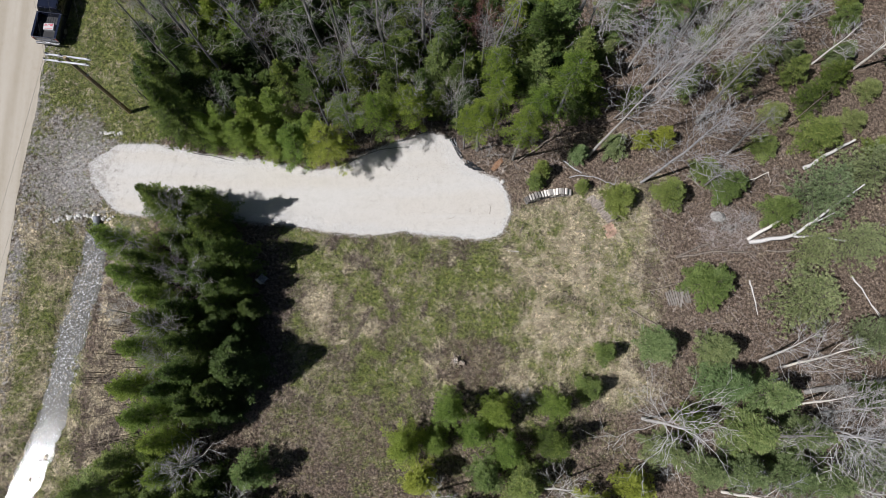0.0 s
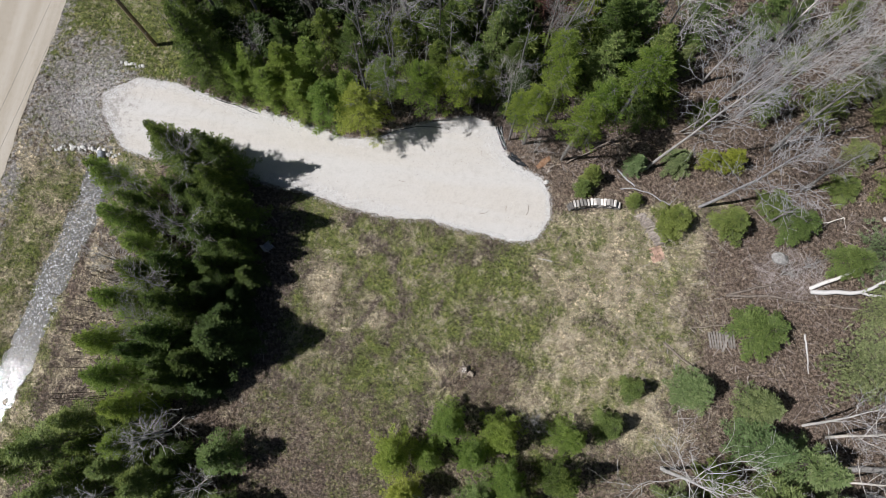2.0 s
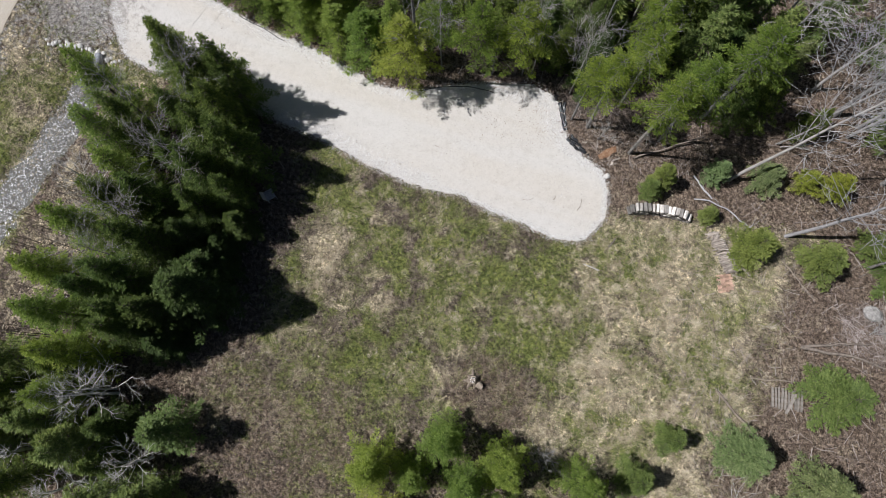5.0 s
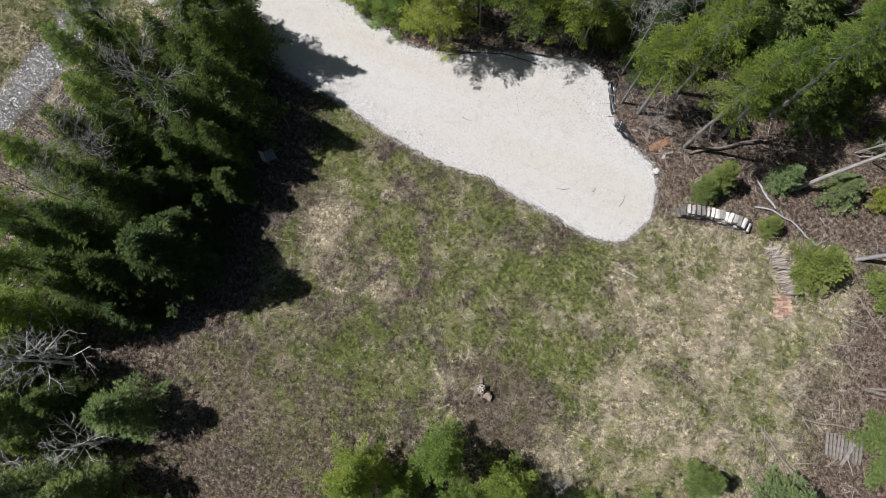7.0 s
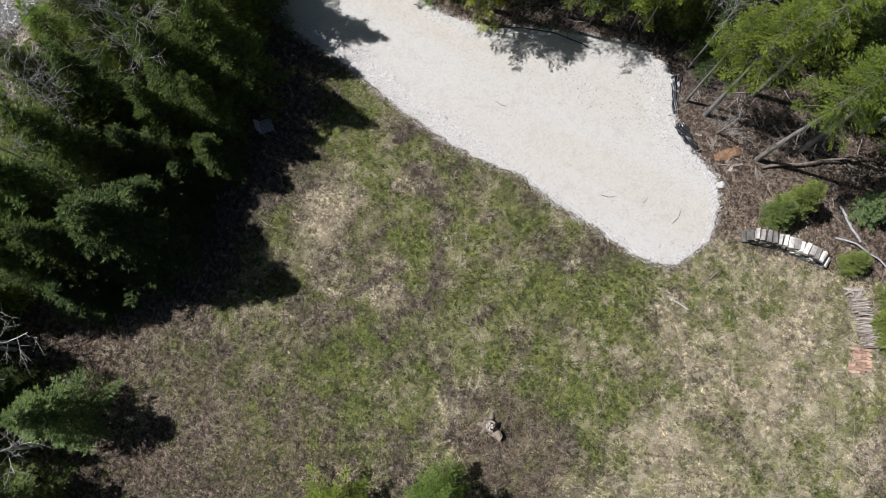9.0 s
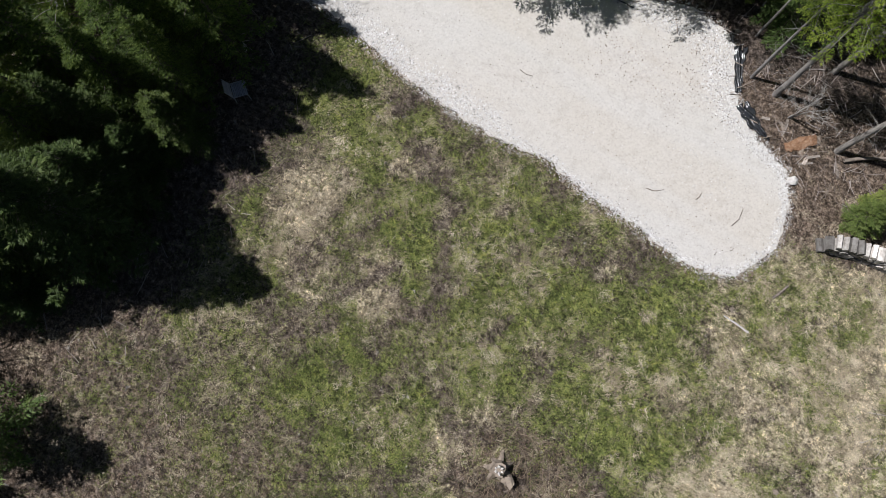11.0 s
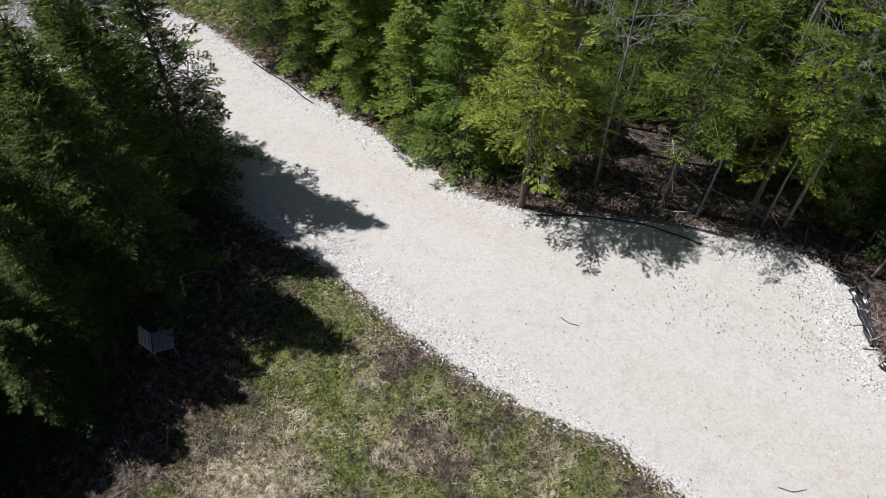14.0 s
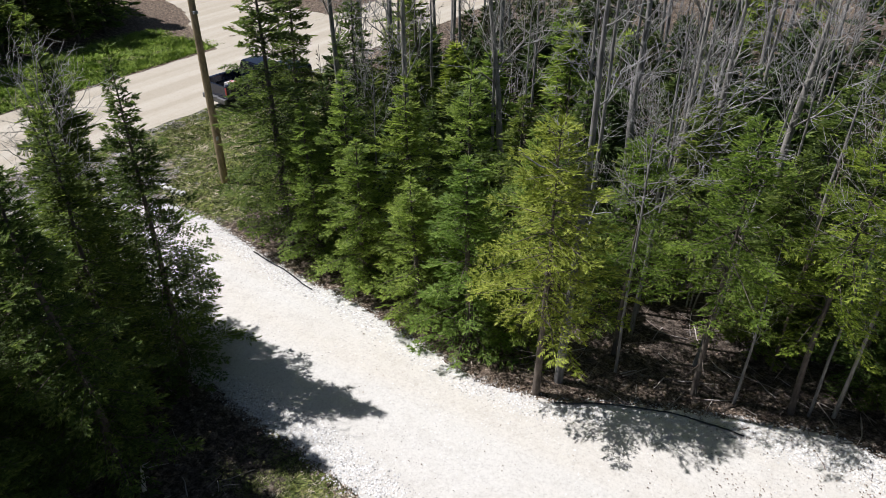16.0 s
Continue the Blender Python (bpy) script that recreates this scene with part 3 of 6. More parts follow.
def sheet(name, outline, z, skirt, mat):
    """A flat sheet with an uneven outline and a sloping skirt that goes into the ground."""
    bm = bmesh.new()
    top = [bm.verts.new((x, y, z)) for x, y in outline]
    es = [bm.edges.new((a, c)) for a, c in zip(top, top[1:] + top[:1])]
    bmesh.ops.triangle_fill(bm, edges=es, use_beauty=True, use_dissolve=False)
    cx, cy = sum(p[0] for p in outline) / len(outline), sum(p[1] for p in outline) / len(outline)
    low = [bm.verts.new((x + (x - cx) * 0.004, y + (y - cy) * 0.012, z - skirt)) for x, y in outline]
    for i in range(len(top)):
        k = (i + 1) % len(top)
        bm.faces.new((top[i], low[i], low[k], top[k]))
    bmesh.ops.recalc_face_normals(bm, faces=bm.faces)
    me = bpy.data.meshes.new(name)
    bm.to_mesh(me)
    bm.free()
    me.materials.append(mat)
    return new(name, me)


rng = random.Random(4)
tagged(sheet("gravel_driveway", dense(PAD, 0.13, 0.09, rng), 0.03, 0.09, M_PAD), "white crushed limestone driveway widening to a parking pad", "driveway", kind="structure")
road_line = dense(ROAD_E, 0.6, 0.12, rng, False) + dense(ROAD_W[::-1], 0.6, 0.12, rng, False)
tagged(sheet("road", road_line, 0.012, 0.09, M_ROAD), "packed tan dirt road with wheel tracks", "road", kind="structure")
OPPOSITE = [(-38.4, 32.5), (-41, 33.4), (-44.5, 35.5), (-48, 38), (-54, 40.5), (-80, 50), (-80, 55), (-54, 46), (-46, 43.5), (-38.0, 43)]
tagged(sheet("side_road", dense(OPPOSITE, 0.6, 0.12, rng), 0.022, 0.06, M_ROAD), "pale dirt drive joining the far side of the road", "road", kind="structure")
wl = [(x - 1.7, y) for x, y in DITCH] + [(x + 1.7, y) for x, y in DITCH[::-1]]
tagged(sheet("ditch_water", dense(wl, 0.3, 0.16, rng), -0.27, 0.05, M_WATER), "shallow rippled water glinting in the roadside ditch", "water", kind="structure")

# ---- trees ----
def unit(a):
    return a / (np.linalg.norm(a, axis=-1, keepdims=True) + 1e-9)


def slivers(base, along, side, length, half):
    """Small pointed triangles: tufts of needles."""
    return np.stack([base - side * half, base + side * half, base + along * np.asarray(length)[:, None]], 1).reshape(-1, 3)


def conifer(name, label, seed, mat, H=8.0, R=1.7, bare=0.12, gap=0.4, boughs=5, twig=0.1, wide=0.016, lat=0.12, per=5, fill=0.42, droop=0.2, top_lift=0.7, dead=14, skip=0.08, vary=0.5, cone=0.85, roll=0.34, tilt=0.9, broad=False, rind=None, girth=0.0135):
    """An evergreen H high: trunk, and whorls of separate boughs, each a drooping axis with flat side sprays of needle tufts."""
    g = np.random.default_rng(seed)
    tub, leaves, tones = Tubes(), [], []
    zz = np.linspace(-0.15, H, 9)
    bend = g.normal(0, 0.05, 2)
    mid = lambda z: np.array([bend[0] * math.sin(z * 0.7), bend[1] * math.sin(z * 0.6 + 1), z])
    tub.add([mid(z) for z in zz], girth * (H - zz) + 0.003, 7)

    def tufts(base, along, up, length, half, tone):
        side = unit(np.cross(along, up))
        n = len(base)
        leaves.append(kites(base, along, side, length, np.full(n, half)) if broad else slivers(base, along, side, length, half))
        tones.append(np.repeat(tone, 4 if broad else 3))

    z, odd = bare * H, 0
    while z < H * 0.985:
        rel = (z - bare * H) / (H * (1 - bare))
        full = R * (1 - rel) ** cone * (0.72 + 0.28 * min(1, rel * 5)) * (1.0 if odd % 3 else 1.1) + 0.1
        n = boughs if rel < 0.85 else 4
        a0 = g.random() * 6.28
        for k in range(n):
            if g.random() < skip:
                continue
            az = a0 + k * 6.283 / n + g.normal(0, 0.25)
            L = full * g.uniform(vary, 1.15)
            d = np.array([math.cos(az), math.sin(az), -0.12 + top_lift * rel ** 1.5 + g.normal(0, 0.09)])
            turn = g.normal(0, roll)
            across = np.array([-math.sin(az) * math.cos(turn), math.cos(az) * math.cos(turn), math.sin(turn)])
            up = unit(np.cross(d, across))
            up = up * np.sign(up[2] + 1e-9)
            start = mid(z + g.normal(0, 0.07))
            path = lambda s: start + d * s[:, None] + np.array([0, 0, 1.0]) * (droop * (0.3 * s ** 3 / max(L, 0.3) ** 2 - s ** 2 / max(L, 0.3)))[:, None]
            tub.add(path(np.linspace(0, L * 0.9, 3)), np.array([0.016, 0.01, 0.004]) * min(1, 0.4 + L / 1.5), 3)
            own = g.uniform(0, 0.45)
            st = np.arange(0.04 + 0.17 * L, L, lat)
            if len(st) == 0:
                st = np.array([L * 0.6])
            for sd in (-1, 1):
                s = st + g.uniform(-0.04, 0.04, len(st))
                m = len(s)
                p = path(s)
                ll = np.minimum(fill * L * np.clip(1 - s / L, 0, 1) ** 0.8 + 0.13, 0.8) * g.uniform(0.65, 1.2, m)
                di = unit(d * 0.62 + sd * across * 0.78 + g.normal(0, 0.11, (m, 3)) - np.array([0, 0, 0.1]))
                ac = unit(np.cross(di, up))
                # tone rises towards tips: new growth, plus painted sunlit ends against dark insides
                tone = own + 0.22 * s / L
                for j in range(per):
                    q = (j + g.uniform(0.2, 0.8, m)) / per
                    c = p + di * (ll * q)[:, None]
                    for sgn in (-1, 1):
                        way = unit(di * 0.75 + sgn * ac * g.uniform(0.45, 0.95, (m, 1)) + g.normal(0, 0.15, (m, 3)))
                        tufts(c, way, up + g.normal(0, tilt, (m, 3)), twig * (1.2 - 0.45 * q) * g.uniform(0.75, 1.3, m), wide, tone + 0.3 * q ** 2)
                tufts(p + di * (ll * 0.85)[:, None], di, up + g.normal(0, tilt, (m, 3)), twig * g.uniform(0.9, 1.4, m), wide * 1.15, tone + 0.4)
            p = path(np.linspace(L * 0.75, L * 0.99, 5))
            tufts(p, unit(d + g.normal(0, 0.28, (5, 3))), up + g.normal(0, tilt, (5, 3)), np.full(5, twig * 1.3), wide, np.full(5, own + 0.55))
        z += gap * g.uniform(0.8, 1.2) * (1.0 if rel < 0.6 else 0.6)
        odd += 1
    # leader shoots
    way = unit(np.array([0, 0, 1.0]) + g.normal(0, 0.25, (8, 3)))
    tufts(np.repeat([mid(H - 0.22)], 8, 0), way, g.normal(0, 1, (8, 3)), g.uniform(0.2, 0.34, 8), 0.028, np.full(8, 0.6))
    for k in range(dead):
        z0, az, L = g.uniform(0.04, max(bare, 0.1) + 0.12) * H, g.random() * 6.28, g.uniform(0.3, 0.95)
        s = np.linspace(0, L, 4)[:, None]
        tub.add(mid(z0) + s * np.array([math.cos(az), math.sin(az), g.uniform(-0.35, 0.1)]) + np.array([0, 0, -0.15]) * s ** 2, [0.011, 0.008, 0.005, 0.003], 3)
    tree = new(name, None)
    part("trunk", tub.mesh("trunk", rind or M_BARK), None, tree)
    v = np.concatenate(leaves)
    me = mesh_np("crown", v, np.arange(len(v)).reshape(-1, 4 if broad else 3), mat)
    me.attributes.new("tone", 'FLOAT', 'POINT').data.foreach_set("value", np.concatenate(tones).astype(np.float32))
    part("crown", me, None, tree)
    return tagged(tree, label, "tree", "evergreens of the wood")


def pine(name, label, seed, mat, H=5.0, R=2.3):
    """A young spreading pine: upswept limbs ending in tufts of long soft needles."""
    g = np.random.default_rng(seed)
    tub, quads = Tubes(), []
    zz = np.linspace(-0.1, H, 7)
    tub.add([(0.05 * math.sin(z), 0.04 * math.cos(z), z) for z in zz], 0.02 * (H - zz) + 0.015, 7)
    for z in np.arange(0.12 * H, 0.97 * H, 0.36):
        rel = z / H
        for k in range(9):
            az, L = g.random() * 6.28, (R * (1 - rel) ** 0.7 + 0.2) * g.uniform(0.7, 1.1)
            s = np.linspace(0, L, 6)
            path = np.array([0, 0, z]) + s[:, None] * np.array([math.cos(az), math.sin(az), 0.12 + 0.5 * rel]) + np.array([0, 0, 1.0]) * (0.12 * s ** 2 / L)[:, None]
            path += np.cumsum(g.normal(0, 0.03, path.shape), 0)
            tub.add(path, np.linspace(0.03, 0.006, 6), 4)
            for q in np.linspace(0.2, 1.0, int(5 + L * 8)):
                i = min(int(q * 5), 4)
                c = path[i] + (path[i + 1] - path[i]) * (q * 5 - i)
                c = c + g.normal(0, 0.13, 3) * (1.6 if q < 0.95 else 0.3)
                n = 16
                dr = unit(np.array([math.cos(az) * 0.9, math.sin(az) * 0.9, 0.55]) + g.normal(0, 0.62, (n, 3)))
                quads.append(kites(np.repeat([c], n, 0), dr, unit(np.cross(dr, g.normal(0, 1, (n, 3)))), g.uniform(0.12, 0.22, n), g.uniform(0.01, 0.016, n)))
    tree = new(name, None)
    part("trunk", tub.mesh("trunk", M_BARK), None, tree)
    v = np.concatenate(quads)
    me = mesh_np("crown", v, np.arange(len(v)).reshape(-1, 4), mat)
    me.attributes.new("tone", 'FLOAT', 'POINT').data.foreach_set("value", np.repeat(g.random(len(v) // 64 + 1), 64)[:len(v)].astype(np.float32))
    part("crown", me, None, tree)
    return tagged(tree, label, "tree", "young pines")


def bare_tree(name, label, seed, bark_mat, twig_mat, H=9.0, r0=0.12, first=0.35, spread=0.75, limbs=13, reach=0.32, lean=(0, 0), depth=3, stems=1, curl=0.2, thin=0.013, lift=(0.35, 0.9), category="tree", grp="leafless trees"):
    """A leafless tree: tapered trunk, limbs that fork again and again, down to thin twigs."""
    g = np.random.default_rng(seed)
    trunk, twig = Tubes(), Tubes()
    limb = trunk

    def grow(p, d, L, r, level):
        n = 5 if level < 2 else 4
        pts = [p]
        dirs = [d]
        for i in range(n - 1):
            d = unit(d + g.normal(0, curl, 3) + np.array([0, 0, 0.10]))
            p = p + d * L / (n - 1)
            pts.append(p)
            dirs.append(d)
        r = max(r, thin)
        (limb if level < 2 else twig).add(pts, np.linspace(r, r * 0.45, n), 5 if level < 1 else (4 if level < 2 else 3))
        if level >= depth:
            return
        k = g.integers(4, 7) if level < 2 else g.integers(3, 6)
        for j in range(k):
            q = 0.25 + 0.75 * (j + g.random()) / k
            i = min(int(q * (n - 1)), n - 2)
            c = pts[i] + (pts[i + 1] - pts[i]) * (q * (n - 1) - i)
            side = unit(np.cross(dirs[i], g.normal(0, 1, 3)))
            grow(c, unit(dirs[i] * 0.75 + side * g.uniform(0.5, 1.0)), L * g.uniform(0.38, 0.62), r * 0.5, level + 1)

    for sidx in range(stems):
        off = np.array([g.normal(0, 0.18), g.normal(0, 0.18), 0]) if stems > 1 else np.zeros(3)
        tilt = np.array([lean[0], lean[1], 0.0]) + (np.append(g.normal(0, 0.22, 2), 0) * H if stems > 1 else 0)
        zs = np.linspace(0, 1, 9)
        wob = np.cumsum(g.normal(0, 0.004 * H, (9, 3)) * [1, 1, 0], 0)
        pts = off + np.array([0, 0, -0.15]) + zs[:, None] * np.array([0, 0, H]) + (zs ** 1.4)[:, None] * tilt + wob
        rad = r0 * (1 - zs) ** 0.8 + 0.008
        trunk.add(pts, rad, 8)
        for k in range(limbs):
            q = first + (0.98 - first) * (k + g.random()) / limbs
            i = min(int(q * 8), 7)
            c = pts[i] + (pts[i + 1] - pts[i]) * (q * 8 - i)
            az = k * 2.4 + g.normal(0, 0.4)
            grow(c, unit(np.array([math.cos(az) * spread, math.sin(az) * spread, g.uniform(*lift)])), H * reach * (1.25 - q) * g.uniform(0.7, 1.25), max(0.012, rad[i] * 0.32), 1)
    tree = new(name, None)
    part("trunk", trunk.mesh("trunk", bark_mat), None, tree)
    part("crown", twig.mesh("crown", twig_mat), None, tree)
    return tagged(tree, label, category, grp)


def place(ob, x, y, turn, sx, sz, lean=(0.0, 0.0)):
    zg = float(ground_z(np.array(x), np.array(y)))
    return copy_thing(ob, Matrix.Translation((x, y, zg)) @ Matrix.Rotation(lean[0], 4, Vector((-math.sin(lean[1]), math.cos(lean[1]), 0))) @ Matrix.Rotation(turn, 4, 'Z') @ Matrix.Diagonal((sx, sx, sz, 1)))


class Wood:
    """Many far trees joined into one mesh."""

    def __init__(self):
        self.v, self.f, self.m, self.n, self.mats = [], [], [], 0, []

    def add(self, tree, x, y, turn, sx, sz):
        c, s = math.cos(turn), math.sin(turn)
        for ob in tree.children:
            me = ob.data
            co = np.empty(len(me.vertices) * 3, np.float32)
            me.vertices.foreach_get("co", co)
            co = co.reshape(-1, 3)
            fa = np.empty(len(me.loops), np.int32)
            me.loops.foreach_get("vertex_index", fa)
            self.v.append(np.stack([x + sx * (c * co[:, 0] - s * co[:, 1]), y + sx * (s * co[:, 0] + c * co[:, 1]), sz * co[:, 2]], -1))
            self.f.append(fa.reshape(-1, 4) + self.n)
            self.n += len(co)
            if me.materials[0] not in self.mats:
                self.mats.append(me.materials[0])
            self.m.append(np.full(len(fa) // 4, self.mats.index(me.materials[0]), np.int32))

    def finish(self, name, label):
        me = mesh_np(name, np.concatenate(self.v), np.concatenate(self.f), self.mats[0])
        for extra in self.mats[1:]:
            me.materials.append(extra)
        me.polygons.foreach_set("material_index", np.concatenate(self.m))
        tagged(new(name, me), label, "wood", kind="stuff")


FIRST = (400.0, 400.0)     # the originals stand far off in the wood, out of sight
KINDS = {
    's': [conifer("spruce_tree", "dark green spruce with drooping tiered boughs", 11 + i, M_SPRUCE, boughs=6, gap=0.4, twig=0.15, wide=0.026, lat=0.16, per=3, fill=0.32, droop=0.24, vary=0.4, cone=1.0) for i in range(3)],
    'f': [conifer("fir_tree", "green fir with layered flat sprays", 31 + i, M_MID, boughs=6, bare=0.1, gap=0.4, twig=0.15, wide=0.026, lat=0.16, per=3, fill=0.34, vary=0.36, cone=0.9) for i in range(3)],
    'y': [conifer("cedar_tree", "yellow-green cedar with lacy sprays", 51 + i, M_CEDAR, boughs=6, bare=0.2, gap=0.4, twig=0.15, wide=0.025, lat=0.16, per=3, fill=0.36, top_lift=0.9, roll=0.5) for i in range(2)],
    'q': [conifer("fir_tree", "soft grey-green fir with full boughs", 37 + i, M_SOFT, boughs=6, bare=0.08, gap=0.4, twig=0.15, wide=0.026, lat=0.16, per=3, fill=0.34, vary=0.36, cone=0.9) for i in range(2)],
    'b': [conifer("balsam_tree", "blue-green balsam fir with dense boughs", 61 + i, M_BLUE, boughs=6, bare=0.05, gap=0.4, twig=0.15, wide=0.026, lat=0.16, per=3, fill=0.36, cone=0.95) for i in range(2)],
    'S': [conifer("spruce_tree", "dark green spruce with fine drooping sprays", 13 + i, M_SPRUCE, gap=0.3, boughs=7, droop=0.26, vary=0.4, fill=0.3, cone=1.05, wide=0.017) for i in range(3)],
    'T': [conifer("spruce_tree", "broad spruce with long lower boughs beside the driveway", 17 + i, M_SPRUCE, H=9.0, R=2.5, bare=0.06, gap=0.31, boughs=7, droop=0.2, vary=0.5, fill=0.28, cone=1.25, wide=0.018) for i in range(2)],
    'F': [conifer("fir_tree", "bright green fir with layered flat plumes of needles", 33 + i, M_FRESH, bare=0.05, gap=0.36, boughs=6, droop=0.17, vary=0.4, fill=0.36, cone=0.85, wide=0.017) for i in range(3)],
    'Y': [conifer("cedar_tree", "yellow-green cedar with dense lacy sprays", 53 + i, M_CEDAR, bare=0.18, gap=0.33, boughs=7, droop=0.22, top_lift=0.9, skip=0.12, vary=0.45, fill=0.36, roll=0.5, tilt=0.9, cone=0.72) for i in range(2)],
    'D': [conifer("black_spruce", "spruce with shade-darkened needles and dense drooping boughs", 23 + i, M_SHADED, bare=0.1, gap=0.3, boughs=7, droop=0.26, vary=0.45, fill=0.3, cone=0.9, wide=0.017) for i in range(2)],
    'H': [conifer("fir_tree", "green fir with a bare lower trunk", 43 + i, M_FIR, bare=0.42, gap=0.36, boughs=6, droop=0.2, vary=0.4, dead=30, fill=0.38, cone=0.75, twig=0.088, wide=0.013, per=6, skip=0.13, girth=0.0095) for i in range(3)],
    'Z': [conifer("cedar_tree", "olive-yellow cedar with a bare lower trunk", 57 + i, M_CEDAR, bare=0.32, gap=0.33, boughs=7, droop=0.22, top_lift=0.9, dead=30, vary=0.45, fill=0.36, roll=0.5, tilt=0.9, cone=0.72, twig=0.088, wide=0.013, per=6, skip=0.2, girth=0.0105) for i in range(2)],
    'U': [conifer("fir_tree", "tall green fir with a long bare grey trunk and dead twigs", 47 + i, M_FIR, H=9.5, R=1.5, bare=0.6, gap=0.3, boughs=6, droop=0.16, vary=0.5, dead=60, fill=0.38, cone=0.7, twig=0.088, wide=0.013, per=6, skip=0.24, girth=0.0115, rind=M_GREY) for i in range(2)],
    'k': [conifer("young_fir", "small bushy bright green fir", 71 + i, M_BUSH, H=3.0, R=1.3, bare=0.02, gap=0.22, boughs=6, twig=0.088, wide=0.015, lat=0.1, per=6, dead=0, cone=0.65, tilt=0.5) for i in range(2)],
    'p': [pine("young_pine", "light green spreading young pine with soft needles", 81 + i, M_PINE) for i in range(2)],
    'd': [conifer("spruce_tree", "dark spruce standing deep in the wood", 91 + i, M_SPRUCE, gap=0.55, twig=0.34, wide=0.06, lat=0.3, per=2, dead=8) for i in range(3)],
    'e': [conifer("black_spruce", "low spruce with shade-darkened needles under leafless trees", 97 + i, M_SHADED, H=5.0, R=1.5, bare=0.05, gap=0.42, twig=0.3, wide=0.055, lat=0.26, per=2, dead=10) for i in range(2)],
    'w': [conifer("spruce_tree", "dark spruce in the wood round the clearing", 201 + i, M_SPRUCE, gap=0.85, twig=0.6, wide=0.14, lat=0.6, per=1, dead=0, broad=True) for i in range(2)],
    'g': [conifer("fir_tree", "green fir standing deep in the wood", 95 + i, M_FIR, gap=0.55, twig=0.34, wide=0.06, lat=0.3, per=2, dead=8) for i in range(2)],
}
NOMINAL = {'U': (9.5, 1.6), 'w': (8, 1.7), 'e': (5, 1.5), 'T': (9, 2.5), 'q': (8, 1.7), 's': (8, 1.7), 'f': (8, 1.7), 'y': (8, 1.7), 'b': (8, 1.7), 'k': (3, 1.3), 'p': (5, 2.3), 'S': (8, 1.7), 'F': (8, 1.7), 'Y': (8, 1.7), 'H': (8, 1.7), 'D': (8, 1.7), 'Z': (8, 1.7), 'd': (8, 1.7), 'g': (8, 1.7)}
LEAFLESS = {
    'poplar': [bare_tree("poplar_tree", "tall leafless grey poplar with upswept limbs", 101 + i, M_GREY, M_TWIG, H=15, r0=0.17, first=0.36, limbs=15, reach=0.2, curl=0.16, thin=0.0085, spread=0.6) for i in range(3)],
    'birch': [bare_tree("birch_tree", "leafless white-barked birch with spreading crown", 111 + i, M_BIRCH, M_PALE, H=9, r0=0.12, first=0.3, spread=0.9, limbs=14, reach=0.36, curl=0.17, thin=0.010) for i in range(2)],
    'shrub': [bare_tree("leafless_shrub", "bare grey many-stemmed shrub", 121 + i, M_TWIG, M_TWIG, H=4, r0=0.035, first=0.3, limbs=4, reach=0.36, stems=3, thin=0.011, category="shrub", grp="leafless shrubs") for i in range(2)],
    'grey': [bare_tree("leafless_tree", "small leafless tree with a wide grey twiggy top", 211 + i, M_GREY, M_TWIG, H=8, r0=0.05, first=0.6, spread=1.1, limbs=18, reach=0.42, curl=0.12, thin=0.006, lift=(0.1, 1.0)) for i in range(3)],
    'bigbirch': [bare_tree("birch_tree", "broad leafless white birch with crooked spreading limbs", 161 + i, M_HOAR, M_HOAR, H=9, r0=0.13, first=0.35, spread=1.6, limbs=20, reach=0.52, curl=0.27, thin=0.009, lift=(-0.05, 0.6)) for i in range(2)],
    'ash': [bare_tree("ash_tree", "leafless pale grey tree with a dense fan of fine twigs", 171 + i, M_TWIG, M_PALE, H=11, r0=0.095, first=0.34, limbs=24, reach=0.34, curl=0.2, thin=0.011, spread=1.0) for i in range(2)],
    'thin': [bare_tree("poplar_tree", "tall thin leafless poplar deep in the wood", 181 + i, M_GREY, M_TWIG, H=15, r0=0.15, first=0.35, limbs=13, reach=0.2, curl=0.16, thin=0.012, spread=0.6, depth=2) for i in range(2)],
    'brush': [bare_tree("leafless_shrub", "bare grey shrub deep in the wood", 191, M_TWIG, M_TWIG, H=4, r0=0.035, first=0.3, limbs=5, reach=0.36, stems=3, thin=0.013, depth=2, category="shrub", grp="leafless shrubs")],
    'red': [bare_tree("red_twig_shrub", "bare shrub with fine reddish brown twigs", 131, M_RED, M_RED, H=4, r0=0.03, first=0.2, limbs=6, reach=0.34, stems=5, thin=0.008, category="shrub", grp="leafless shrubs")],
    'sapling': [bare_tree("leafless_sapling", "thin leafless brown sapling", 141 + i, M_BROWN, M_BROWN, H=6, r0=0.05, first=0.3, limbs=10, reach=0.22, depth=2) for i in range(3)],
    'snag': [bare_tree("bare_trunk_tree", "slender grey trunk with few dead branches", 151 + i, M_GREY, M_TWIG, H=11, r0=0.11, first=0.35, limbs=9, reach=0.16, depth=2, spread=1.0) for i in range(2)],
}
HIGH = {'bigbirch': 9, 'grey': 8, 'ash': 11, 'thin': 15, 'brush': 4, 'poplar': 15, 'birch': 9, 'shrub': 4, 'red': 4, 'sapling': 6, 'snag': 11}
for many in list(KINDS.values()) + list(LEAFLESS.values()):
    for i, ob in enumerate(many):
        ob.location = (FIRST[0] + 9 * i, FIRST[1] + hash(len(ob.name)) % 7 * 9, float(ground_z(np.array(FIRST[0]), np.array(FIRST[1]))))

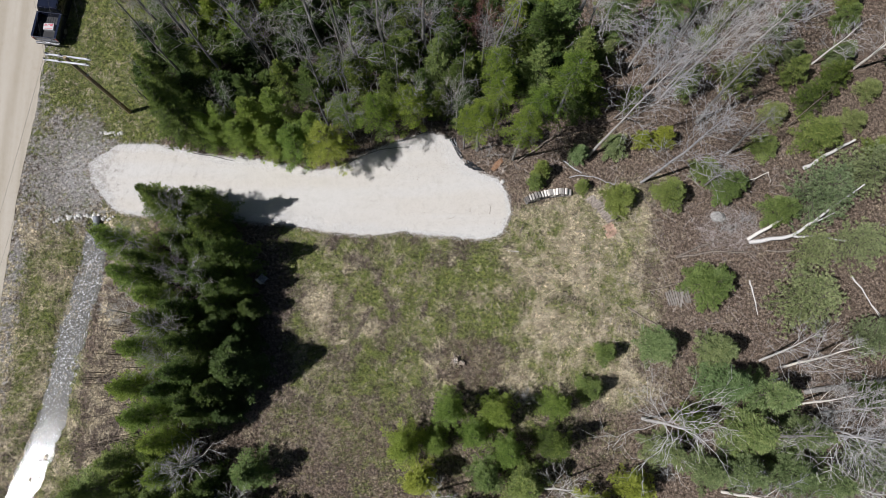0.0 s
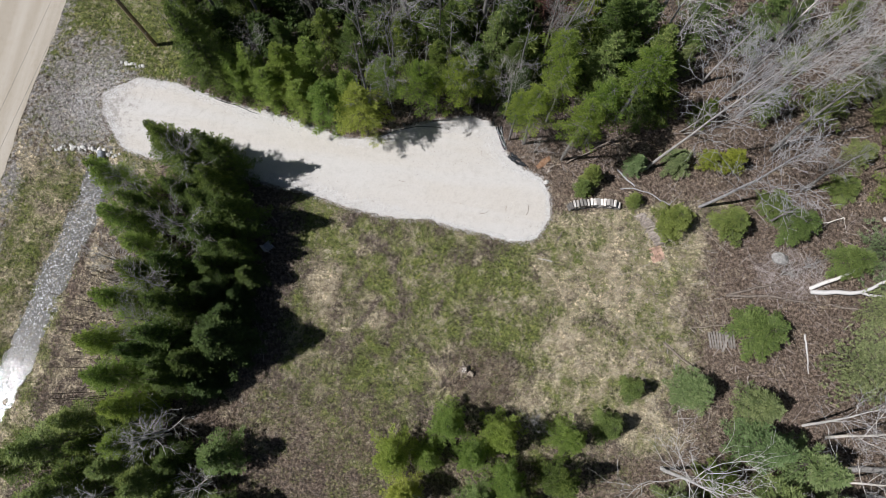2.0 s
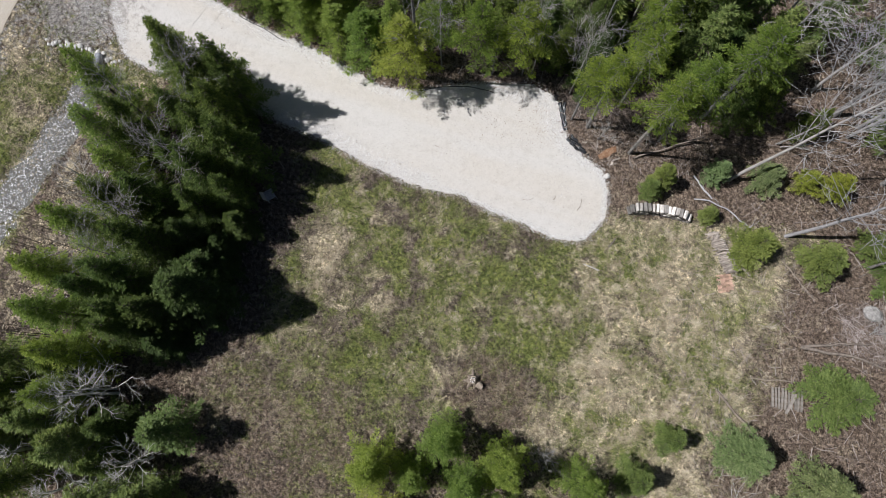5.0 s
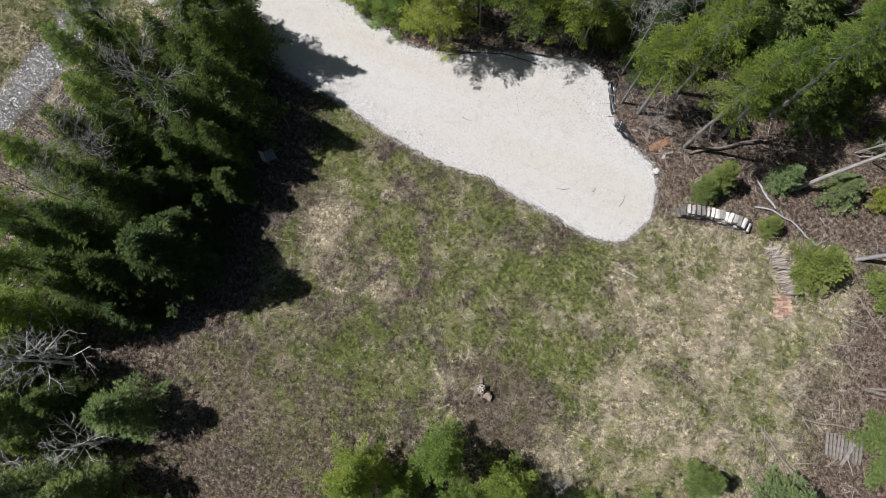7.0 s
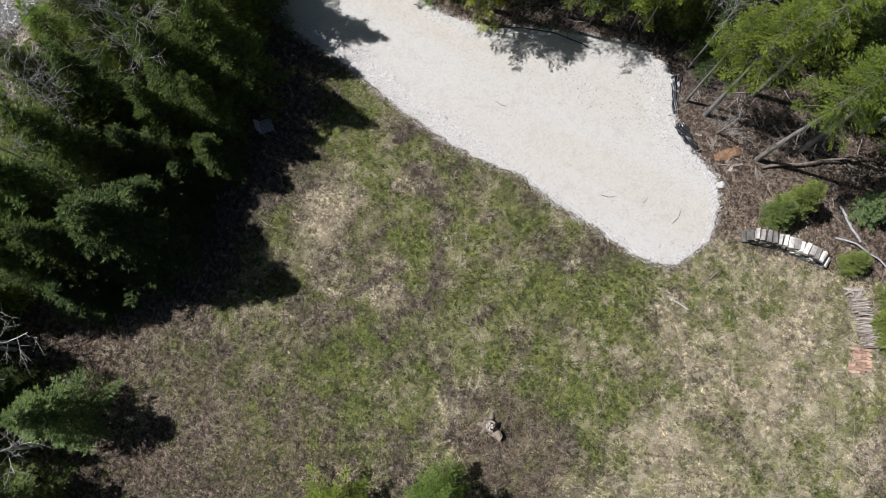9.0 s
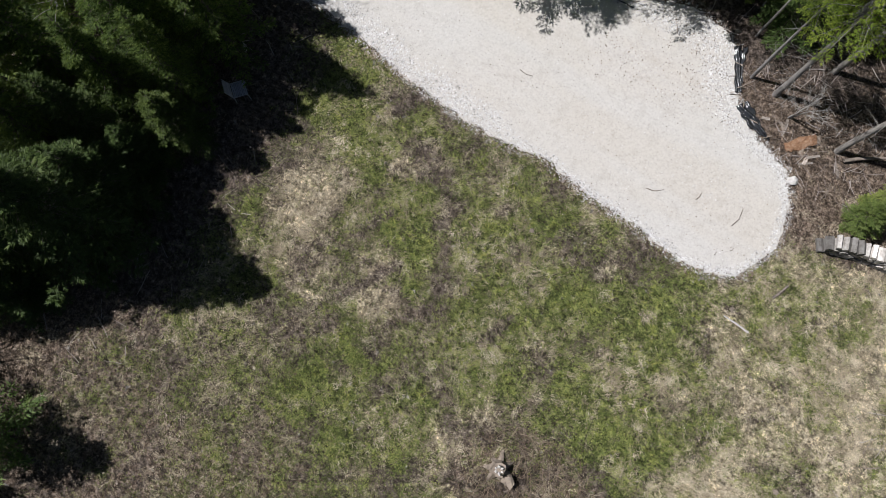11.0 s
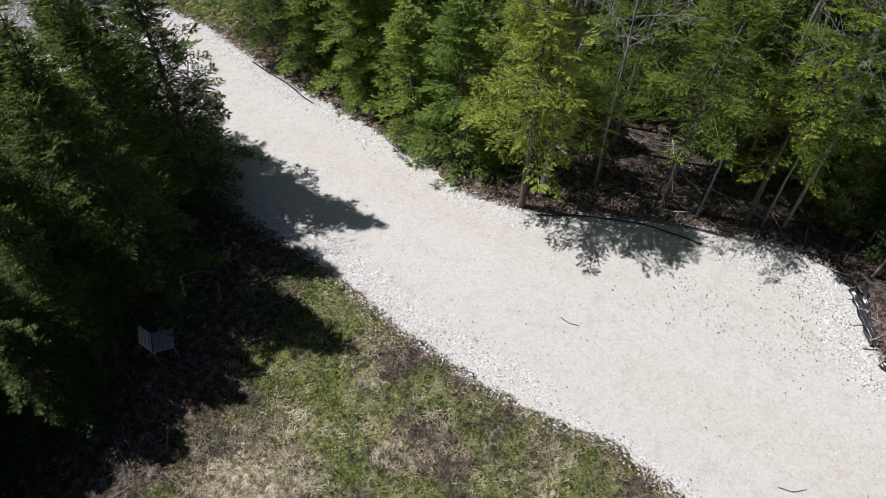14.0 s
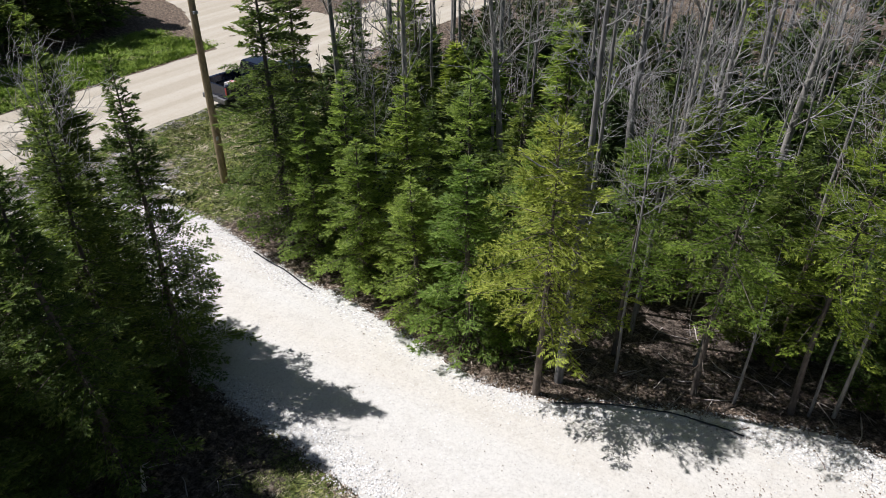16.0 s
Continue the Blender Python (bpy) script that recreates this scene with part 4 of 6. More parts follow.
# trees round the clearing: place, height, crown radius, kind
WEST_ROW = [
    (-18.5, 11.3, 9, 2.5, 'T'), (-16.35, 11.55, 8.7, 2.4, 'T'), (-21.6, 8.8, 9, 2, 'f'), (-20.9, 6.6, 8, 1.8, 'f'), (-18.0, 9.0, 7, 1.6, 's'),
    (-14.4, 8.1, 8.5, 1.9, 's'), (-14.2, 5.9, 6.0, 1.35, 's'), (-17.1, 6.7, 7, 1.5, 's'), (-19.2, 5.1, 7.5, 1.6, 'f'), (-15.5, 4.8, 6.5, 1.6, 's'),
    (-14.0, 3.3, 3.6, 1.1, 's'), (-19.4, 1.7, 9, 1.9, 'f'), (-16.9, 2.1, 8.5, 1.8, 's'), (-19.6, -0.5, 9, 2, 'f'), (-16.7, 0.1, 9, 1.9, 's'),
    (-14.9, -0.9, 8, 1.7, 's'), (-13.7, 0.6, 8.2, 2.4, 's'), (-19.0, -2.5, 8.5, 1.9, 'f'), (-18.0, -4.1, 8, 1.8, 'f'), (-16.3, -2.3, 7, 1.6, 's'),
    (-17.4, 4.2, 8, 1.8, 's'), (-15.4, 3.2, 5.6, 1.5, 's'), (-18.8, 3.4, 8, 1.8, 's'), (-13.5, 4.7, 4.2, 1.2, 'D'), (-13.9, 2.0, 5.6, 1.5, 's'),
    (-15.6, 6.4, 8, 1.7, 's'), (-16.2, -1.5, 8, 1.7, 's'), (-19.7, 7.4, 8.5, 1.8, 's'), (-17.8, -0.9, 8.5, 1.8, 's'), (-15.9, 9.6, 8, 1.7, 's'),
    (-14.8, -2.4, 4.2, 1.4, 's'), (-17.4, 10.2, 7.5, 1.8, 's'), (-15.9, 8.0, 8.5, 1.8, 's'), (-19.6, 12.0, 7.5, 1.7, 's'), (-18.2, -6.3, 6.5, 1.7, 'f'),
    (-15.6, -6.9, 5, 1.4, 's'),
]
SOUTH_WEST = [
    (-20.9, -5.4, 7, 1.7, 'f'), (-22.3, -6.9, 8, 2, 'f'), (-20.1, -6.7, 6, 1.4, 's'), (-12.8, -6.3, 5.3, 1.6, 'f'), (-18.7, -7.7, 6, 1.5, 'f'),
    (-16.9, -7.9, 6, 1.4, 'f'), (-24.4, -8.5, 7, 1.8, 's'), (-21.1, -9.4, 7, 1.8, 'f'), (-16.4, -8.2, 6.5, 1.7, 'f'), (-12.5, -9.4, 6, 1.6, 'f'),
    (-14.4, -10.3, 7, 1.8, 'f'), (-18.7, -4.8, 6, 1.6, 's'), (-18.4, -10.5, 7, 1.8, 's'), (-14.9, -8.6, 5.5, 1.5, 's'), (-20.4, -8.2, 6.5, 1.7, 's'),
    (-22.6, -10.5, 7, 1.8, 'f'), (-9.8, -10.4, 7, 1.7, 'f'), (-7.0, -11.8, 7, 1.7, 'f'), (-11.6, -12.0, 7, 1.8, 's'),
]
NORTH_ROW = [
    (-18.6, 18.0, 10.5, 2.8, 'T'), (-19.7, 20.2, 9.0, 2.0, 's'), (-16.9, 17.6, 5.5, 1.6, 'f'), (-14.7, 17.2, 5.0, 1.6, 'f'), (-12.5, 16.9, 4.5, 1.6, 'f'),
    (-9.2, 17.2, 6.5, 1.5, 'f'), (-15.6, 17.9, 6.5, 1.7, 'f'), (-13.6, 18.2, 6.6, 1.9, 'f'), (-11.8, 18.6, 7.2, 1.8, 'f'), (-10.6, 16.6, 5.6, 1.8, 'f'),
    (-8.0, 15.7, 7.5, 2.1, 'y'), (-4.6, 17.9, 7.4, 2, 'f'), (-2.4, 18.5, 7.5, 2, 'f'), (-6.9, 18.3, 6.6, 1.6, 'f'), (-1.4, 20.4, 6.0, 1.5, 's'),
    (-9.6, 20.8, 6.5, 1.6, 's'), (-6.4, 21.6, 6.5, 1.6, 's'), (-17.4, 22.5, 6.5, 1.6, 's'), (-14.6, 20.6, 5, 1.4, 's'), (-11.6, 21.4, 5.5, 1.5, 's'),
    (-19.0, 22.6, 8, 1.7, 's'), (-19.6, 27.5, 8, 1.7, 's'), (-3.4, 22.4, 7, 1.7, 's'), (-0.4, 22.4, 7.5, 1.7, 'f'), (-0.2, 20.0, 5.0, 1.4, 's'),
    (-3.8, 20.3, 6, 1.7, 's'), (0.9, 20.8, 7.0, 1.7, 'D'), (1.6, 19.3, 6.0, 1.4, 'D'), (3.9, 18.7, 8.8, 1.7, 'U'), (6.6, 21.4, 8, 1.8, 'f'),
]
NORTH_EAST = [
    (2.5, 16.8, 8.8, 1.6, 'U'), (5.29, 16.07, 10.0, 1.7, 'U'), (1.55, 16.93, 7.6, 0.9, 'U'), (3.6, 20.6, 8.5, 2, 'U'), (8.6, 19.6, 10, 2.1, 'U'), (6.61, 17.36, 9.6, 1.9, 'U'),
    (8.7, 25.3, 9, 2, 'f'), (9.9, 22.3, 8, 1.7, 'f'), (7.0, 24.5, 8, 1.8, 's'), (0.7, 23.7, 7, 1.5, 's'), (-2.6, 26.1, 8, 1.7, 's'),
    (13.0, 26.3, 8, 1.8, 'f'), (4.4, 24.1, 6, 1.3, 's'), (11.0, 20.4, 5, 1.4, 's'), (16.7, 26.5, 8, 1.8, 'f'), (14.1, 20.5, 3.5, 1.2, 's'),
]
EAST_SIDE = [
    (7.2, 14.9, 2.7, 0.95, 'f'), (6.8, 14.1, 2, 0.8, 'f'), (10.1, 16.3, 2.6, 1, 'b'), (10.3, 13.9, 1.5, 0.65, 'f'), (12.9, 12.8, 2.7, 1.4, 'f'),
    (16.7, 13.2, 3, 1.5, 'f'), (20.9, 13.8, 3, 1.6, 'f'), (19.4, 15.0, 2.4, 1.2, 'f'), (14.8, 17.4, 2.2, 0.9, 'y'), (16.3, 17.5, 2.8, 1.1, 'y'),
    (27.4, 20.6, 4, 1.6, 's'), (29.5, 22.3, 3.5, 1.4, 's'), (27.7, 17.5, 4, 1.9, 'f'), (22.1, 22.4, 4, 1.8, 'f'), (19.0, 6.5, 3.2, 2.1, 'k'),
    (25.1, 5.4, 5.5, 2.9, 'p'), (24.5, 11.9, 3.2, 1.6, 'f'), (27.0, 13.1, 5, 2.7, 'p'), (30.8, 14.6, 5, 2.3, 'p'), (29.7, 9.3, 4, 2.1, 'p'),
    (26.4, 9.0, 3.5, 1.7, 'p'), (29.4, 2.5, 5, 2, 'p'),
]
SOUTH_ROW = [
    (-2.6, -4.5, 6, 1.8, 'f'), (0.4, -2.2, 6, 1.6, 'f'), (-0.5, -4.4, 5, 1.3, 'f'), (2.0, -3.8, 6, 1.6, 'f'), (3.6, -2.4, 6, 1.7, 'f'),
    (4.3, -4.9, 6, 1.6, 'f'), (7.6, -1.9, 6, 1.5, 'f'), (7.4, -4.4, 6.5, 1.6, 's'), (-1.6, -6.7, 5, 1.5, 'y'), (2.8, -6.5, 5.5, 1.5, 'f'),
    (5.4, -7.0, 6, 1.7, 'f'), (10.1, -0.9, 3.5, 1.1, 'f'), (0.6, -9.5, 6, 1.7, 'f'), (9.8, -8.4, 6, 1.7, 'y'),
]
SOUTH_EAST = [
    (11.4, 1.6, 3, 1, 'f'), (15.0, 2.1, 4.5, 1.6, 'b'), (18.9, 1.8, 5, 1.6, 'f'), (18.9, -0.5, 7, 2, 'b'), (21.7, -1.2, 7, 2.2, 'b'),
    (20.2, -3.6, 7, 2.2, 'b'), (23.7, -3.6, 7, 2, 'f'), (14.9, -4.9, 5, 1.8, 'f'), (19.8, -6.1, 6, 2, 'f'), (25.1, -6.8, 6, 2, 'f'),
    (27.5, -5.9, 7, 2.2, 'p'), (12.5, -7.3, 5, 1.7, 'y'), (17.6, -6.2, 5, 1.6, 'f'), (22.8, -6.1, 6, 2, 'f'), (17.1, -3.0, 4, 1.6, 's'),
    (29.6, -1.3, 5, 1.8, 's'),
]
taken = []
rng = random.Random(7)
for row in (WEST_ROW, SOUTH_WEST, NORTH_ROW, NORTH_EAST, EAST_SIDE, SOUTH_ROW, SOUTH_EAST):
    for x, y, h, r, kind in row:
        kind = 'k' if kind in 'f' and h < 3.6 else kind
        if kind in 'sfy' and (row is WEST_ROW or row is NORTH_ROW and y < 21.2 or row is NORTH_EAST and y < 18.5 or row is SOUTH_ROW and y > -5):
            kind = kind.upper()      # the trees that are seen from near by
            # the row's shaded east column takes the shade-darkened needles
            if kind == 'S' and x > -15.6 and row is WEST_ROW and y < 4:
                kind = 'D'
            if x > -8.5 and kind in 'FY' and row is not SOUTH_ROW:
                kind = {'F': 'H', 'Y': 'Z'}[kind]
        if kind == 'f' and row is SOUTH_EAST:
            kind = 'q'
        h0, r0 = NOMINAL[kind]
        place(rng.choice(KINDS[kind]), x, y, rng.random() * 6.28, r / r0 * rng.uniform(0.92, 1.1), h / h0, (rng.uniform(0, 0.025), rng.random() * 6.28))
        taken.append((x, y, r))

# leafless trees that stand out: kind, place, height, width, turn
BARE = [
    ('ash', 11.0, 16.4, 15, 0.85, 0.3, 16, 32), ('ash', 16.8, 21.1, 15, 0.8, 1.0, 7, 10), ('ash', 17.2, 21.9, 15, 0.75, 2.2, 3, 0), ('ash', 14.9, 14.3, 11, 1.1, 4.0, 18, 28),
    ('snag', -7.7, 16.5, 12.5, 1.0, 0.5, 0.6, 20), ('poplar', 3.1, 23.1, 11, 0.7, 2.0, 9, 10), ('poplar', -6.3, 22.4, 10, 1.2, 0.7, 0, 0), ('poplar', -13.4, 23.8, 12, 0.9, 1.6, 6, 200),
    ('poplar', -21.4, 26.4, 11, 0.8, 3.0, 6, 270), ('shrub', 1.0, 19.8, 5, 1.0, 0.2, 0, 0), ('red', 3.6, 26.0, 5, 1.5, 0.4, 0, 0), ('bigbirch', 14.1, -3.0, 9, 1.0, 0.9, 4, 330),
]
BARE_SOUTH = [
    ('bigbirch', 25.6, -3.8, 9, 0.9, 2.9, 5, 0), ('birch', 22.7, 1.1, 8, 0.8, 4.1, 10, 80), ('birch', 24.2, 0.6, 9, 0.8, 5.0, 10, 50), ('birch', 25.4, -3.1, 9, 0.9, 0.1, 6, 300), ('birch', 7.0, -7.6, 7, 0.8, 1.2, 10, 50),
    ('birch', -17.0, -5.6, 6, 0.7, 2.0, 0, 0), ('birch', -18.6, -6.4, 5.5, 0.7, 3.0, 0, 0), ('shrub', -16.8, -8.5, 4, 0.9, 1.0, 0, 0), ('grey', -20.1, 8.4, 8.2, 0.9, 1.0, 0, 0), ('grey', -17.1, 10.4, 8.4, 0.8, 2.0, 0, 0),
    ('grey', -16.5, 6.5, 8.6, 0.9, 3.0, 0, 0), ('grey', -18.0, 3.0, 8.4, 0.9, 0.4, 0, 0), ('grey', -17.6, 0.9, 8.6, 0.8, 5.0, 0, 0), ('snag', -4.9, 19.0, 9, 0.6, 2.0, 4, 0),
]
BARE_MORE = [
    ('grey', -7.0, 20.4, 8.5, 0.9, 1.0, 0, 0), ('grey', -6.6, 17.6, 7.6, 0.8, 2.0, 0, 0), ('grey', -2.0, 18.6, 8.0, 0.7, 3.0, 0, 0), ('grey', 0.95, 18.4, 7.5, 0.9, 4.0, 0, 0), ('grey', -15.0, 18.6, 7.5, 0.6, 5.0, 0, 0),
    ('grey', -12.3, 22.6, 9.0, 0.8, 0.5, 0, 0), ('grey', -4.2, 22.4, 9.5, 0.9, 1.5, 0, 0), ('grey', 3.6, 22.2, 9.0, 0.9, 2.5, 0, 0), ('grey', -0.9, 23.4, 9.5, 1.0, 3.5, 0, 0), ('grey', -19.6, 23.8, 9.0, 0.9, 0.9, 0, 0), ('birch', -21.0, 4.0, 6.5, 0.8, 2.5, 4, 150), ('birch', -16.8, -5.8, 6, 0.9, 0.3, 0, 0), ('birch', -15.9, -10.0, 6, 0.9, 1.3, 0, 0), ('birch', -13.7, -8.2, 5, 0.8, 2.3, 0, 0), ('birch', -19.4, -9.6, 7, 0.9, 3.3, 0, 0),
    ('poplar', 21.6, 16.6, 8, 0.9, 1.0, 0, 0), ('poplar', 19.6, 14.0, 5, 0.8, 0.0, 0, 0), ('birch', -0.6, -7.8, 6, 0.8, 1.0, 0, 0), ('shrub', 5.6, -1.2, 3, 0.7, 0.0, 0, 0),
    ('poplar', -10.2, 22.6, 9, 1.0, 0.6, 0, 0), ('poplar', -9.0, 24.5, 12, 1.0, 1.9, 0, 0), ('poplar', -4.6, 25.0, 12, 1.0, 2.8, 0, 0), ('poplar', -1.4, 24.6, 13, 1.1, 0.2, 0, 0), ('snag', -6.8, 19.4, 10, 0.6, 1.1, 0, 0),
    ('snag', -3.7, 18.1, 5, 0.5, 2.1, 0, 0), ('snag', -1.5, 18.9, 8, 0.5, 3.1, 0, 0), ('shrub', 3.4, 16.4, 2.2, 0.8, 0.3, 0, 0),
    ('shrub', 20.8, 10.6, 1.6, 1.1, 0.0, 0, 0), ('shrub', 22.0, 11.4, 1.4, 1.0, 1.0, 0, 0), ('snag', -22.6, 20.8, 4, 0.5, 1.0, 0, 0),
]
for kind, x, y, h, w, turn, tilt, toward in BARE + BARE_SOUTH + BARE_MORE:
    place(rng.choice(LEAFLESS[kind]), x, y, turn, w * (h / HIGH[kind]) ** 0.4, h / HIGH[kind], (radians(tilt), radians(toward)))
    taken.append((x, y, 0.5))

# leafless poplars and birches standing loosely in the east and south-east wood
for i in range(46):
    x, y = (rng.uniform(9, 33), rng.uniform(17.5, 33)) if i < 30 else (rng.uniform(12, 32), rng.uniform(-9, -1))
    if x < 13 and y < 21 or any((x - a) ** 2 + (y - b) ** 2 < 1.2 for a, b, r in taken):
        continue
    kind = rng.choice(['poplar', 'ash', 'birch', 'brush', 'sapling'])
    h = HIGH[kind] * rng.uniform(0.6, 1.0)
    place(rng.choice(LEAFLESS[kind]), x, y, rng.random() * 6.28, rng.uniform(0.7, 1.05), h / HIGH[kind], (rng.uniform(0, 0.2), rng.uniform(0, 1.0)))
    taken.append((x, y, 0.6))

# young evergreens scattered under the leafless trees of the north-east wood
for i in range(60):
    x, y = rng.uniform(9.5, 33), rng.uniform(16.5, 33)
    if any((x - a) ** 2 + (y - b) ** 2 < (0.8 + 0.6 * r) ** 2 for a, b, r in taken):
        continue
    kind, h, r = rng.choice('qqfk'), rng.uniform(1.8, 4.6), rng.uniform(0.9, 1.5)
    place(rng.choice(KINDS[kind]), x, y, rng.random() * 6.28, r / NOMINAL[kind][1], h / NOMINAL[kind][0])
    taken.append((x, y, r))

# thin brown saplings on the slope between the ditch and the west row
for i in range(64):
    tall = i % 2 == 0
    x, y = rng.uniform(-22.2, -20.3) if tall else rng.uniform(-25, -21), rng.uniform(-9, 4.5)
    place(rng.choice(LEAFLESS['sapling']), x, y, rng.random() * 6.28, 0.42, rng.uniform(1.0, 1.4) if tall else rng.uniform(0.25, 0.5))

# the wood that closes the place on all sides, thinning with distance
def free(x, y, gap):
    if -49 < x < -22 and y < 36 or -49 < x < -27.5 and y < 70 or 32 < y < 46 and -85 < x < -28:
        return False
    if -24 < x < 8 and 8 < y < 19 or -13 < x < 33 and -12 < y < 16 or -24 < x < -10 and -9 < y < 13:
        return False
    if 5 < x < 33 and -8 < y < 24:
        return False
    return all((x - a) ** 2 + (y - b) ** 2 > (gap + 0.5 * r) ** 2 for a, b, r in taken)


for i in range(360):      # dark wood across the road
    x, y = rng.uniform(-68, -47.5), rng.uniform(8, 36)
    if y < 34 - 0.25 * (x + 46) and all((x - a) ** 2 + (y - b) ** 2 > 2.2 for a, b, r in taken):
        place(rng.choice(KINDS['d']), x, y, rng.random() * 6.28, rng.uniform(0.9, 1.3), rng.uniform(0.7, 1.1))
        taken.append((x, y, 1.0))
for i in range(150):      # low dark evergreens that shade the floor of the northern wood
    x, y = rng.uniform(-9, 11), rng.uniform(18.8, 25)
    if all((x - a) ** 2 + (y - b) ** 2 > 1.3 for a, b, r in taken):
        place(rng.choice(KINDS['d' if y > 20 else 's']), x, y, rng.random() * 6.28, rng.uniform(0.7, 0.9), rng.uniform(0.4, 0.65))
        taken.append((x, y, 0.8))
for i in range(46):      # dark evergreens close behind the northern row
    x, y = rng.uniform(-20, 15), rng.uniform(21.5, 34)
    if all((x - a) ** 2 + (y - b) ** 2 > 2.4 for a, b, r in taken):
        place(rng.choice(KINDS[rng.choice('ddg')]), x, y, rng.random() * 6.28, rng.uniform(0.7, 1.0), rng.uniform(0.5, 0.8))
        taken.append((x, y, 1.0))
for i in range(420):      # low spruces with shade-darkened needles filling the floor under them
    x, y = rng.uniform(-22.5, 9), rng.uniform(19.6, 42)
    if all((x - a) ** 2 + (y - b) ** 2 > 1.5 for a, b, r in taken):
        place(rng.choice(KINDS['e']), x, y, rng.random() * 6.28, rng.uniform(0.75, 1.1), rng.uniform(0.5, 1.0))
        taken.append((x, y, 0.9))
for i in range(210):      # thin leafless growth behind the northern evergreens
    x, y = rng.uniform(-20.8 if i < 120 else -26, 6), rng.uniform(19.5, 34) if i < 120 else rng.uniform(23.5, 48)
    if all((x - a) ** 2 + (y - b) ** 2 > 0.25 for a, b, r in taken):
        kind = rng.choice(['sapling', 'sapling', 'sapling', 'snag', 'thin', 'brush'])
        place(rng.choice(LEAFLESS[kind]), x, y, rng.random() * 6.28, rng.uniform(0.5, 0.85), rng.uniform(0.7, 1.15))
        taken.append((x, y, 0.4))

made = tries = 0
while made < 200 and tries < 9000:
    tries += 1
    x, y = (rng.uniform(-60, 24), rng.uniform(19, 64)) if made < 120 else (rng.uniform(-75, 55), rng.uniform(-30, 75))
    if not free(x, y, 1.7):
        continue
    u = rng.random()
    if u < (0.28 if x > -30 else 0.7):
        h = rng.uniform(4.5, 9.5)
        place(rng.choice(KINDS['d' if rng.random() < 0.6 else 'g']), x, y, rng.random() * 6.28, rng.uniform(0.75, 1.1), h / 8)
    elif u < 0.72:
        place(rng.choice(LEAFLESS['thin']), x, y, rng.random() * 6.28, rng.uniform(0.7, 1.0), rng.uniform(0.75, 1.15))
    elif u < 0.9:
        place(rng.choice(LEAFLESS['sapling']), x, y, rng.random() * 6.28, rng.uniform(0.8, 1.3), rng.uniform(0.8, 1.5))
    else:
        place(rng.choice(LEAFLESS['brush']), x, y, rng.random() * 6.28, 0.9, rng.uniform(0.5, 0.9))
    taken.append((x, y, 1.0))
    made += 1

# more of the same wood to the south and east
outer = Wood()
for i in range(560):
    x, y = rng.choice([(rng.uniform(-32, 60), rng.uniform(-55, -13)), (rng.uniform(33.5, 62), rng.uniform(-30, 60)), (rng.uniform(-90, -47), rng.uniform(-55, 8)), (rng.uniform(-26, 60), rng.uniform(48, 85))])
    if x < -27 and x > -46 or any((x - a) ** 2 + (y - b) ** 2 < 4 for a, b, r in taken):
        continue
    if rng.random() < 0.75:
        outer.add(rng.choice(KINDS['w']), x, y, rng.random() * 6.28, rng.uniform(0.9, 1.3), rng.uniform(0.7, 1.25))
    else:
        outer.add(rng.choice(LEAFLESS['sapling']), x, y, rng.random() * 6.28, rng.uniform(1.0, 1.6), rng.uniform(1.0, 1.8))
    taken.append((x, y, 1.0))
outer.finish("mixed_wood", "dark spruces and leafless poplars of the surrounding wood")

# ---- utility pole and wires ----
def utility_pole(x, y, h, turn):
    top = new("utility_pole", None)
    top.matrix_world = Matrix.Translation((x, y, 0)) @ Matrix.Rotation(turn, 4, 'Z')
    bm = bmesh.new()
    rod(bm, (0, 0, -0.3), (0, 0, h), 0.16, 0.11, 14)
    part("pole", bm, M_POLE, top, "brown treated wooden pole")
    for s in (-1, 1):
        bm = bmesh.new()
        box(bm, 2.95, 0.10, 0.12, pose(0, s * 0.19, h - 0.35), 0.012)
        arm = part("crossarm", bm, M_ARM, top, "pale grey crossarm")
        for px in (-1.38, -0.42, 1.38):
            bm = bmesh.new()
            rod(bm, (px, s * 0.19, h - 0.29), (px, s * 0.19, h - 0.19), 0.02, None, 8)
            for k, r in enumerate((0.05, 0.07, 0.045)):
                rod(bm, (px, s * 0.19, h - 0.20 + k * 0.045), (px, s * 0.19, h - 0.16 + k * 0.045), r, r * 0.75, 10)
            part("insulator", bm, M_PORC, arm, "dark porcelain insulator")
    for s in (-1, 1):
        bm = bmesh.new()
        rod(bm, (s * 0.75, 0.13, h - 0.42), (0, 0.12, h - 1.05), 0.018)
        part("brace", bm, M_ARM, top)
    bm = bmesh.new()
    box(bm, 0.02, 0.10, 0.16, pose(0.14, -0.06, 1.9))
    part("tag_plate", bm, M_ARM, top)
    bm = bmesh.new()
    box(bm, 0.12, 0.16, 0.10, pose(0.14, 0, h - 2.6), 0.01)
    part("bracket", bm, M_ARM, top)
    return tagged(top, "brown wooden utility pole with double grey crossarm", "utility pole")


POLE = (-24.0, 19.9)
ARM_TURN = math.atan2(-0.4, 2.9)
utility_pole(*POLE, 9.25, ARM_TURN)


def power_line(a, b, sag):
    pts = [Vector(a).lerp(Vector(b), t) - Vector((0, 0, sag * 4 * t * (1 - t))) for t in np.linspace(0, 1, 25)]
    tb = Tubes()
    tb.add([tuple(p) for p in pts], np.full(25, 0.006), 5)
    me = tb.mesh("power_line", M_WIRE)
    tagged(new("power_line", me), "thin dark overhead wire strung between utility poles", "power line", "overhead wires")


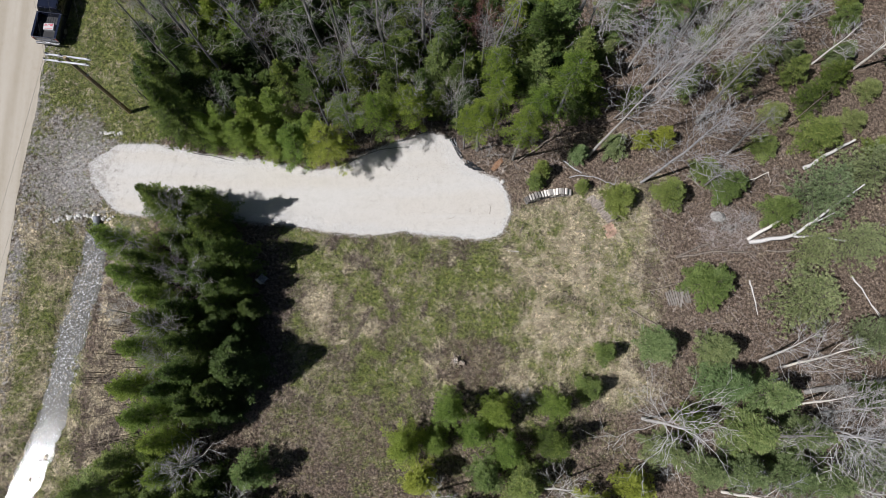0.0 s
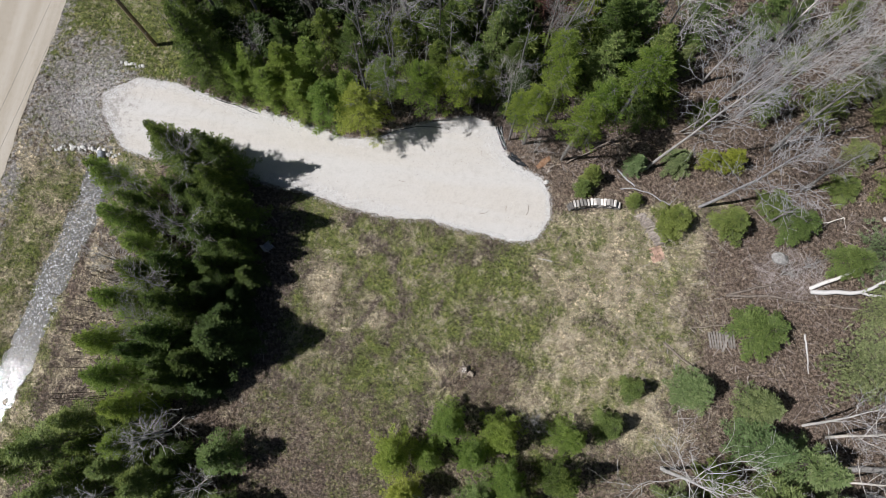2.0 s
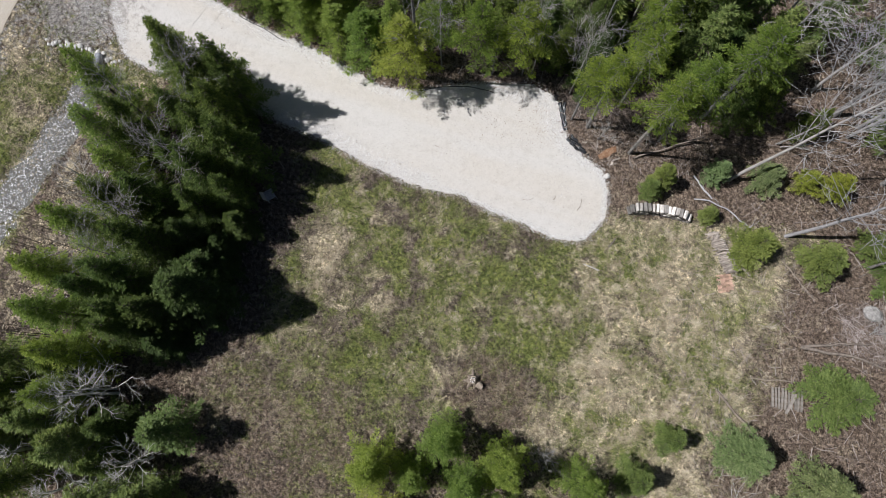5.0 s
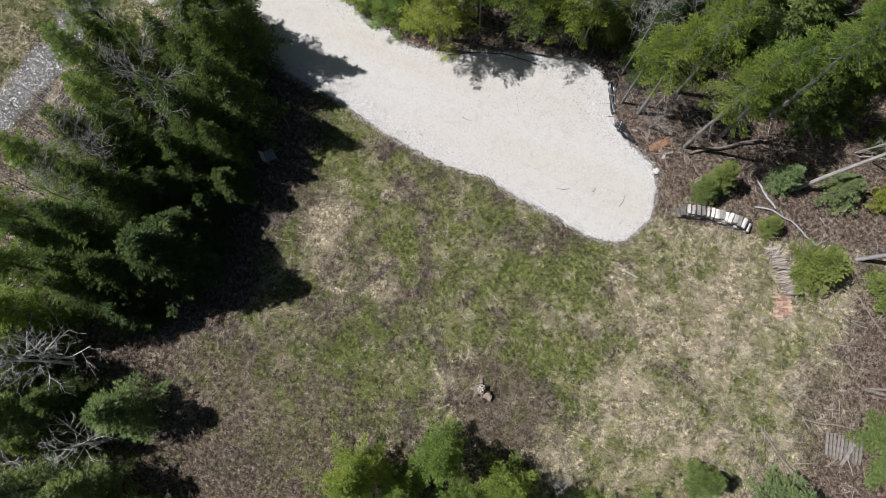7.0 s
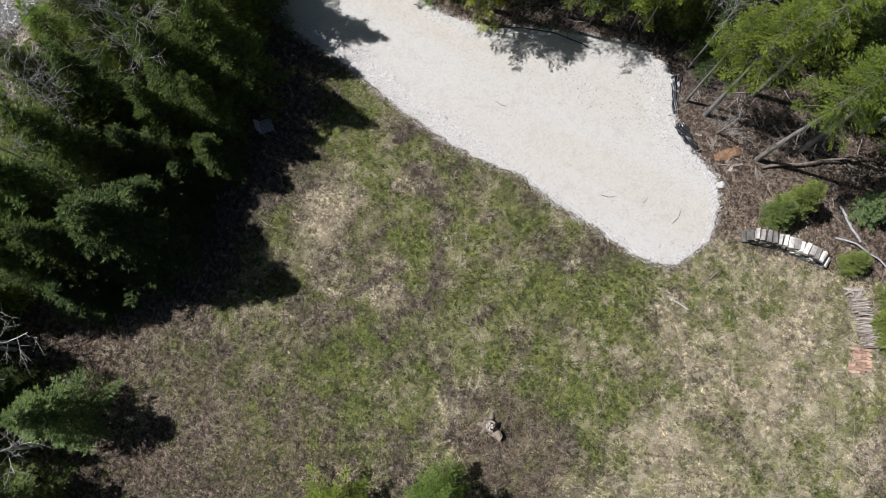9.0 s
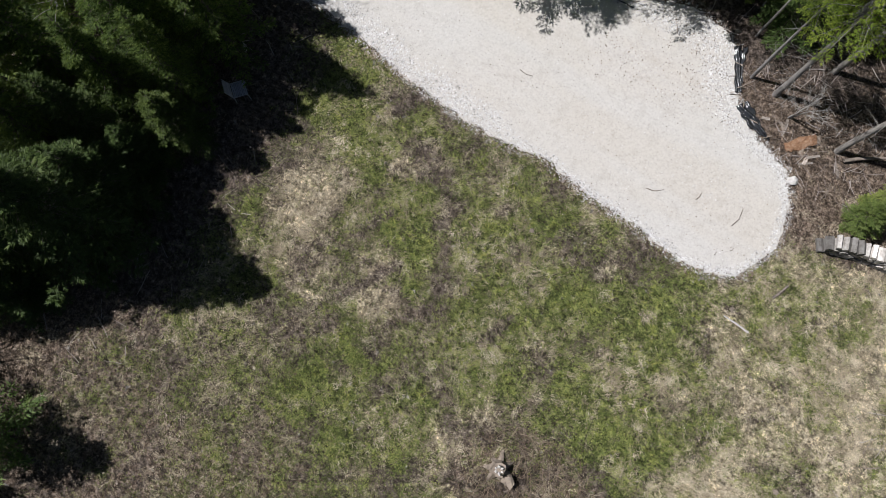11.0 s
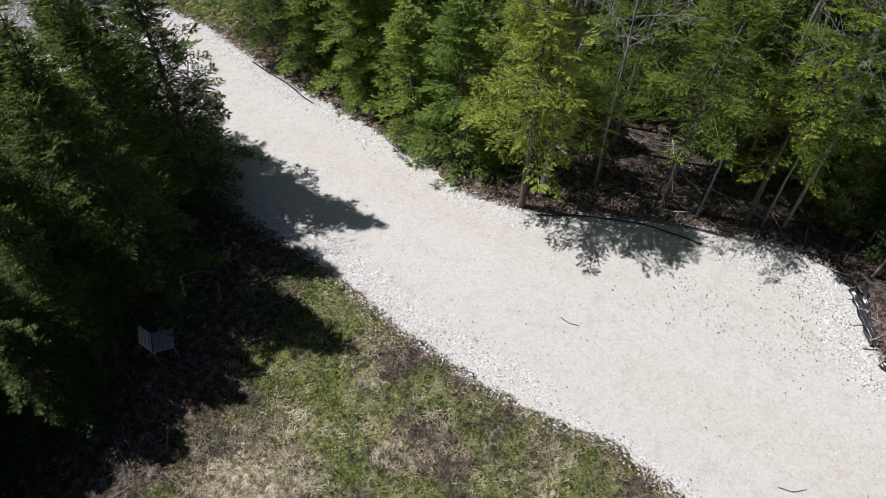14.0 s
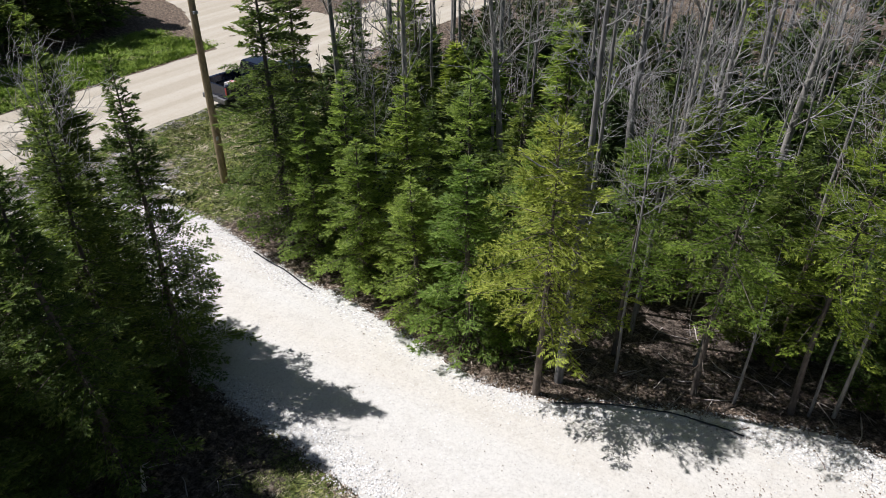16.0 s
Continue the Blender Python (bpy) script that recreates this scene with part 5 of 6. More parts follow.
ca, sa = math.cos(ARM_TURN), math.sin(ARM_TURN)
for px in (-1.38, -0.42, 1.38):
    ax, ay = POLE[0] + px * ca, POLE[1] + px * sa
    power_line((ax, ay, 9.14), (ax - 9.5, ay - 46, 8.6), 0.9)
    power_line((ax, ay, 9.14), (ax - 14.0, ay + 44, 8.6), 0.9)
utility_pole(POLE[0] - 9.5, POLE[1] - 46, 8.75, ARM_TURN)
utility_pole(POLE[0] - 14.0, POLE[1] + 44, 8.75, ARM_TURN + 0.3)


# ---- pickup ----
def pickup(x, y, turn):
    """A pickup with its tail at the origin of its length, nose along +y."""
    car = new("pickup_truck", None)
    car.matrix_world = Matrix.Translation((x, y, 0.012)) @ Matrix.Rotation(turn, 4, 'Z')
    W, L = 1.96, 5.6

    def put(name, mat, label="", parent=car):
        return lambda bm: part(name, bm, mat, parent, label)

    bm = bmesh.new()
    box(bm, W, 0.07, 0.62, pose(0, 0.16, 0.98), 0.025)
    part("tailgate", bm, M_PAINT, car)
    for s in (-1, 1):
        bm = bmesh.new()
        box(bm, 0.13, 2.0, 0.72, pose(s * (W / 2 - 0.065), 1.14, 0.96), 0.03)
        box(bm, 0.17, 1.96, 0.05, pose(s * (W / 2 - 0.085), 1.14, 1.335), 0.015)
        for k in range(9):      # wheel arch lip
            a = math.pi * k / 8
            box(bm, 0.05, 0.17, 0.06, pose(s * (W / 2 + 0.005), 1.22 + 0.46 * math.cos(a), 0.42 + 0.46 * math.sin(a), math.degrees(a) - 90), 0.012)
        part("bed_side", bm, M_PAINT, car)
    bm = bmesh.new()
    box(bm, W - 0.26, 1.96, 0.05, pose(0, 1.15, 0.72))
    for k in range(9):
        box(bm, 0.09, 1.9, 0.025, pose(-0.72 + k * 0.18, 1.15, 0.755), 0.006)
    for s in (-1, 1):
        box(bm, 0.16, 0.8, 0.24, pose(s * 0.78, 1.22, 0.86), 0.05)
    part("bed_liner", bm, M_LINER, car, "ribbed black bed liner")
    bm = bmesh.new()
    box(bm, W, 0.06, 0.75, pose(0, 2.17, 1.0), 0.02)
    part("bed_front_wall", bm, M_PAINT, car)
    # cab: a lofted shell
    bm = bmesh.new()
    sections = [(2.22, 0.55, 1.18, 0.96), (2.22, 1.18, 1.2, 0.94), (2.34, 1.78, 1.78, 0.76)]
    lower = [(-0.97, 2.22, 0.42), (0.97, 2.22, 0.42), (0.97, 4.15, 0.42), (-0.97, 4.15, 0.42)]
    belt = [(-0.97, 2.22, 1.2), (0.97, 2.22, 1.2), (0.97, 4.15, 1.2), (-0.97, 4.15, 1.2)]
    roof = [(-0.76, 2.36, 1.82), (0.76, 2.36, 1.82), (0.74, 3.38, 1.84), (-0.74, 3.38, 1.84)]
    rings = [[bm.verts.new(p) for p in r] for r in (lower, belt, roof)]
    for a, c in zip(rings, rings[1:]):
        for i in range(4):
            bm.faces.new((a[i], a[(i + 1) % 4], c[(i + 1) % 4], c[i]))
    bm.faces.new(rings[2])
    bm.faces.new(rings[0][::-1])
    bmesh.ops.bevel(bm, geom=bm.edges[:], offset=0.05, segments=2, affect='EDGES')
    part("cab", bm, M_PAINT, car)
    for s in (-1, 1):
        bm = bmesh.new()
        vs = [bm.verts.new(p) for p in ((s * 0.965, 2.42, 1.26), (s * 0.965, 3.75, 1.26), (s * 0.80, 3.36, 1.74), (s * 0.80, 2.5, 1.74))]
        bm.faces.new(vs if s > 0 else vs[::-1])
        bmesh.ops.solidify(bm, geom=bm.faces[:], thickness=0.012)
        part("side_window", bm, M_GLASS, car)
        bm = bmesh.new()
        box(bm, 0.22, 0.1, 0.17, pose(s * 1.09, 3.72, 1.28), 0.04)
        part("door_mirror", bm, M_LINER, car)
    for nm, q in (("rear_window", ((-0.82, 2.225, 1.3), (0.82, 2.225, 1.3), (0.7, 2.315, 1.72), (-0.7, 2.315, 1.72))),
                  ("windshield", ((0.88, 4.08, 1.24), (-0.88, 4.08, 1.24), (-0.7, 3.44, 1.78), (0.7, 3.44, 1.78)))):
        bm = bmesh.new()
        bm.faces.new([bm.verts.new(p) for p in q])
        bmesh.ops.solidify(bm, geom=bm.faces[:], thickness=0.014)
        part(nm, bm, M_GLASS, car)
    bm = bmesh.new()
    box(bm, W - 0.06, 1.5, 0.62, pose(0, 4.86, 0.84), 0.12)
    box(bm, W - 0.4, 1.3, 0.08, pose(0, 4.8, 1.15), 0.04)
    part("hood", bm, M_PAINT, car)
    bm = bmesh.new()
    box(bm, W - 0.1, 0.16, 0.24, pose(0, 0.02, 0.56), 0.04)
    box(bm, 0.5, 0.2, 0.03, pose(0, 0.01, 0.69), 0.01)
    part("rear_bumper", bm, M_CHROME, car, "dull steel rear bumper")
    bm = bmesh.new()
    box(bm, W - 0.05, 0.18, 0.28, pose(0, 5.62, 0.58), 0.05)
    part("front_bumper", bm, M_CHROME, car)
    for s in (-1, 1):
        bm = bmesh.new()
        box(bm, 0.11, 0.06, 0.36, pose(s * (W / 2 - 0.065), 0.135, 1.06), 0.015)
        part("tail_light", bm, M_LAMP, car, "red tail light")
        bm = bmesh.new()
        box(bm, 0.3, 0.06, 0.18, pose(s * 0.75, 5.61, 0.92), 0.03)
        part("headlight", bm, M_WHITE, car)
        for wy in (1.22, 4.72):
            bm = bmesh.new()
            rod(bm, (s * 0.72, wy, 0.38), (s * 0.97, wy, 0.38), 0.385, None, 28)
            bmesh.ops.bevel(bm, geom=[e for e in bm.edges if len(e.link_faces) == 2 and any(len(f.verts) > 6 for f in e.link_faces)], offset=0.05, segments=2, affect='EDGES')
            tyre = part("tyre", bm, M_RUBBER, car)
            bm = bmesh.new()
            rod(bm, (s * 0.95, wy, 0.38), (s * 0.985, wy, 0.38), 0.23, 0.2, 20)
            part("rim", bm, M_CHROME, tyre)
    bm = bmesh.new()
    box(bm, 1.2, 5.0, 0.2, pose(0, 2.8, 0.48))
    part("chassis", bm, M_LINER, car)
    tagged(car, "dark blue pickup truck parked beside the dirt road", "pickup truck")
    m = car.matrix_world
    carton = new("carton", None)
    carton.matrix_world = m @ pose(0.02, 1.18, 0.77, 0, 0, 4)
    bm = bmesh.new()
    box(bm, 0.78, 0.52, 0.3, pose(0, 0, 0.15), 0.01)
    part("box_body", bm, M_WHITE, carton)
    bm = bmesh.new()
    for px, py, w, d in ((-0.24, 0.17, 0.2, 0.08), (0.14, 0.18, 0.42, 0.06), (-0.2, 0.04, 0.26, 0.05), (0.2, 0.06, 0.22, 0.09), (0.02, -0.17, 0.6, 0.03)):
        box(bm, w, d, 0.004, pose(px, py, 0.303))
    part("printed_panel", bm, M_REDPRINT, carton, "red printed bars on the lid")
    tagged(carton, "white cardboard box with red print in the truck bed", "box")
    tray = new("plastic_tray", None)
    tray.matrix_world = m @ pose(0.25, 0.95, 0.77)
    bm = bmesh.new()
    box(bm, 1.1, 1.3, 0.025, pose(0, -0.1, 0.012), 0.006)
    part("panel", bm, M_LINER, tray)
    tagged(tray, "dark flat board lying in the truck bed", "board")


pickup(-30.45, 25.25, radians(-7.0))

# ---- firewood, bricks, boards ----
def split_log(length, r, g):
    """One split piece of wood along x, with uneven wedge sides."""
    n = g.choice([4, 5, 6])
    bm = bmesh.new()
    rings = []
    rad = [r * g.uniform(0.75, 1.15) for _ in range(n)]
    for x in (-length / 2, length / 2):
        rings.append([bm.verts.new((x + g.uniform(-0.01, 0.01), rad[i] * math.cos(6.283 * i / n), rad[i] * math.sin(6.283 * i / n))) for i in range(n)])
    for i in range(n):
        bm.faces.new((rings[0][i], rings[0][(i + 1) % n], rings[1][(i + 1) % n], rings[1][i]))
    bm.faces.new(rings[0][::-1])
    bm.faces.new(rings[1])
    return bm


def log_meshes(name, mat, length, r, count, seed):
    g = random.Random(seed)
    out = []
    for i in range(count):
        me = bpy.data.meshes.new(name)
        bm = split_log(length * g.uniform(0.9, 1.1), r * g.uniform(0.85, 1.25), g)
        bm.to_mesh(me)
        bm.free()
        me.materials.append(mat)
        out.append(me)
    return out


M_BIRCHWOOD = mottled("birch_firewood", [(0.25, (0.16, 0.14, 0.12)), (0.5, (0.42, 0.39, 0.36)), (0.8, (0.68, 0.66, 0.63))], 6.0, per_piece=0.75)
g = random.Random(21)
stack = new("firewood_stack", None)
tagged(stack, "curved stack of split birch firewood on the grass", "firewood stack")
shapes = log_meshes("firewood", M_BIRCHWOOD, 0.45, 0.125, 8, 5)
rows_of = 4
for lay in range(rows_of):
    n = 16 - lay
    for k in range(n):
        t = (k + 0.5 * (lay % 2) + 0.5 * lay * 0.5) / 16
        x, y, heading = 6.2 + 3.5 * t, 12.84 + 1.45 * t - 0.86 * t * t, math.degrees(math.atan2(1.45 - 1.72 * t, 3.4))
        ob = new("firewood", g.choice(shapes))
        ob.parent = stack
        ob.matrix_basis = pose(x, y + g.uniform(-0.03, 0.03), 0.1 + lay * 0.215 + g.uniform(-0.01, 0.01), g.uniform(0, 360), g.uniform(-4, 4), 90 + heading + g.uniform(-7, 7))

heap = new("kindling_pile", None)
tagged(heap, "loose pile of small split wood beside a young fir", "wood pile")
shapes = log_meshes("split_stick", M_SPLIT, 0.55, 0.035, 6, 6)
for k in range(150):
    t = g.random()
    ob = new("split_stick", g.choice(shapes))
    ob.parent = heap
    tidy = t > 0.2
    ob.matrix_basis = pose(10.95 + 1.65 * t + g.uniform(-0.2, 0.2), 13.1 - 1.75 * t + g.uniform(-0.1, 0.1), 0.035 + g.choice([0, 0.06, 0.12, 0.17]) * (1 if tidy else 0.5), g.uniform(0, 360), g.uniform(-5, 5), g.uniform(18, 46) if tidy else g.uniform(0, 180))

bm = bmesh.new()
box(bm, 0.2, 0.095, 0.06, None, 0.006)
brick_me = bpy.data.meshes.new("brick")
bm.to_mesh(brick_me)
bm.free()
brick_me.materials.append(M_BRICK)
bricks = new("brick_stack", None)
tagged(bricks, "low stack of weathered red bricks in the dry grass", "brick stack")
base = pose(12.36, 10.64, 0.03, 0, 0, 24)
for r in range(9):
    for c in range(4):
        worn = abs(r - 4) / 5 + abs(c - 1.5) / 4
        if 3 < r < 6 and c < 1 or g.random() < 0.5 * (worn - 0.55):
            continue      # grass has grown between two patches
        for lay in range(2 if worn < 0.8 and g.random() < 0.75 else 1):
            ob = new("brick", brick_me)
            ob.parent = bricks
            ob.matrix_basis = base @ pose(-0.32 + c * 0.215 + g.uniform(-0.02, 0.02), -0.45 + r * 0.112 + g.uniform(-0.014, 0.014), 0.012 + lay * 0.064 + g.uniform(-0.012, 0.008), g.uniform(-4, 4), g.uniform(-4, 4), g.uniform(-7, 7))

boards = new("board_pile", None)
tagged(boards, "weathered grey boards lying in a row on the ground", "board pile")
for k in range(10):
    bm = bmesh.new()
    box(bm, 0.12, g.uniform(0.95, 1.25), 0.035, None, 0.005)
    ob = part("board", bm, M_BOARD, boards)
    ob.matrix_basis = pose(16.35 + k * 0.17, 5.55 + 0.03 * k, 0.05 + 0.01 * (k % 2), 0, 0, 12 + g.uniform(-4, 4))
bm = bmesh.new()
box(bm, 0.16, 1.2, 0.04, None, 0.005)
part("board", bm, M_BOARD, boards).matrix_basis = pose(17.35, 5.5, 0.11, 0, 0, -14)

# ---- fallen trunks ----
def fallen(name, label, pts, r0, r1, mat, forks=(), seed=0, twigs=0, category="fallen log"):
    gg = np.random.default_rng(seed)
    tb = Tubes()

    def bend(line, a, b, sides=9):
        line = np.asarray(line, float)
        k = max(6, len(line) * 3)
        t = np.linspace(0, len(line) - 1, k)
        p = np.stack([np.interp(t, np.arange(len(line)), line[:, i]) for i in range(3)], -1)
        p[1:-1] += gg.normal(0, min(0.035, 0.009 * np.linalg.norm(line[-1] - line[0])), (k - 2, 3))
        rr = np.linspace(a, b, k) * gg.uniform(0.9, 1.1, k)
        p[:, 2] = np.maximum(p[:, 2], ground_z(p[:, 0], p[:, 1]) + rr * 0.7)
        tb.add(p, rr, sides)
        return p

    main = bend(pts, r0, r1)
    for line, a, b in forks:
        bend(line, a, b, 7)
    for k in range(twigs):
        c = main[gg.integers(2, len(main))]
        d = unit(gg.normal(0, 1, 3) * [1, 1, 0.5] + [0, 0, 0.35])
        s = np.linspace(0, gg.uniform(0.4, 1.3), 5)[:, None]
        tb.add(c + s * d + gg.normal(0, 0.03, (5, 3)), np.linspace(0.016, 0.005, 5), 4)
    return tagged(new(name, tb.mesh(name, mat)), label, category, "fallen timber")


fallen("fallen_birch", "white fallen birch trunk with forked limbs", [(22.4, 9.9, 0.3), (23.8, 10.7, 0.8), (25.0, 11.5, 1.3)], 0.14, 0.07, M_BIRCH, seed=1)
fallen("fallen_birch", "long white fallen birch trunk with forked limbs", [(22.5, 9.7, 0.3), (25.2, 9.9, 1.0), (26.9, 11.2, 1.9), (29.9, 13.4, 2.8)], 0.16, 0.05, M_BIRCH,
       [([(25.4, 10.0, 1.0), (27.2, 9.9, 1.2), (29.1, 9.6, 1.2)], 0.1, 0.05), ([(26.3, 10.7, 1.6), (28.5, 11.7, 1.8)], 0.07, 0.03), ([(26.8, 9.9, 1.2), (28.5, 9.4, 1.0)], 0.06, 0.03)], seed=2)
fallen("fallen_birch", "white birch log lying among young pines", [(27.1, 15.4, 0.2), (29.2, 16.6, 0.4), (31.0, 17.5, 0.5)], 0.15, 0.09, M_BIRCH, seed=3)
fallen("fallen_log", "grey fallen log beside a bushy pine", [(17.1, 8.6, 0.1), (19.8, 9.0, 0.25), (22.8, 9.0, 0.3)], 0.1, 0.05, M_LOG, [([(17.2, 8.65, 0.1), (18.9, 9.4, 0.3), (20.6, 10.0, 0.35)], 0.09, 0.04)], 4, 8)
fallen("fallen_log", "thin grey fallen trunk on brown litter", [(24.0, 9.1, 0.08), (27, 9.0, 0.2), (30.4, 9.0, 0.2)], 0.08, 0.04, M_LOG, (), 5, 5)
fallen("fallen_log", "curved pale log on the forest floor", [(9.48, 14.68, 0.1), (10.42, 14.82, 0.2), (11.72, 14.56, 0.18), (12.84, 14.1, 0.1)], 0.045, 0.03, M_PALE, [([(9.1, 16.0, 0.1), (9.7, 15.5, 0.12), (10.4, 15.0, 0.16)], 0.06, 0.05)], 6, 4)
fallen("fallen_pole", "straight grey pole lying in brown litter", [(13.4, 4.9, 0.08), (16.5, 2.9, 0.1)], 0.07, 0.055, M_LOG, (), 7)
fallen("fallen_pole", "thin grey pole lying beside boards", [(15.0, 6.15, 0.06), (17.3, 6.7, 0.1)], 0.055, 0.04, M_LOG, (), 8)
fallen("fallen_birch", "short white birch limb on the ground", [(22.4, 6.9, 0.08), (22.6, 5.8, 0.1), (22.8, 4.4, 0.06)], 0.06, 0.03, M_BIRCH, (), 9, 3)
fallen("fallen_birch", "thin white birch stem leaning in litter", [(29.9, 7.2, 0.1), (30.7, 5.9, 0.15), (31.6, 4.2, 0.1)], 0.06, 0.03, M_BIRCH, [([(31.2, 5.0, 0.1), (31.7, 4.3, 0.1)], 0.04, 0.02)], 10)
fallen("fallen_log", "thick grey fallen trunk under leafless birches", [(25.6, -1.1, 0.2), (29, -0.6, 0.35), (34, 0.1, 0.4)], 0.2, 0.16, M_GREY, (), 11, 10)
fallen("fallen_log", "grey log among saplings", [(5.6, 15.9, 0.1), (7.2, 17.0, 0.3), (9.0, 18.3, 0.5)], 0.06, 0.04, M_LOG, (), 12, 6)
fallen("fallen_branch", "bleached branch on the forest floor", [(20.6, 13.0, 0.05), (22.4, 14.1, 0.3), (24.3, 15.0, 0.4)], 0.05, 0.03, M_BIRCH, (), 14, 12)
fallen("fallen_branch", "dry grey branch in the grass edge", [(17.2, 11.4, 0.05), (16.1, 12.1, 0.1), (14.9, 13.0, 0.08)], 0.045, 0.03, M_LOG, (), 15, 6)
fallen("fallen_branch", "short bleached stick lying in the meadow grass", [(4.64, 9.1, 0.04), (5.1, 9.07, 0.06), (5.57, 9.04, 0.06)], 0.02, 0.036, M_BIRCH, (), 31)
fallen("fallen_branch", "weathered stick near the gravel corner", [(5.71, 10.43, 0.05), (5.84, 10.75, 0.06), (5.96, 11.07, 0.05)], 0.05, 0.045, M_LOG, (), 32)
fallen("fallen_branch", "bleached broken stub standing in deep shade", [(-13.88, 8.36, 0.05), (-13.86, 8.4, 0.4), (-13.85, 8.45, 0.75)], 0.05, 0.035, M_BIRCH, (), 33, 2)
fallen("fallen_branch", "dry stick leaning on litter", [(6.0, 17.2, 0.05), (6.8, 17.5, 0.15), (8.0, 17.6, 0.1)], 0.04, 0.02, M_LOG, (), 16, 4)

# ---- stones ----
def rock(name, label, x, y, s, seed, mat=M_ROCK, flat=0.7, grp=""):
    gg = np.random.default_rng(seed)
    bm = bmesh.new()
    bmesh.ops.create_icosphere(bm, subdivisions=2, radius=1.0)
    off = gg.uniform(0, 50, 3)
    for v in bm.verts:
        k = 1 + 0.38 * noise.noise(Vector(v.co) * 1.1 + Vector(off)) + 0.15 * noise.noise(Vector(v.co) * 2.7 + Vector(off))
        v.co = Vector((v.co.x * k * s, v.co.y * k * s * 0.8, v.co.z * k * s * flat))
    me = bpy.data.meshes.new(name)
    bm.to_mesh(me)
    bm.free()
    me.materials.append(mat)
    ob = new(name, me)
    ob.matrix_world = pose(x, y, float(ground_z(np.array(x), np.array(y))) + s * flat * 0.4, 0, 0, gg.uniform(0, 360))
    return tagged(ob, label, "rock", grp)


rock("boulder", "rough grey boulder among dry brush", 20.4, 11.6, 0.55, 1, M_BOULDER, 0.55)
rock("rock", "white stone at the edge of the gravel pad", 4.45, 14.35, 0.2, 2)
for k, (x, y) in enumerate(((5.77, 7.44), (4.76, 9.43), (-2.1, 8.2), (8.6, 5.1))):
    rock("clod", "dark clod of earth in the meadow grass", x, y, 0.07 + 0.01 * k, 90 + k, M_LOG, 0.6)
g = random.Random(8)
for k in range(24):
    t = k / 23
    rock("rock", "pale limestone rock in a row above the culvert", -29.1 + 4.5 * t + g.uniform(-0.08, 0.08), 11.35 + 0.42 * math.sin(t * 2.6) + g.uniform(-0.16, 0.16), g.uniform(0.09, 0.2), 30 + k, grp="culvert rocks")
for k in range(9):
    rock("rock", "pale limestone rock beside the driveway mouth", -26.0 + 1.5 * k / 8 + g.uniform(-0.1, 0.1), 18.35 - 0.2 * k / 8 + g.uniform(-0.15, 0.15), g.uniform(0.08, 0.16), 70 + k, grp="driveway rocks")

# culvert pipe
bm = bmesh.new()
for k in range(14):
    rod(bm, (0, k * 0.05, 0), (0, k * 0.05 + 0.05, 0), 0.24 + 0.012 * (k % 2), 0.24 + 0.012 * ((k + 1) % 2), 20)
bmesh.ops.delete(bm, geom=[f for f in bm.faces if len(f.verts) > 6], context='FACES_ONLY')
culvert = new("culvert_pipe", None)
culvert.matrix_world = pose(-25.75, 11.0, -0.08, 0, 0, 8)
part("pipe", bm, M_PIPE, culvert)
tagged(culvert, "galvanised corrugated culvert pipe end among rocks", "pipe")

# ---- silt cloth by the pad ----
def silt_cloth(line, w, seed, pointed=False):
    gg = np.random.default_rng(seed)
    n, k = 64, 19
    t = np.linspace(0, 1, n)
    c = np.stack([np.interp(t * (len(line) - 1), np.arange(len(line)), [p[i] for p in line]) for i in range(2)], -1)
    tan = unit(np.gradient(c, axis=0))
    nor = np.stack([-tan[:, 1], tan[:, 0]], -1)
    u = np.linspace(-0.5, 0.5, k)
    ww = w * (0.85 + 0.22 * np.sin(t * 9 + seed) * np.sin(t * 17)) * (np.clip((1.04 - t) * 2.2, 0.06, 1) if pointed else 1.0 - 0.45 * t)
    U, T = np.meshgrid(u, t)
    drift = 1.1 * np.sin(T * 4 + seed) + 0.35 * np.sin(T * 11)
    ridge = 1 - np.abs(np.sin(U * 5.5 + drift)) ** 0.8
    crease = (1 - np.abs(np.sin(T * 8 + U * 5 + seed)) ** 0.5) * (0.5 + 0.5 * np.sin(T * 5 + 2 * seed))
    P = np.zeros((n, k, 3))
    P[..., :2] = c[:, None] + nor[:, None] * (U * ww[:, None])[..., None] + gg.normal(0, 0.003, (n, k, 2))
    P[..., 2] = 0.05 + 0.13 * ridge * (1 - np.abs(U)) + 0.05 * crease + gg.normal(0, 0.0015, (n, k))
    i = np.arange(n * k).reshape(n, k)
    q = np.stack([i[:-1, :-1], i[1:, :-1], i[1:, 1:], i[:-1, 1:]], -1).reshape(-1, 4)
    cloth = new("silt_cloth", None)
    me = mesh_np("sheet", P.reshape(-1, 3), q, M_PLASTIC)
    me.polygons.foreach_set("use_smooth", np.ones(len(me.polygons), bool))
    sh = part("sheet", me, M_PLASTIC, cloth)
    so = sh.modifiers.new("thick", 'SOLIDIFY')
    so.thickness = 0.004
    for f in (0.05, 0.5, 0.93):
        x, y = c[int(f * (n - 1))]
        bm = bmesh.new()
        box(bm, 0.03, 0.03, 0.34, pose(x, y, 0.12, 55, 0, 140 * f), 0.004)
        part("stake", bm, M_LOG, cloth, "short wooden stake")
    return tagged(cloth, "crumpled black silt cloth slumped beside the gravel pad", "silt fence")


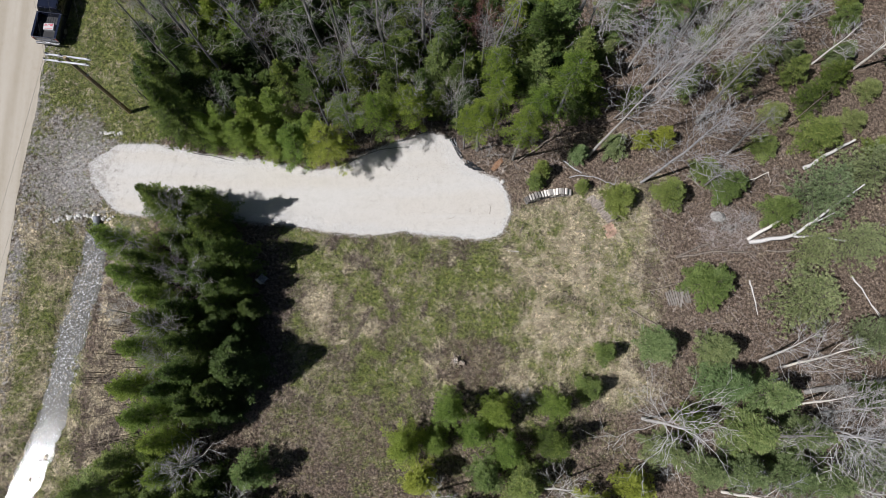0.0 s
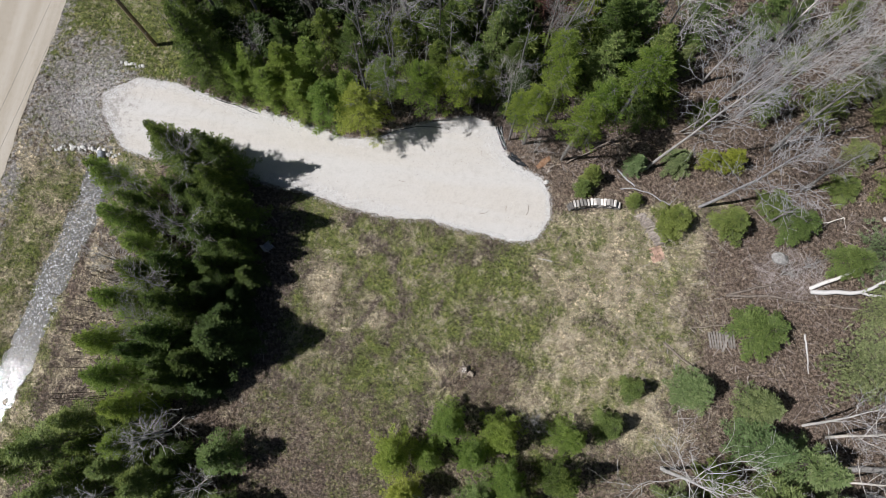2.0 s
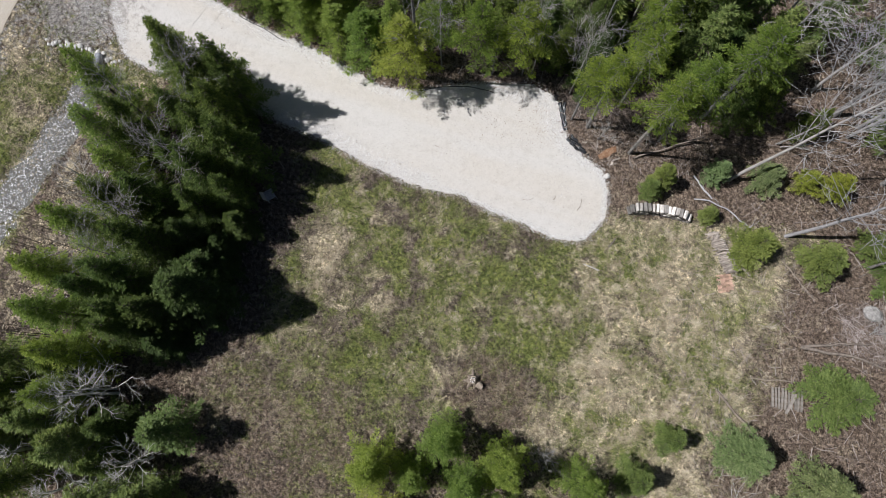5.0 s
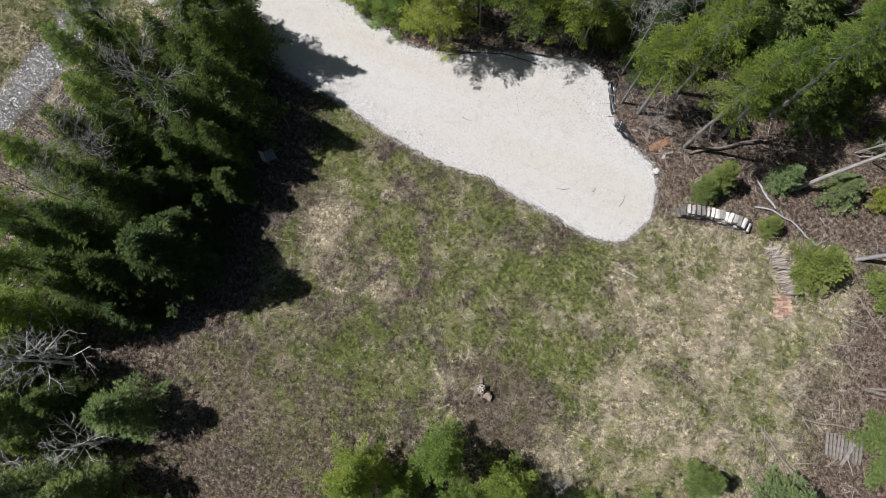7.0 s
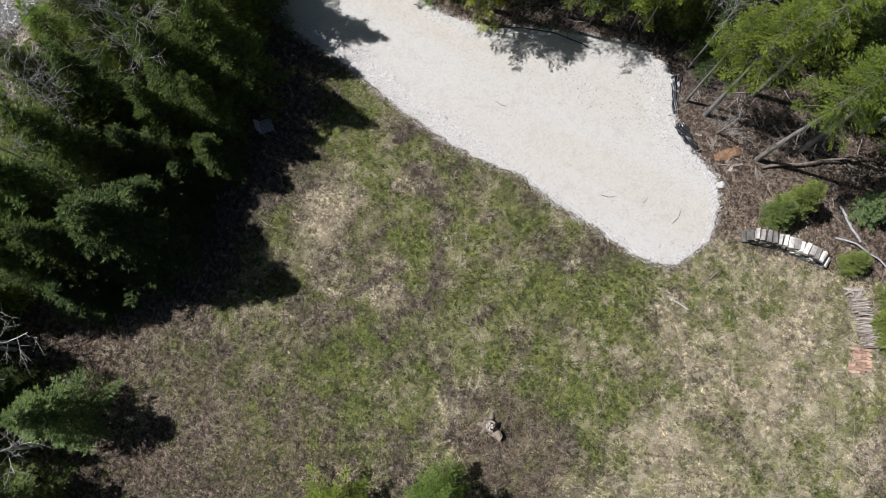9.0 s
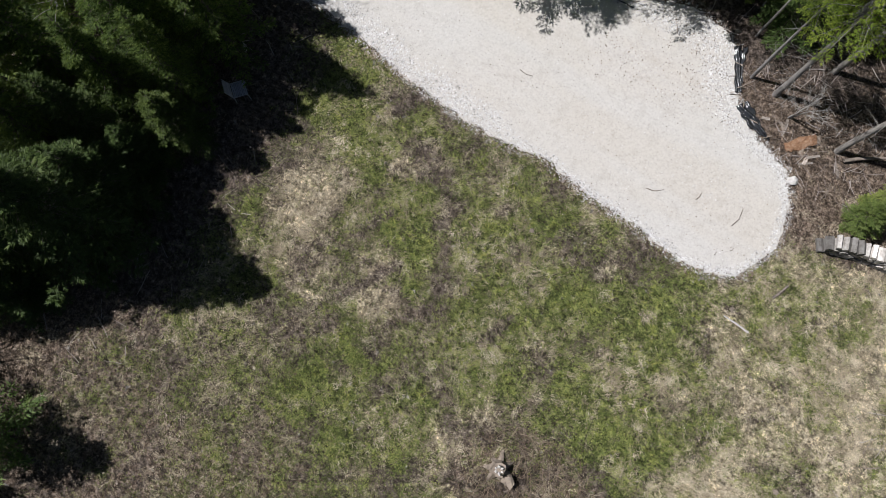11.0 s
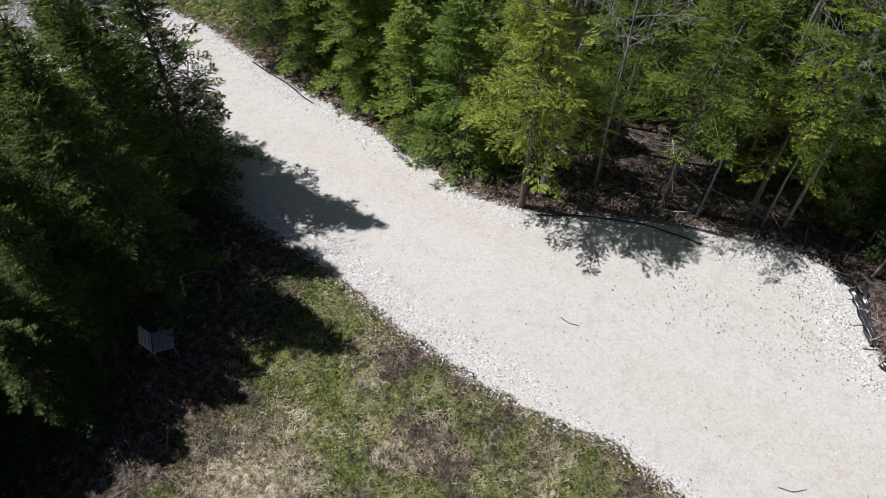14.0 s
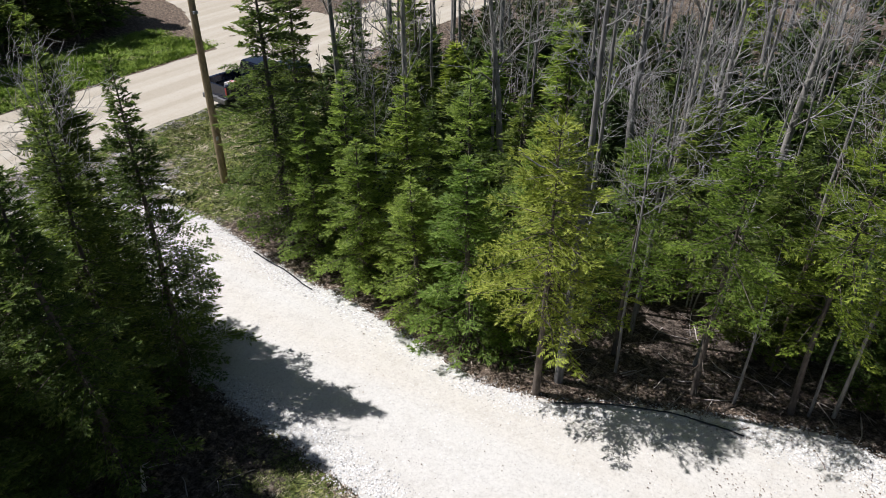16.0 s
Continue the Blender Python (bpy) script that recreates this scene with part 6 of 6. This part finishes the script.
silt_cloth([(0.74, 17.76), (0.95, 17.1), (1.43, 16.2)], 0.5, 1)
silt_cloth([(1.72, 15.9), (2.35, 15.5), (3.12, 15.2)], 0.52, 2, True)
g = random.Random(14)
for k in range(9):
    bm = bmesh.new()
    box(bm, g.uniform(0.25, 0.6), g.uniform(0.06, 0.16), 0.02, None, 0.004)
    me = bpy.data.meshes.new("bark_slab")
    bm.to_mesh(me)
    bm.free()
    me.materials.append(M_SPLIT if k % 2 else M_LOG)
    x, y = g.uniform(2.6, 5.6), g.uniform(15.0, 16.2)
    ob = new("bark_slab", me)
    ob.matrix_world = pose(x, y, float(ground_z(np.array(x), np.array(y))) + 0.02, g.uniform(-5, 5), g.uniform(-5, 5), g.uniform(0, 180))
    tagged(ob, "loose weathered bark slab on the litter", "bark", "bark slabs")

def silt_tube(line, r, seed):
    gg = np.random.default_rng(seed)
    line = np.asarray(line, float)
    n = len(line) * 6
    t = np.linspace(0, len(line) - 1, n)
    p = np.stack([np.interp(t, np.arange(len(line)), line[:, 0]), np.interp(t, np.arange(len(line)), line[:, 1]), np.full(n, 0.05 + r * 0.8)], -1)
    p[:, :2] += np.cumsum(gg.normal(0, 0.012, (n, 2)), 0)
    tb = Tubes()
    tb.add(p, r * gg.uniform(0.85, 1.12, n), 8)
    return tagged(new("silt_tube", tb.mesh("silt_tube", M_PLASTIC)), "thin black tube lying along the gravel edge", "silt tube", "silt tubes")


# this tube stands in for a thin dark line taken as a trunk's shadow
silt_tube([(-7.5, 15.65), (-6.1, 16.4), (-4.9, 16.85), (-4.1, 16.95), (-3.2, 17.05)], 0.022, 3)
silt_tube([(-19.0, 16.62), (-17.2, 16.28), (-15.8, 16.0)], 0.022, 4)

bm = bmesh.new()
bmesh.ops.create_grid(bm, x_segments=12, y_segments=5, size=0.5)
gg = np.random.default_rng(44)
for v in bm.verts:
    edge_y = abs(v.co.y) > 0.45
    v.co = Vector((v.co.x * 1.15 + gg.normal(0, 0.02), v.co.y * 0.44 * (1.0 - 0.5 * abs(v.co.x)) + (gg.normal(0, 0.03) if edge_y else 0), 0.06 - 0.16 * v.co.y ** 2 + gg.normal(0, 0.008)))
bmesh.ops.solidify(bm, geom=bm.faces[:], thickness=0.05)
slab_me = bpy.data.meshes.new("rotten_slab")
bm.to_mesh(slab_me)
bm.free()
slab_me.materials.append(mottled("rotten_orange_wood", [(0.25, (0.08, 0.045, 0.028)), (0.5, (0.19, 0.105, 0.06)), (0.8, (0.3, 0.22, 0.16))], 9.0, bump_by=0.9))
slab = new("rotten_slab", slab_me)
slab.matrix_world = pose(4.08, 15.68, float(ground_z(np.array(4.08), np.array(15.68))) + 0.03, 0, 0, 46)
tagged(slab, "rotten orange wood slab lying on the litter", "bark")

# ---- stump with dead brush ----
gg = np.random.default_rng(3)
bm = bmesh.new()
rod(bm, (0, 0, -0.1), (0, 0, 0.34), 0.24, 0.17, 12)
rod(bm, (0.3, -0.1, -0.05), (0.36, -0.12, 0.26), 0.17, 0.13, 10)
for k in range(7):
    a = k * 0.9
    rod(bm, (0.12 * math.cos(a), 0.12 * math.sin(a), 0.12), ((0.3 + 0.07 * (k % 3)) * math.cos(a), (0.3 + 0.07 * (k % 3)) * math.sin(a), -0.05), 0.09, 0.04, 6)
for v in bm.verts:
    v.co += Vector(gg.normal(0, 0.018, 3))
stump = new("tree_stump", None)
stump.matrix_world = pose(0.9, 1.1, float(ground_z(np.array(0.9), np.array(1.1)))) @ Matrix.Scale(1.3, 4)
part("stump_wood", bm, M_LOG, stump)
bm = bmesh.new()
for k in range(6):
    a = k * 1.05
    rod(bm, (0.07 * math.cos(a), 0.07 * math.sin(a), 0.3), (0.1 * math.cos(a), 0.1 * math.sin(a), 0.38 + 0.07 * (k % 3)), 0.055, 0.012, 5)
part("split_top", bm, M_BIRCH, stump, "pale splintered top")
tagged(stump, "weathered grey tree stump ringed by dead brush", "stump")


def loose_sticks(name, label, centre, rx, ry, count, size, mat, seed, group=""):
    gg = np.random.default_rng(seed)
    tb = Tubes()
    for k in range(count):
        a, rr = gg.random() * 6.28, math.sqrt(gg.random())
        x, y = centre[0] + rx * rr * math.cos(a), centre[1] + ry * rr * math.sin(a)
        z = float(ground_z(np.array(x), np.array(y))) + 0.015
        d, L = gg.random() * 6.28, size * gg.uniform(0.4, 1.3)
        s = np.linspace(-0.5, 0.5, 4)[:, None] * L
        p = np.array([x, y, z + 0.02]) + s * np.array([math.cos(d), math.sin(d), gg.normal(0, 0.06)]) + gg.normal(0, 0.02 * L, (4, 3))
        p[:, 2] = np.maximum(p[:, 2], z)
        tb.add(p, np.linspace(1, 0.5, 4) * gg.uniform(0.006, 0.016) * (0.6 + size), 3)
    return tagged(new(name, tb.mesh(name, mat)), label, "dead wood", group, "stuff")


loose_sticks("dead_brush", "flattened dry brush round the stump", (2.0, 0.8), 2.5, 1.9, 900, 0.38, M_BRUSH, 1)
loose_sticks("fallen_sticks", "dry sticks strewn over the east forest edge", (19.5, 9.0), 9.5, 11, 1500, 0.9, M_STICK, 2)
loose_sticks("fallen_sticks", "dry sticks strewn in the northern wood", (-4, 22), 20, 5.5, 1100, 0.9, M_STICK, 3)
loose_sticks("fallen_sticks", "dry sticks on the litter beside the pad", (5.5, 16.5), 4.5, 2.2, 420, 0.6, M_STICK, 4)
loose_sticks("fallen_sticks", "dry sticks on the shaded west litter", (-16.5, 2), 6.5, 10, 380, 0.7, M_STICK, 5)
loose_sticks("fallen_sticks", "grey brush heap near the fallen birch", (21.2, 10.7), 2.4, 1.6, 420, 1.3, M_STICK, 6)
for k, (x, y, L, a) in enumerate(((-5.4, 12.9, 0.5, -12), (0.4, 11.5, 0.6, 14), (2.0, 12.05, 0.32, 65), (3.45, 11.9, 0.7, 72), (3.42, 10.7, 0.14, 70), (3.8, 11.1, 0.16, 50))):
    fallen("twig", "thin broken twig on the white gravel", [(x, y, 0.045), (x + 0.5 * L * math.cos(radians(a)), y + 0.5 * L * math.sin(radians(a)), 0.05), (x + L * math.cos(radians(a + 14)), y + L * math.sin(radians(a + 14)), 0.045)], 0.012, 0.006, M_BROWN, (), 40 + k, category="twig")

# ---- chair in the shade ----
def lawn_chair(x, y, turn):
    ch = new("lawn_chair", None)
    ch.matrix_world = Matrix.Translation((x, y, float(ground_z(np.array(x), np.array(y))))) @ Matrix.Rotation(turn, 4, 'Z')
    for sx2 in (-0.25, 0.25):
        for sy2 in (-0.22, 0.24):
            bm = bmesh.new()
            rod(bm, (sx2 * 1.1, sy2 * 1.1, 0), (sx2, sy2, 0.42), 0.014)
            part("leg", bm, M_ARM, ch)
    for x0, x1 in ((-0.27, -0.24), (0.27, 0.24)):
        bm = bmesh.new()
        rod(bm, (x0, -0.24, 0.42), (x0, 0.27, 0.42), 0.013)
        part("seat_rail", bm, M_ARM, ch)
        bm = bmesh.new()
        rod(bm, (x0, 0.26, 0.42), (x1, 0.40, 0.95), 0.013)
        part("back_rail", bm, M_ARM, ch)
    for k in range(9):
        bm = bmesh.new()
        box(bm, 0.52, 0.045, 0.012, pose(0, -0.22 + k * 0.055, 0.42 - 0.02 * math.sin(k * 0.4)), 0.004)
        part("seat_strap", bm, M_CHAIR, ch)
        bm = bmesh.new()
        box(bm, 0.52 - 0.02 * max(0, k - 5) ** 1.5, 0.012, 0.045, pose(0, 0.27 + k * 0.016, 0.47 + k * 0.055, -16), 0.004)
        part("back_strap", bm, M_CHAIR, ch)
    return tagged(ch, "grey strapped lawn chair in deep shade under spruces", "chair")


lawn_chair(-13.08, 7.0, radians(140))

# ---- loose ground cover ----
def scatter(n, x0, x1, y0, y1, keep, seed):
    gg = np.random.default_rng(seed)
    x, y = gg.uniform(x0, x1, n), gg.uniform(y0, y1, n)
    ok = gg.random(n) < keep(x, y)
    return x[ok], y[ok], gg


def off_pad(x, y):
    e = road_edge(y, ROAD_E)
    return (~inside(x, y, PAD)) & ((x > e + 0.3) | (x < road_edge(y, ROAD_W) - 0.2)) & (to_line(x, y, DITCH) > 0.9)


def blades(name, label, channel, n, length, width, mat, seed, area, gain=1.0, lie=0.5, per=4, wet=None):
    x, y, gg = scatter(n, *area, lambda a, b: np.clip(cover(a, b)[..., channel] * gain, 0, 1) * np.clip(0.5 + 1.1 * patches(a, b, 0.7, seed + 60), 0.06, 1) * (wet if wet is not None else off_pad)(a, b), seed)
    x, y = np.repeat(x, per), np.repeat(y, per)
    k = len(x)
    p = np.stack([x + gg.normal(0, 0.06, k), y + gg.normal(0, 0.06, k), np.maximum(ground_z(x, y), -0.28) - 0.005], -1)
    comb = wavy(x, y, 0.8, 5.0) * 2.5
    d = unit(np.stack([np.cos(comb + gg.normal(0, 1.1, k)), np.sin(comb + gg.normal(0, 1.1, k)), gg.uniform(0.1, 1.4, k) * (1 - lie) + 0.12], -1))
    s = unit(np.cross(d, gg.normal(0, 1, (k, 3)) + [0, 0, 1.5]))
    v = slivers(p, d, s, length * gg.uniform(0.5, 1.4, k), (width * gg.uniform(0.6, 1.4, k))[:, None])
    me = mesh_np(name, v, np.arange(len(v)).reshape(-1, 3), mat)
    me.attributes.new("tone", 'FLOAT', 'POINT').data.foreach_set("value", np.repeat(np.clip(0.45 * gg.random(k // per) + 1.3 * (lattice(x[::per], y[::per], 0.24, seed + 5) - 0.5) + 0.28, 0, 1), 3 * per).astype(np.float32))
    tagged(new(name, me), label, "grass", kind="stuff")


FIELD = (-13, 18, -6, 15)
blades("green_grass", "short green spring grass in the clearing", 0, 120000, 0.065, 0.012, M_GRASS, 1, FIELD, 1.5, 0.25, 9)
blades("dry_grass", "matted straw-coloured dead grass in the clearing", 1, 100000, 0.17, 0.0045, M_STRAW, 2, FIELD, 1.2, 0.8, 11)
blades("verge_grass", "short green grass on the road verge", 0, 48000, 0.16, 0.016, M_GRASS, 3, (-31, -20, -10, 32), 1.5, 0.3)
blades("verge_straw", "dry grass on the road verge", 1, 20000, 0.24, 0.013, M_STRAW, 4, (-31, -20, -10, 32), 1.2, 0.8)
blades("ditch_sedge", "dry sedge and grass standing in the ditch water", 3, 9000, 0.2, 0.012, M_STRAW, 6, (-30, -24, -8, 11), 1.5, 0.5, 4, lambda a, b: (to_line(a, b, DITCH) < 1.3) * (0.25 + 0.75 * smooth(b, -3, 5)))

blades("lawn_grass", "bright green lawn grass across the road", 0, 30000, 0.2, 0.03, M_LAWN, 5, (-46, -38.8, 7, 34), 1.0, 0.2)


def flakes(name, label, n, size, mat, seed, area, keep):
    x, y, gg = scatter(n, *area, keep, seed)
    k = len(x)
    a = gg.random(k) * 6.28
    d = unit(np.stack([np.cos(a), np.sin(a), gg.normal(0, 0.3, k)], -1))
    s = unit(np.cross(d, np.stack([gg.normal(0, 0.35, k), gg.normal(0, 0.35, k), np.ones(k)], -1)))
    v = kites(np.stack([x, y, np.where(inside(x, y, PAD), 0.03, ground_z(x, y)) + gg.uniform(0.012, 0.035, k)], -1), d, s, size * gg.uniform(0.6, 1.5, k), size * 0.36 * gg.uniform(0.6, 1.3, k))
    tagged(new(name, mesh_np(name, v, np.arange(len(v)).reshape(-1, 4), mat)), label, "leaf litter", kind="stuff")


flakes("leaf_litter", "brown dead leaves on the forest floor", 110000, 0.085, M_LEAF, 5, (-25, 34, -14, 30), lambda a, b: np.clip(cover(a, b)[..., 2], 0, 1) * off_pad(a, b) * np.clip(0.6 + 0.8 * wavy(a, b, 2.1, 2.0), 0.15, 1))


def stones(name, label, n, size, mat, seed, area, keep, z):
    x, y, gg = scatter(n, *area, keep, seed)
    k = len(x)
    base = np.array([(1, 0, 0), (0, 1, 0), (-1, 0, 0), (0, -1, 0), (0, 0, 0.75)], float)
    s = size * np.exp(gg.normal(0, 0.28, k))
    a = gg.random(k) * 6.28
    v = base[None] * s[:, None, None] * gg.uniform(0.65, 1.3, (k, 5, 1)) + gg.normal(0, 0.12, (k, 5, 3)) * s[:, None, None]
    c, sn = np.cos(a)[:, None], np.sin(a)[:, None]
    v = np.stack([v[..., 0] * c - v[..., 1] * sn, v[..., 0] * sn + v[..., 1] * c, v[..., 2]], -1)
    v += np.stack([x, y, np.where(inside(x, y, PAD), z, np.maximum(ground_z(x, y) + 0.004, -0.265)) + s * 0.05], -1)[:, None]
    f = np.array([(0, 1, 4), (1, 2, 4), (2, 3, 4), (3, 0, 4)])
    tagged(new(name, mesh_np(name, v.reshape(-1, 3), (f[None] + 5 * np.arange(k)[:, None, None]).reshape(-1, 3), mat)), label, "gravel", kind="stuff")


PAD_BOX = (-28, 6.5, 9, 19.5)
RING = PAD + PAD[:1]
def edge_band(a, b):
    """Share of coarse chips: dense along the driveway's edges, widest on the south side and in the north-east corner."""
    d = to_line(a, b, RING)
    wide = 0.3 + 0.65 * (b < 12.5) * (1 - smooth(a, -5.5, -3.5)) * smooth(a, -17, -13) + 0.9 * smooth(a, -6, -1) * smooth(b, 14.0, 15.5) + 0.35 * (b > 13) * (a < -6)
    inner = 1 - smooth(d / wide, 0.35, 1.25)
    outer = np.maximum(0.8 * (1 - smooth(d, 0.0, 0.28)), 0.35 * (1 - smooth(np.hypot((a + 26.4) / 2.6, (b - 15) / 3.2), 0.6, 1.1)))
    return np.where(inside(a, b, PAD), inner, outer) * np.clip(0.7 + 0.7 * patches(a, b, 1.3, 77), 0.2, 1)


stones("edge_gravel", "coarse white limestone chips along the driveway edges", 420000, 0.021, M_STONE, 6, (-30, 6.5, 9, 19.5), edge_band, 0.03)
stones("pad_gravel", "loose limestone chips over the driveway", 50000, 0.013, M_STONE, 7, PAD_BOX, lambda a, b: inside(a, b, PAD) * np.clip(0.35 + 0.7 * wavy(a, b, 1.1, 4.0), 0.05, 1), 0.03)
flakes("edge_leaves", "brown dead leaves along the edge of the gravel", 150000, 0.06, M_LEAF, 12, PAD_BOX, lambda a, b: np.where(inside(a, b, PAD), 0.25 * (1 - smooth(to_line(a, b, RING), 0.0, 0.12)), 1 - smooth(to_line(a, b, RING), 0.05, 0.5)) * np.clip(0.6 + 0.7 * patches(a, b, 0.9, 81), 0.1, 1))
flakes("gravel_debris", "dark leaf bits and clods on the gravel", 34000, 0.04, M_LEAF, 8, PAD_BOX, lambda a, b: inside(a, b, PAD) * np.maximum((to_line(a, b, RING) < 3) * np.clip(0.01 + 0.2 * patches(a, b, 0.9, 83), 0, 1), 1.2 * smooth(a, -6, -2) * smooth(b, 13.6, 15.6) * np.clip(0.25 + 1.0 * patches(a, b, 0.6, 85), 0, 1)))
stones("ditch_pebbles", "wet grey pebbles, the palest standing for glints, in the roadside ditch", 32000, 0.034, M_PEBBLE, 9, (-30, -24, -8, 11), lambda a, b: (0.3 + 0.6 * smooth(b, -4, 2)) * (1 - smooth(to_line(a, b, DITCH), 0.4, 1.3)), 0.0)
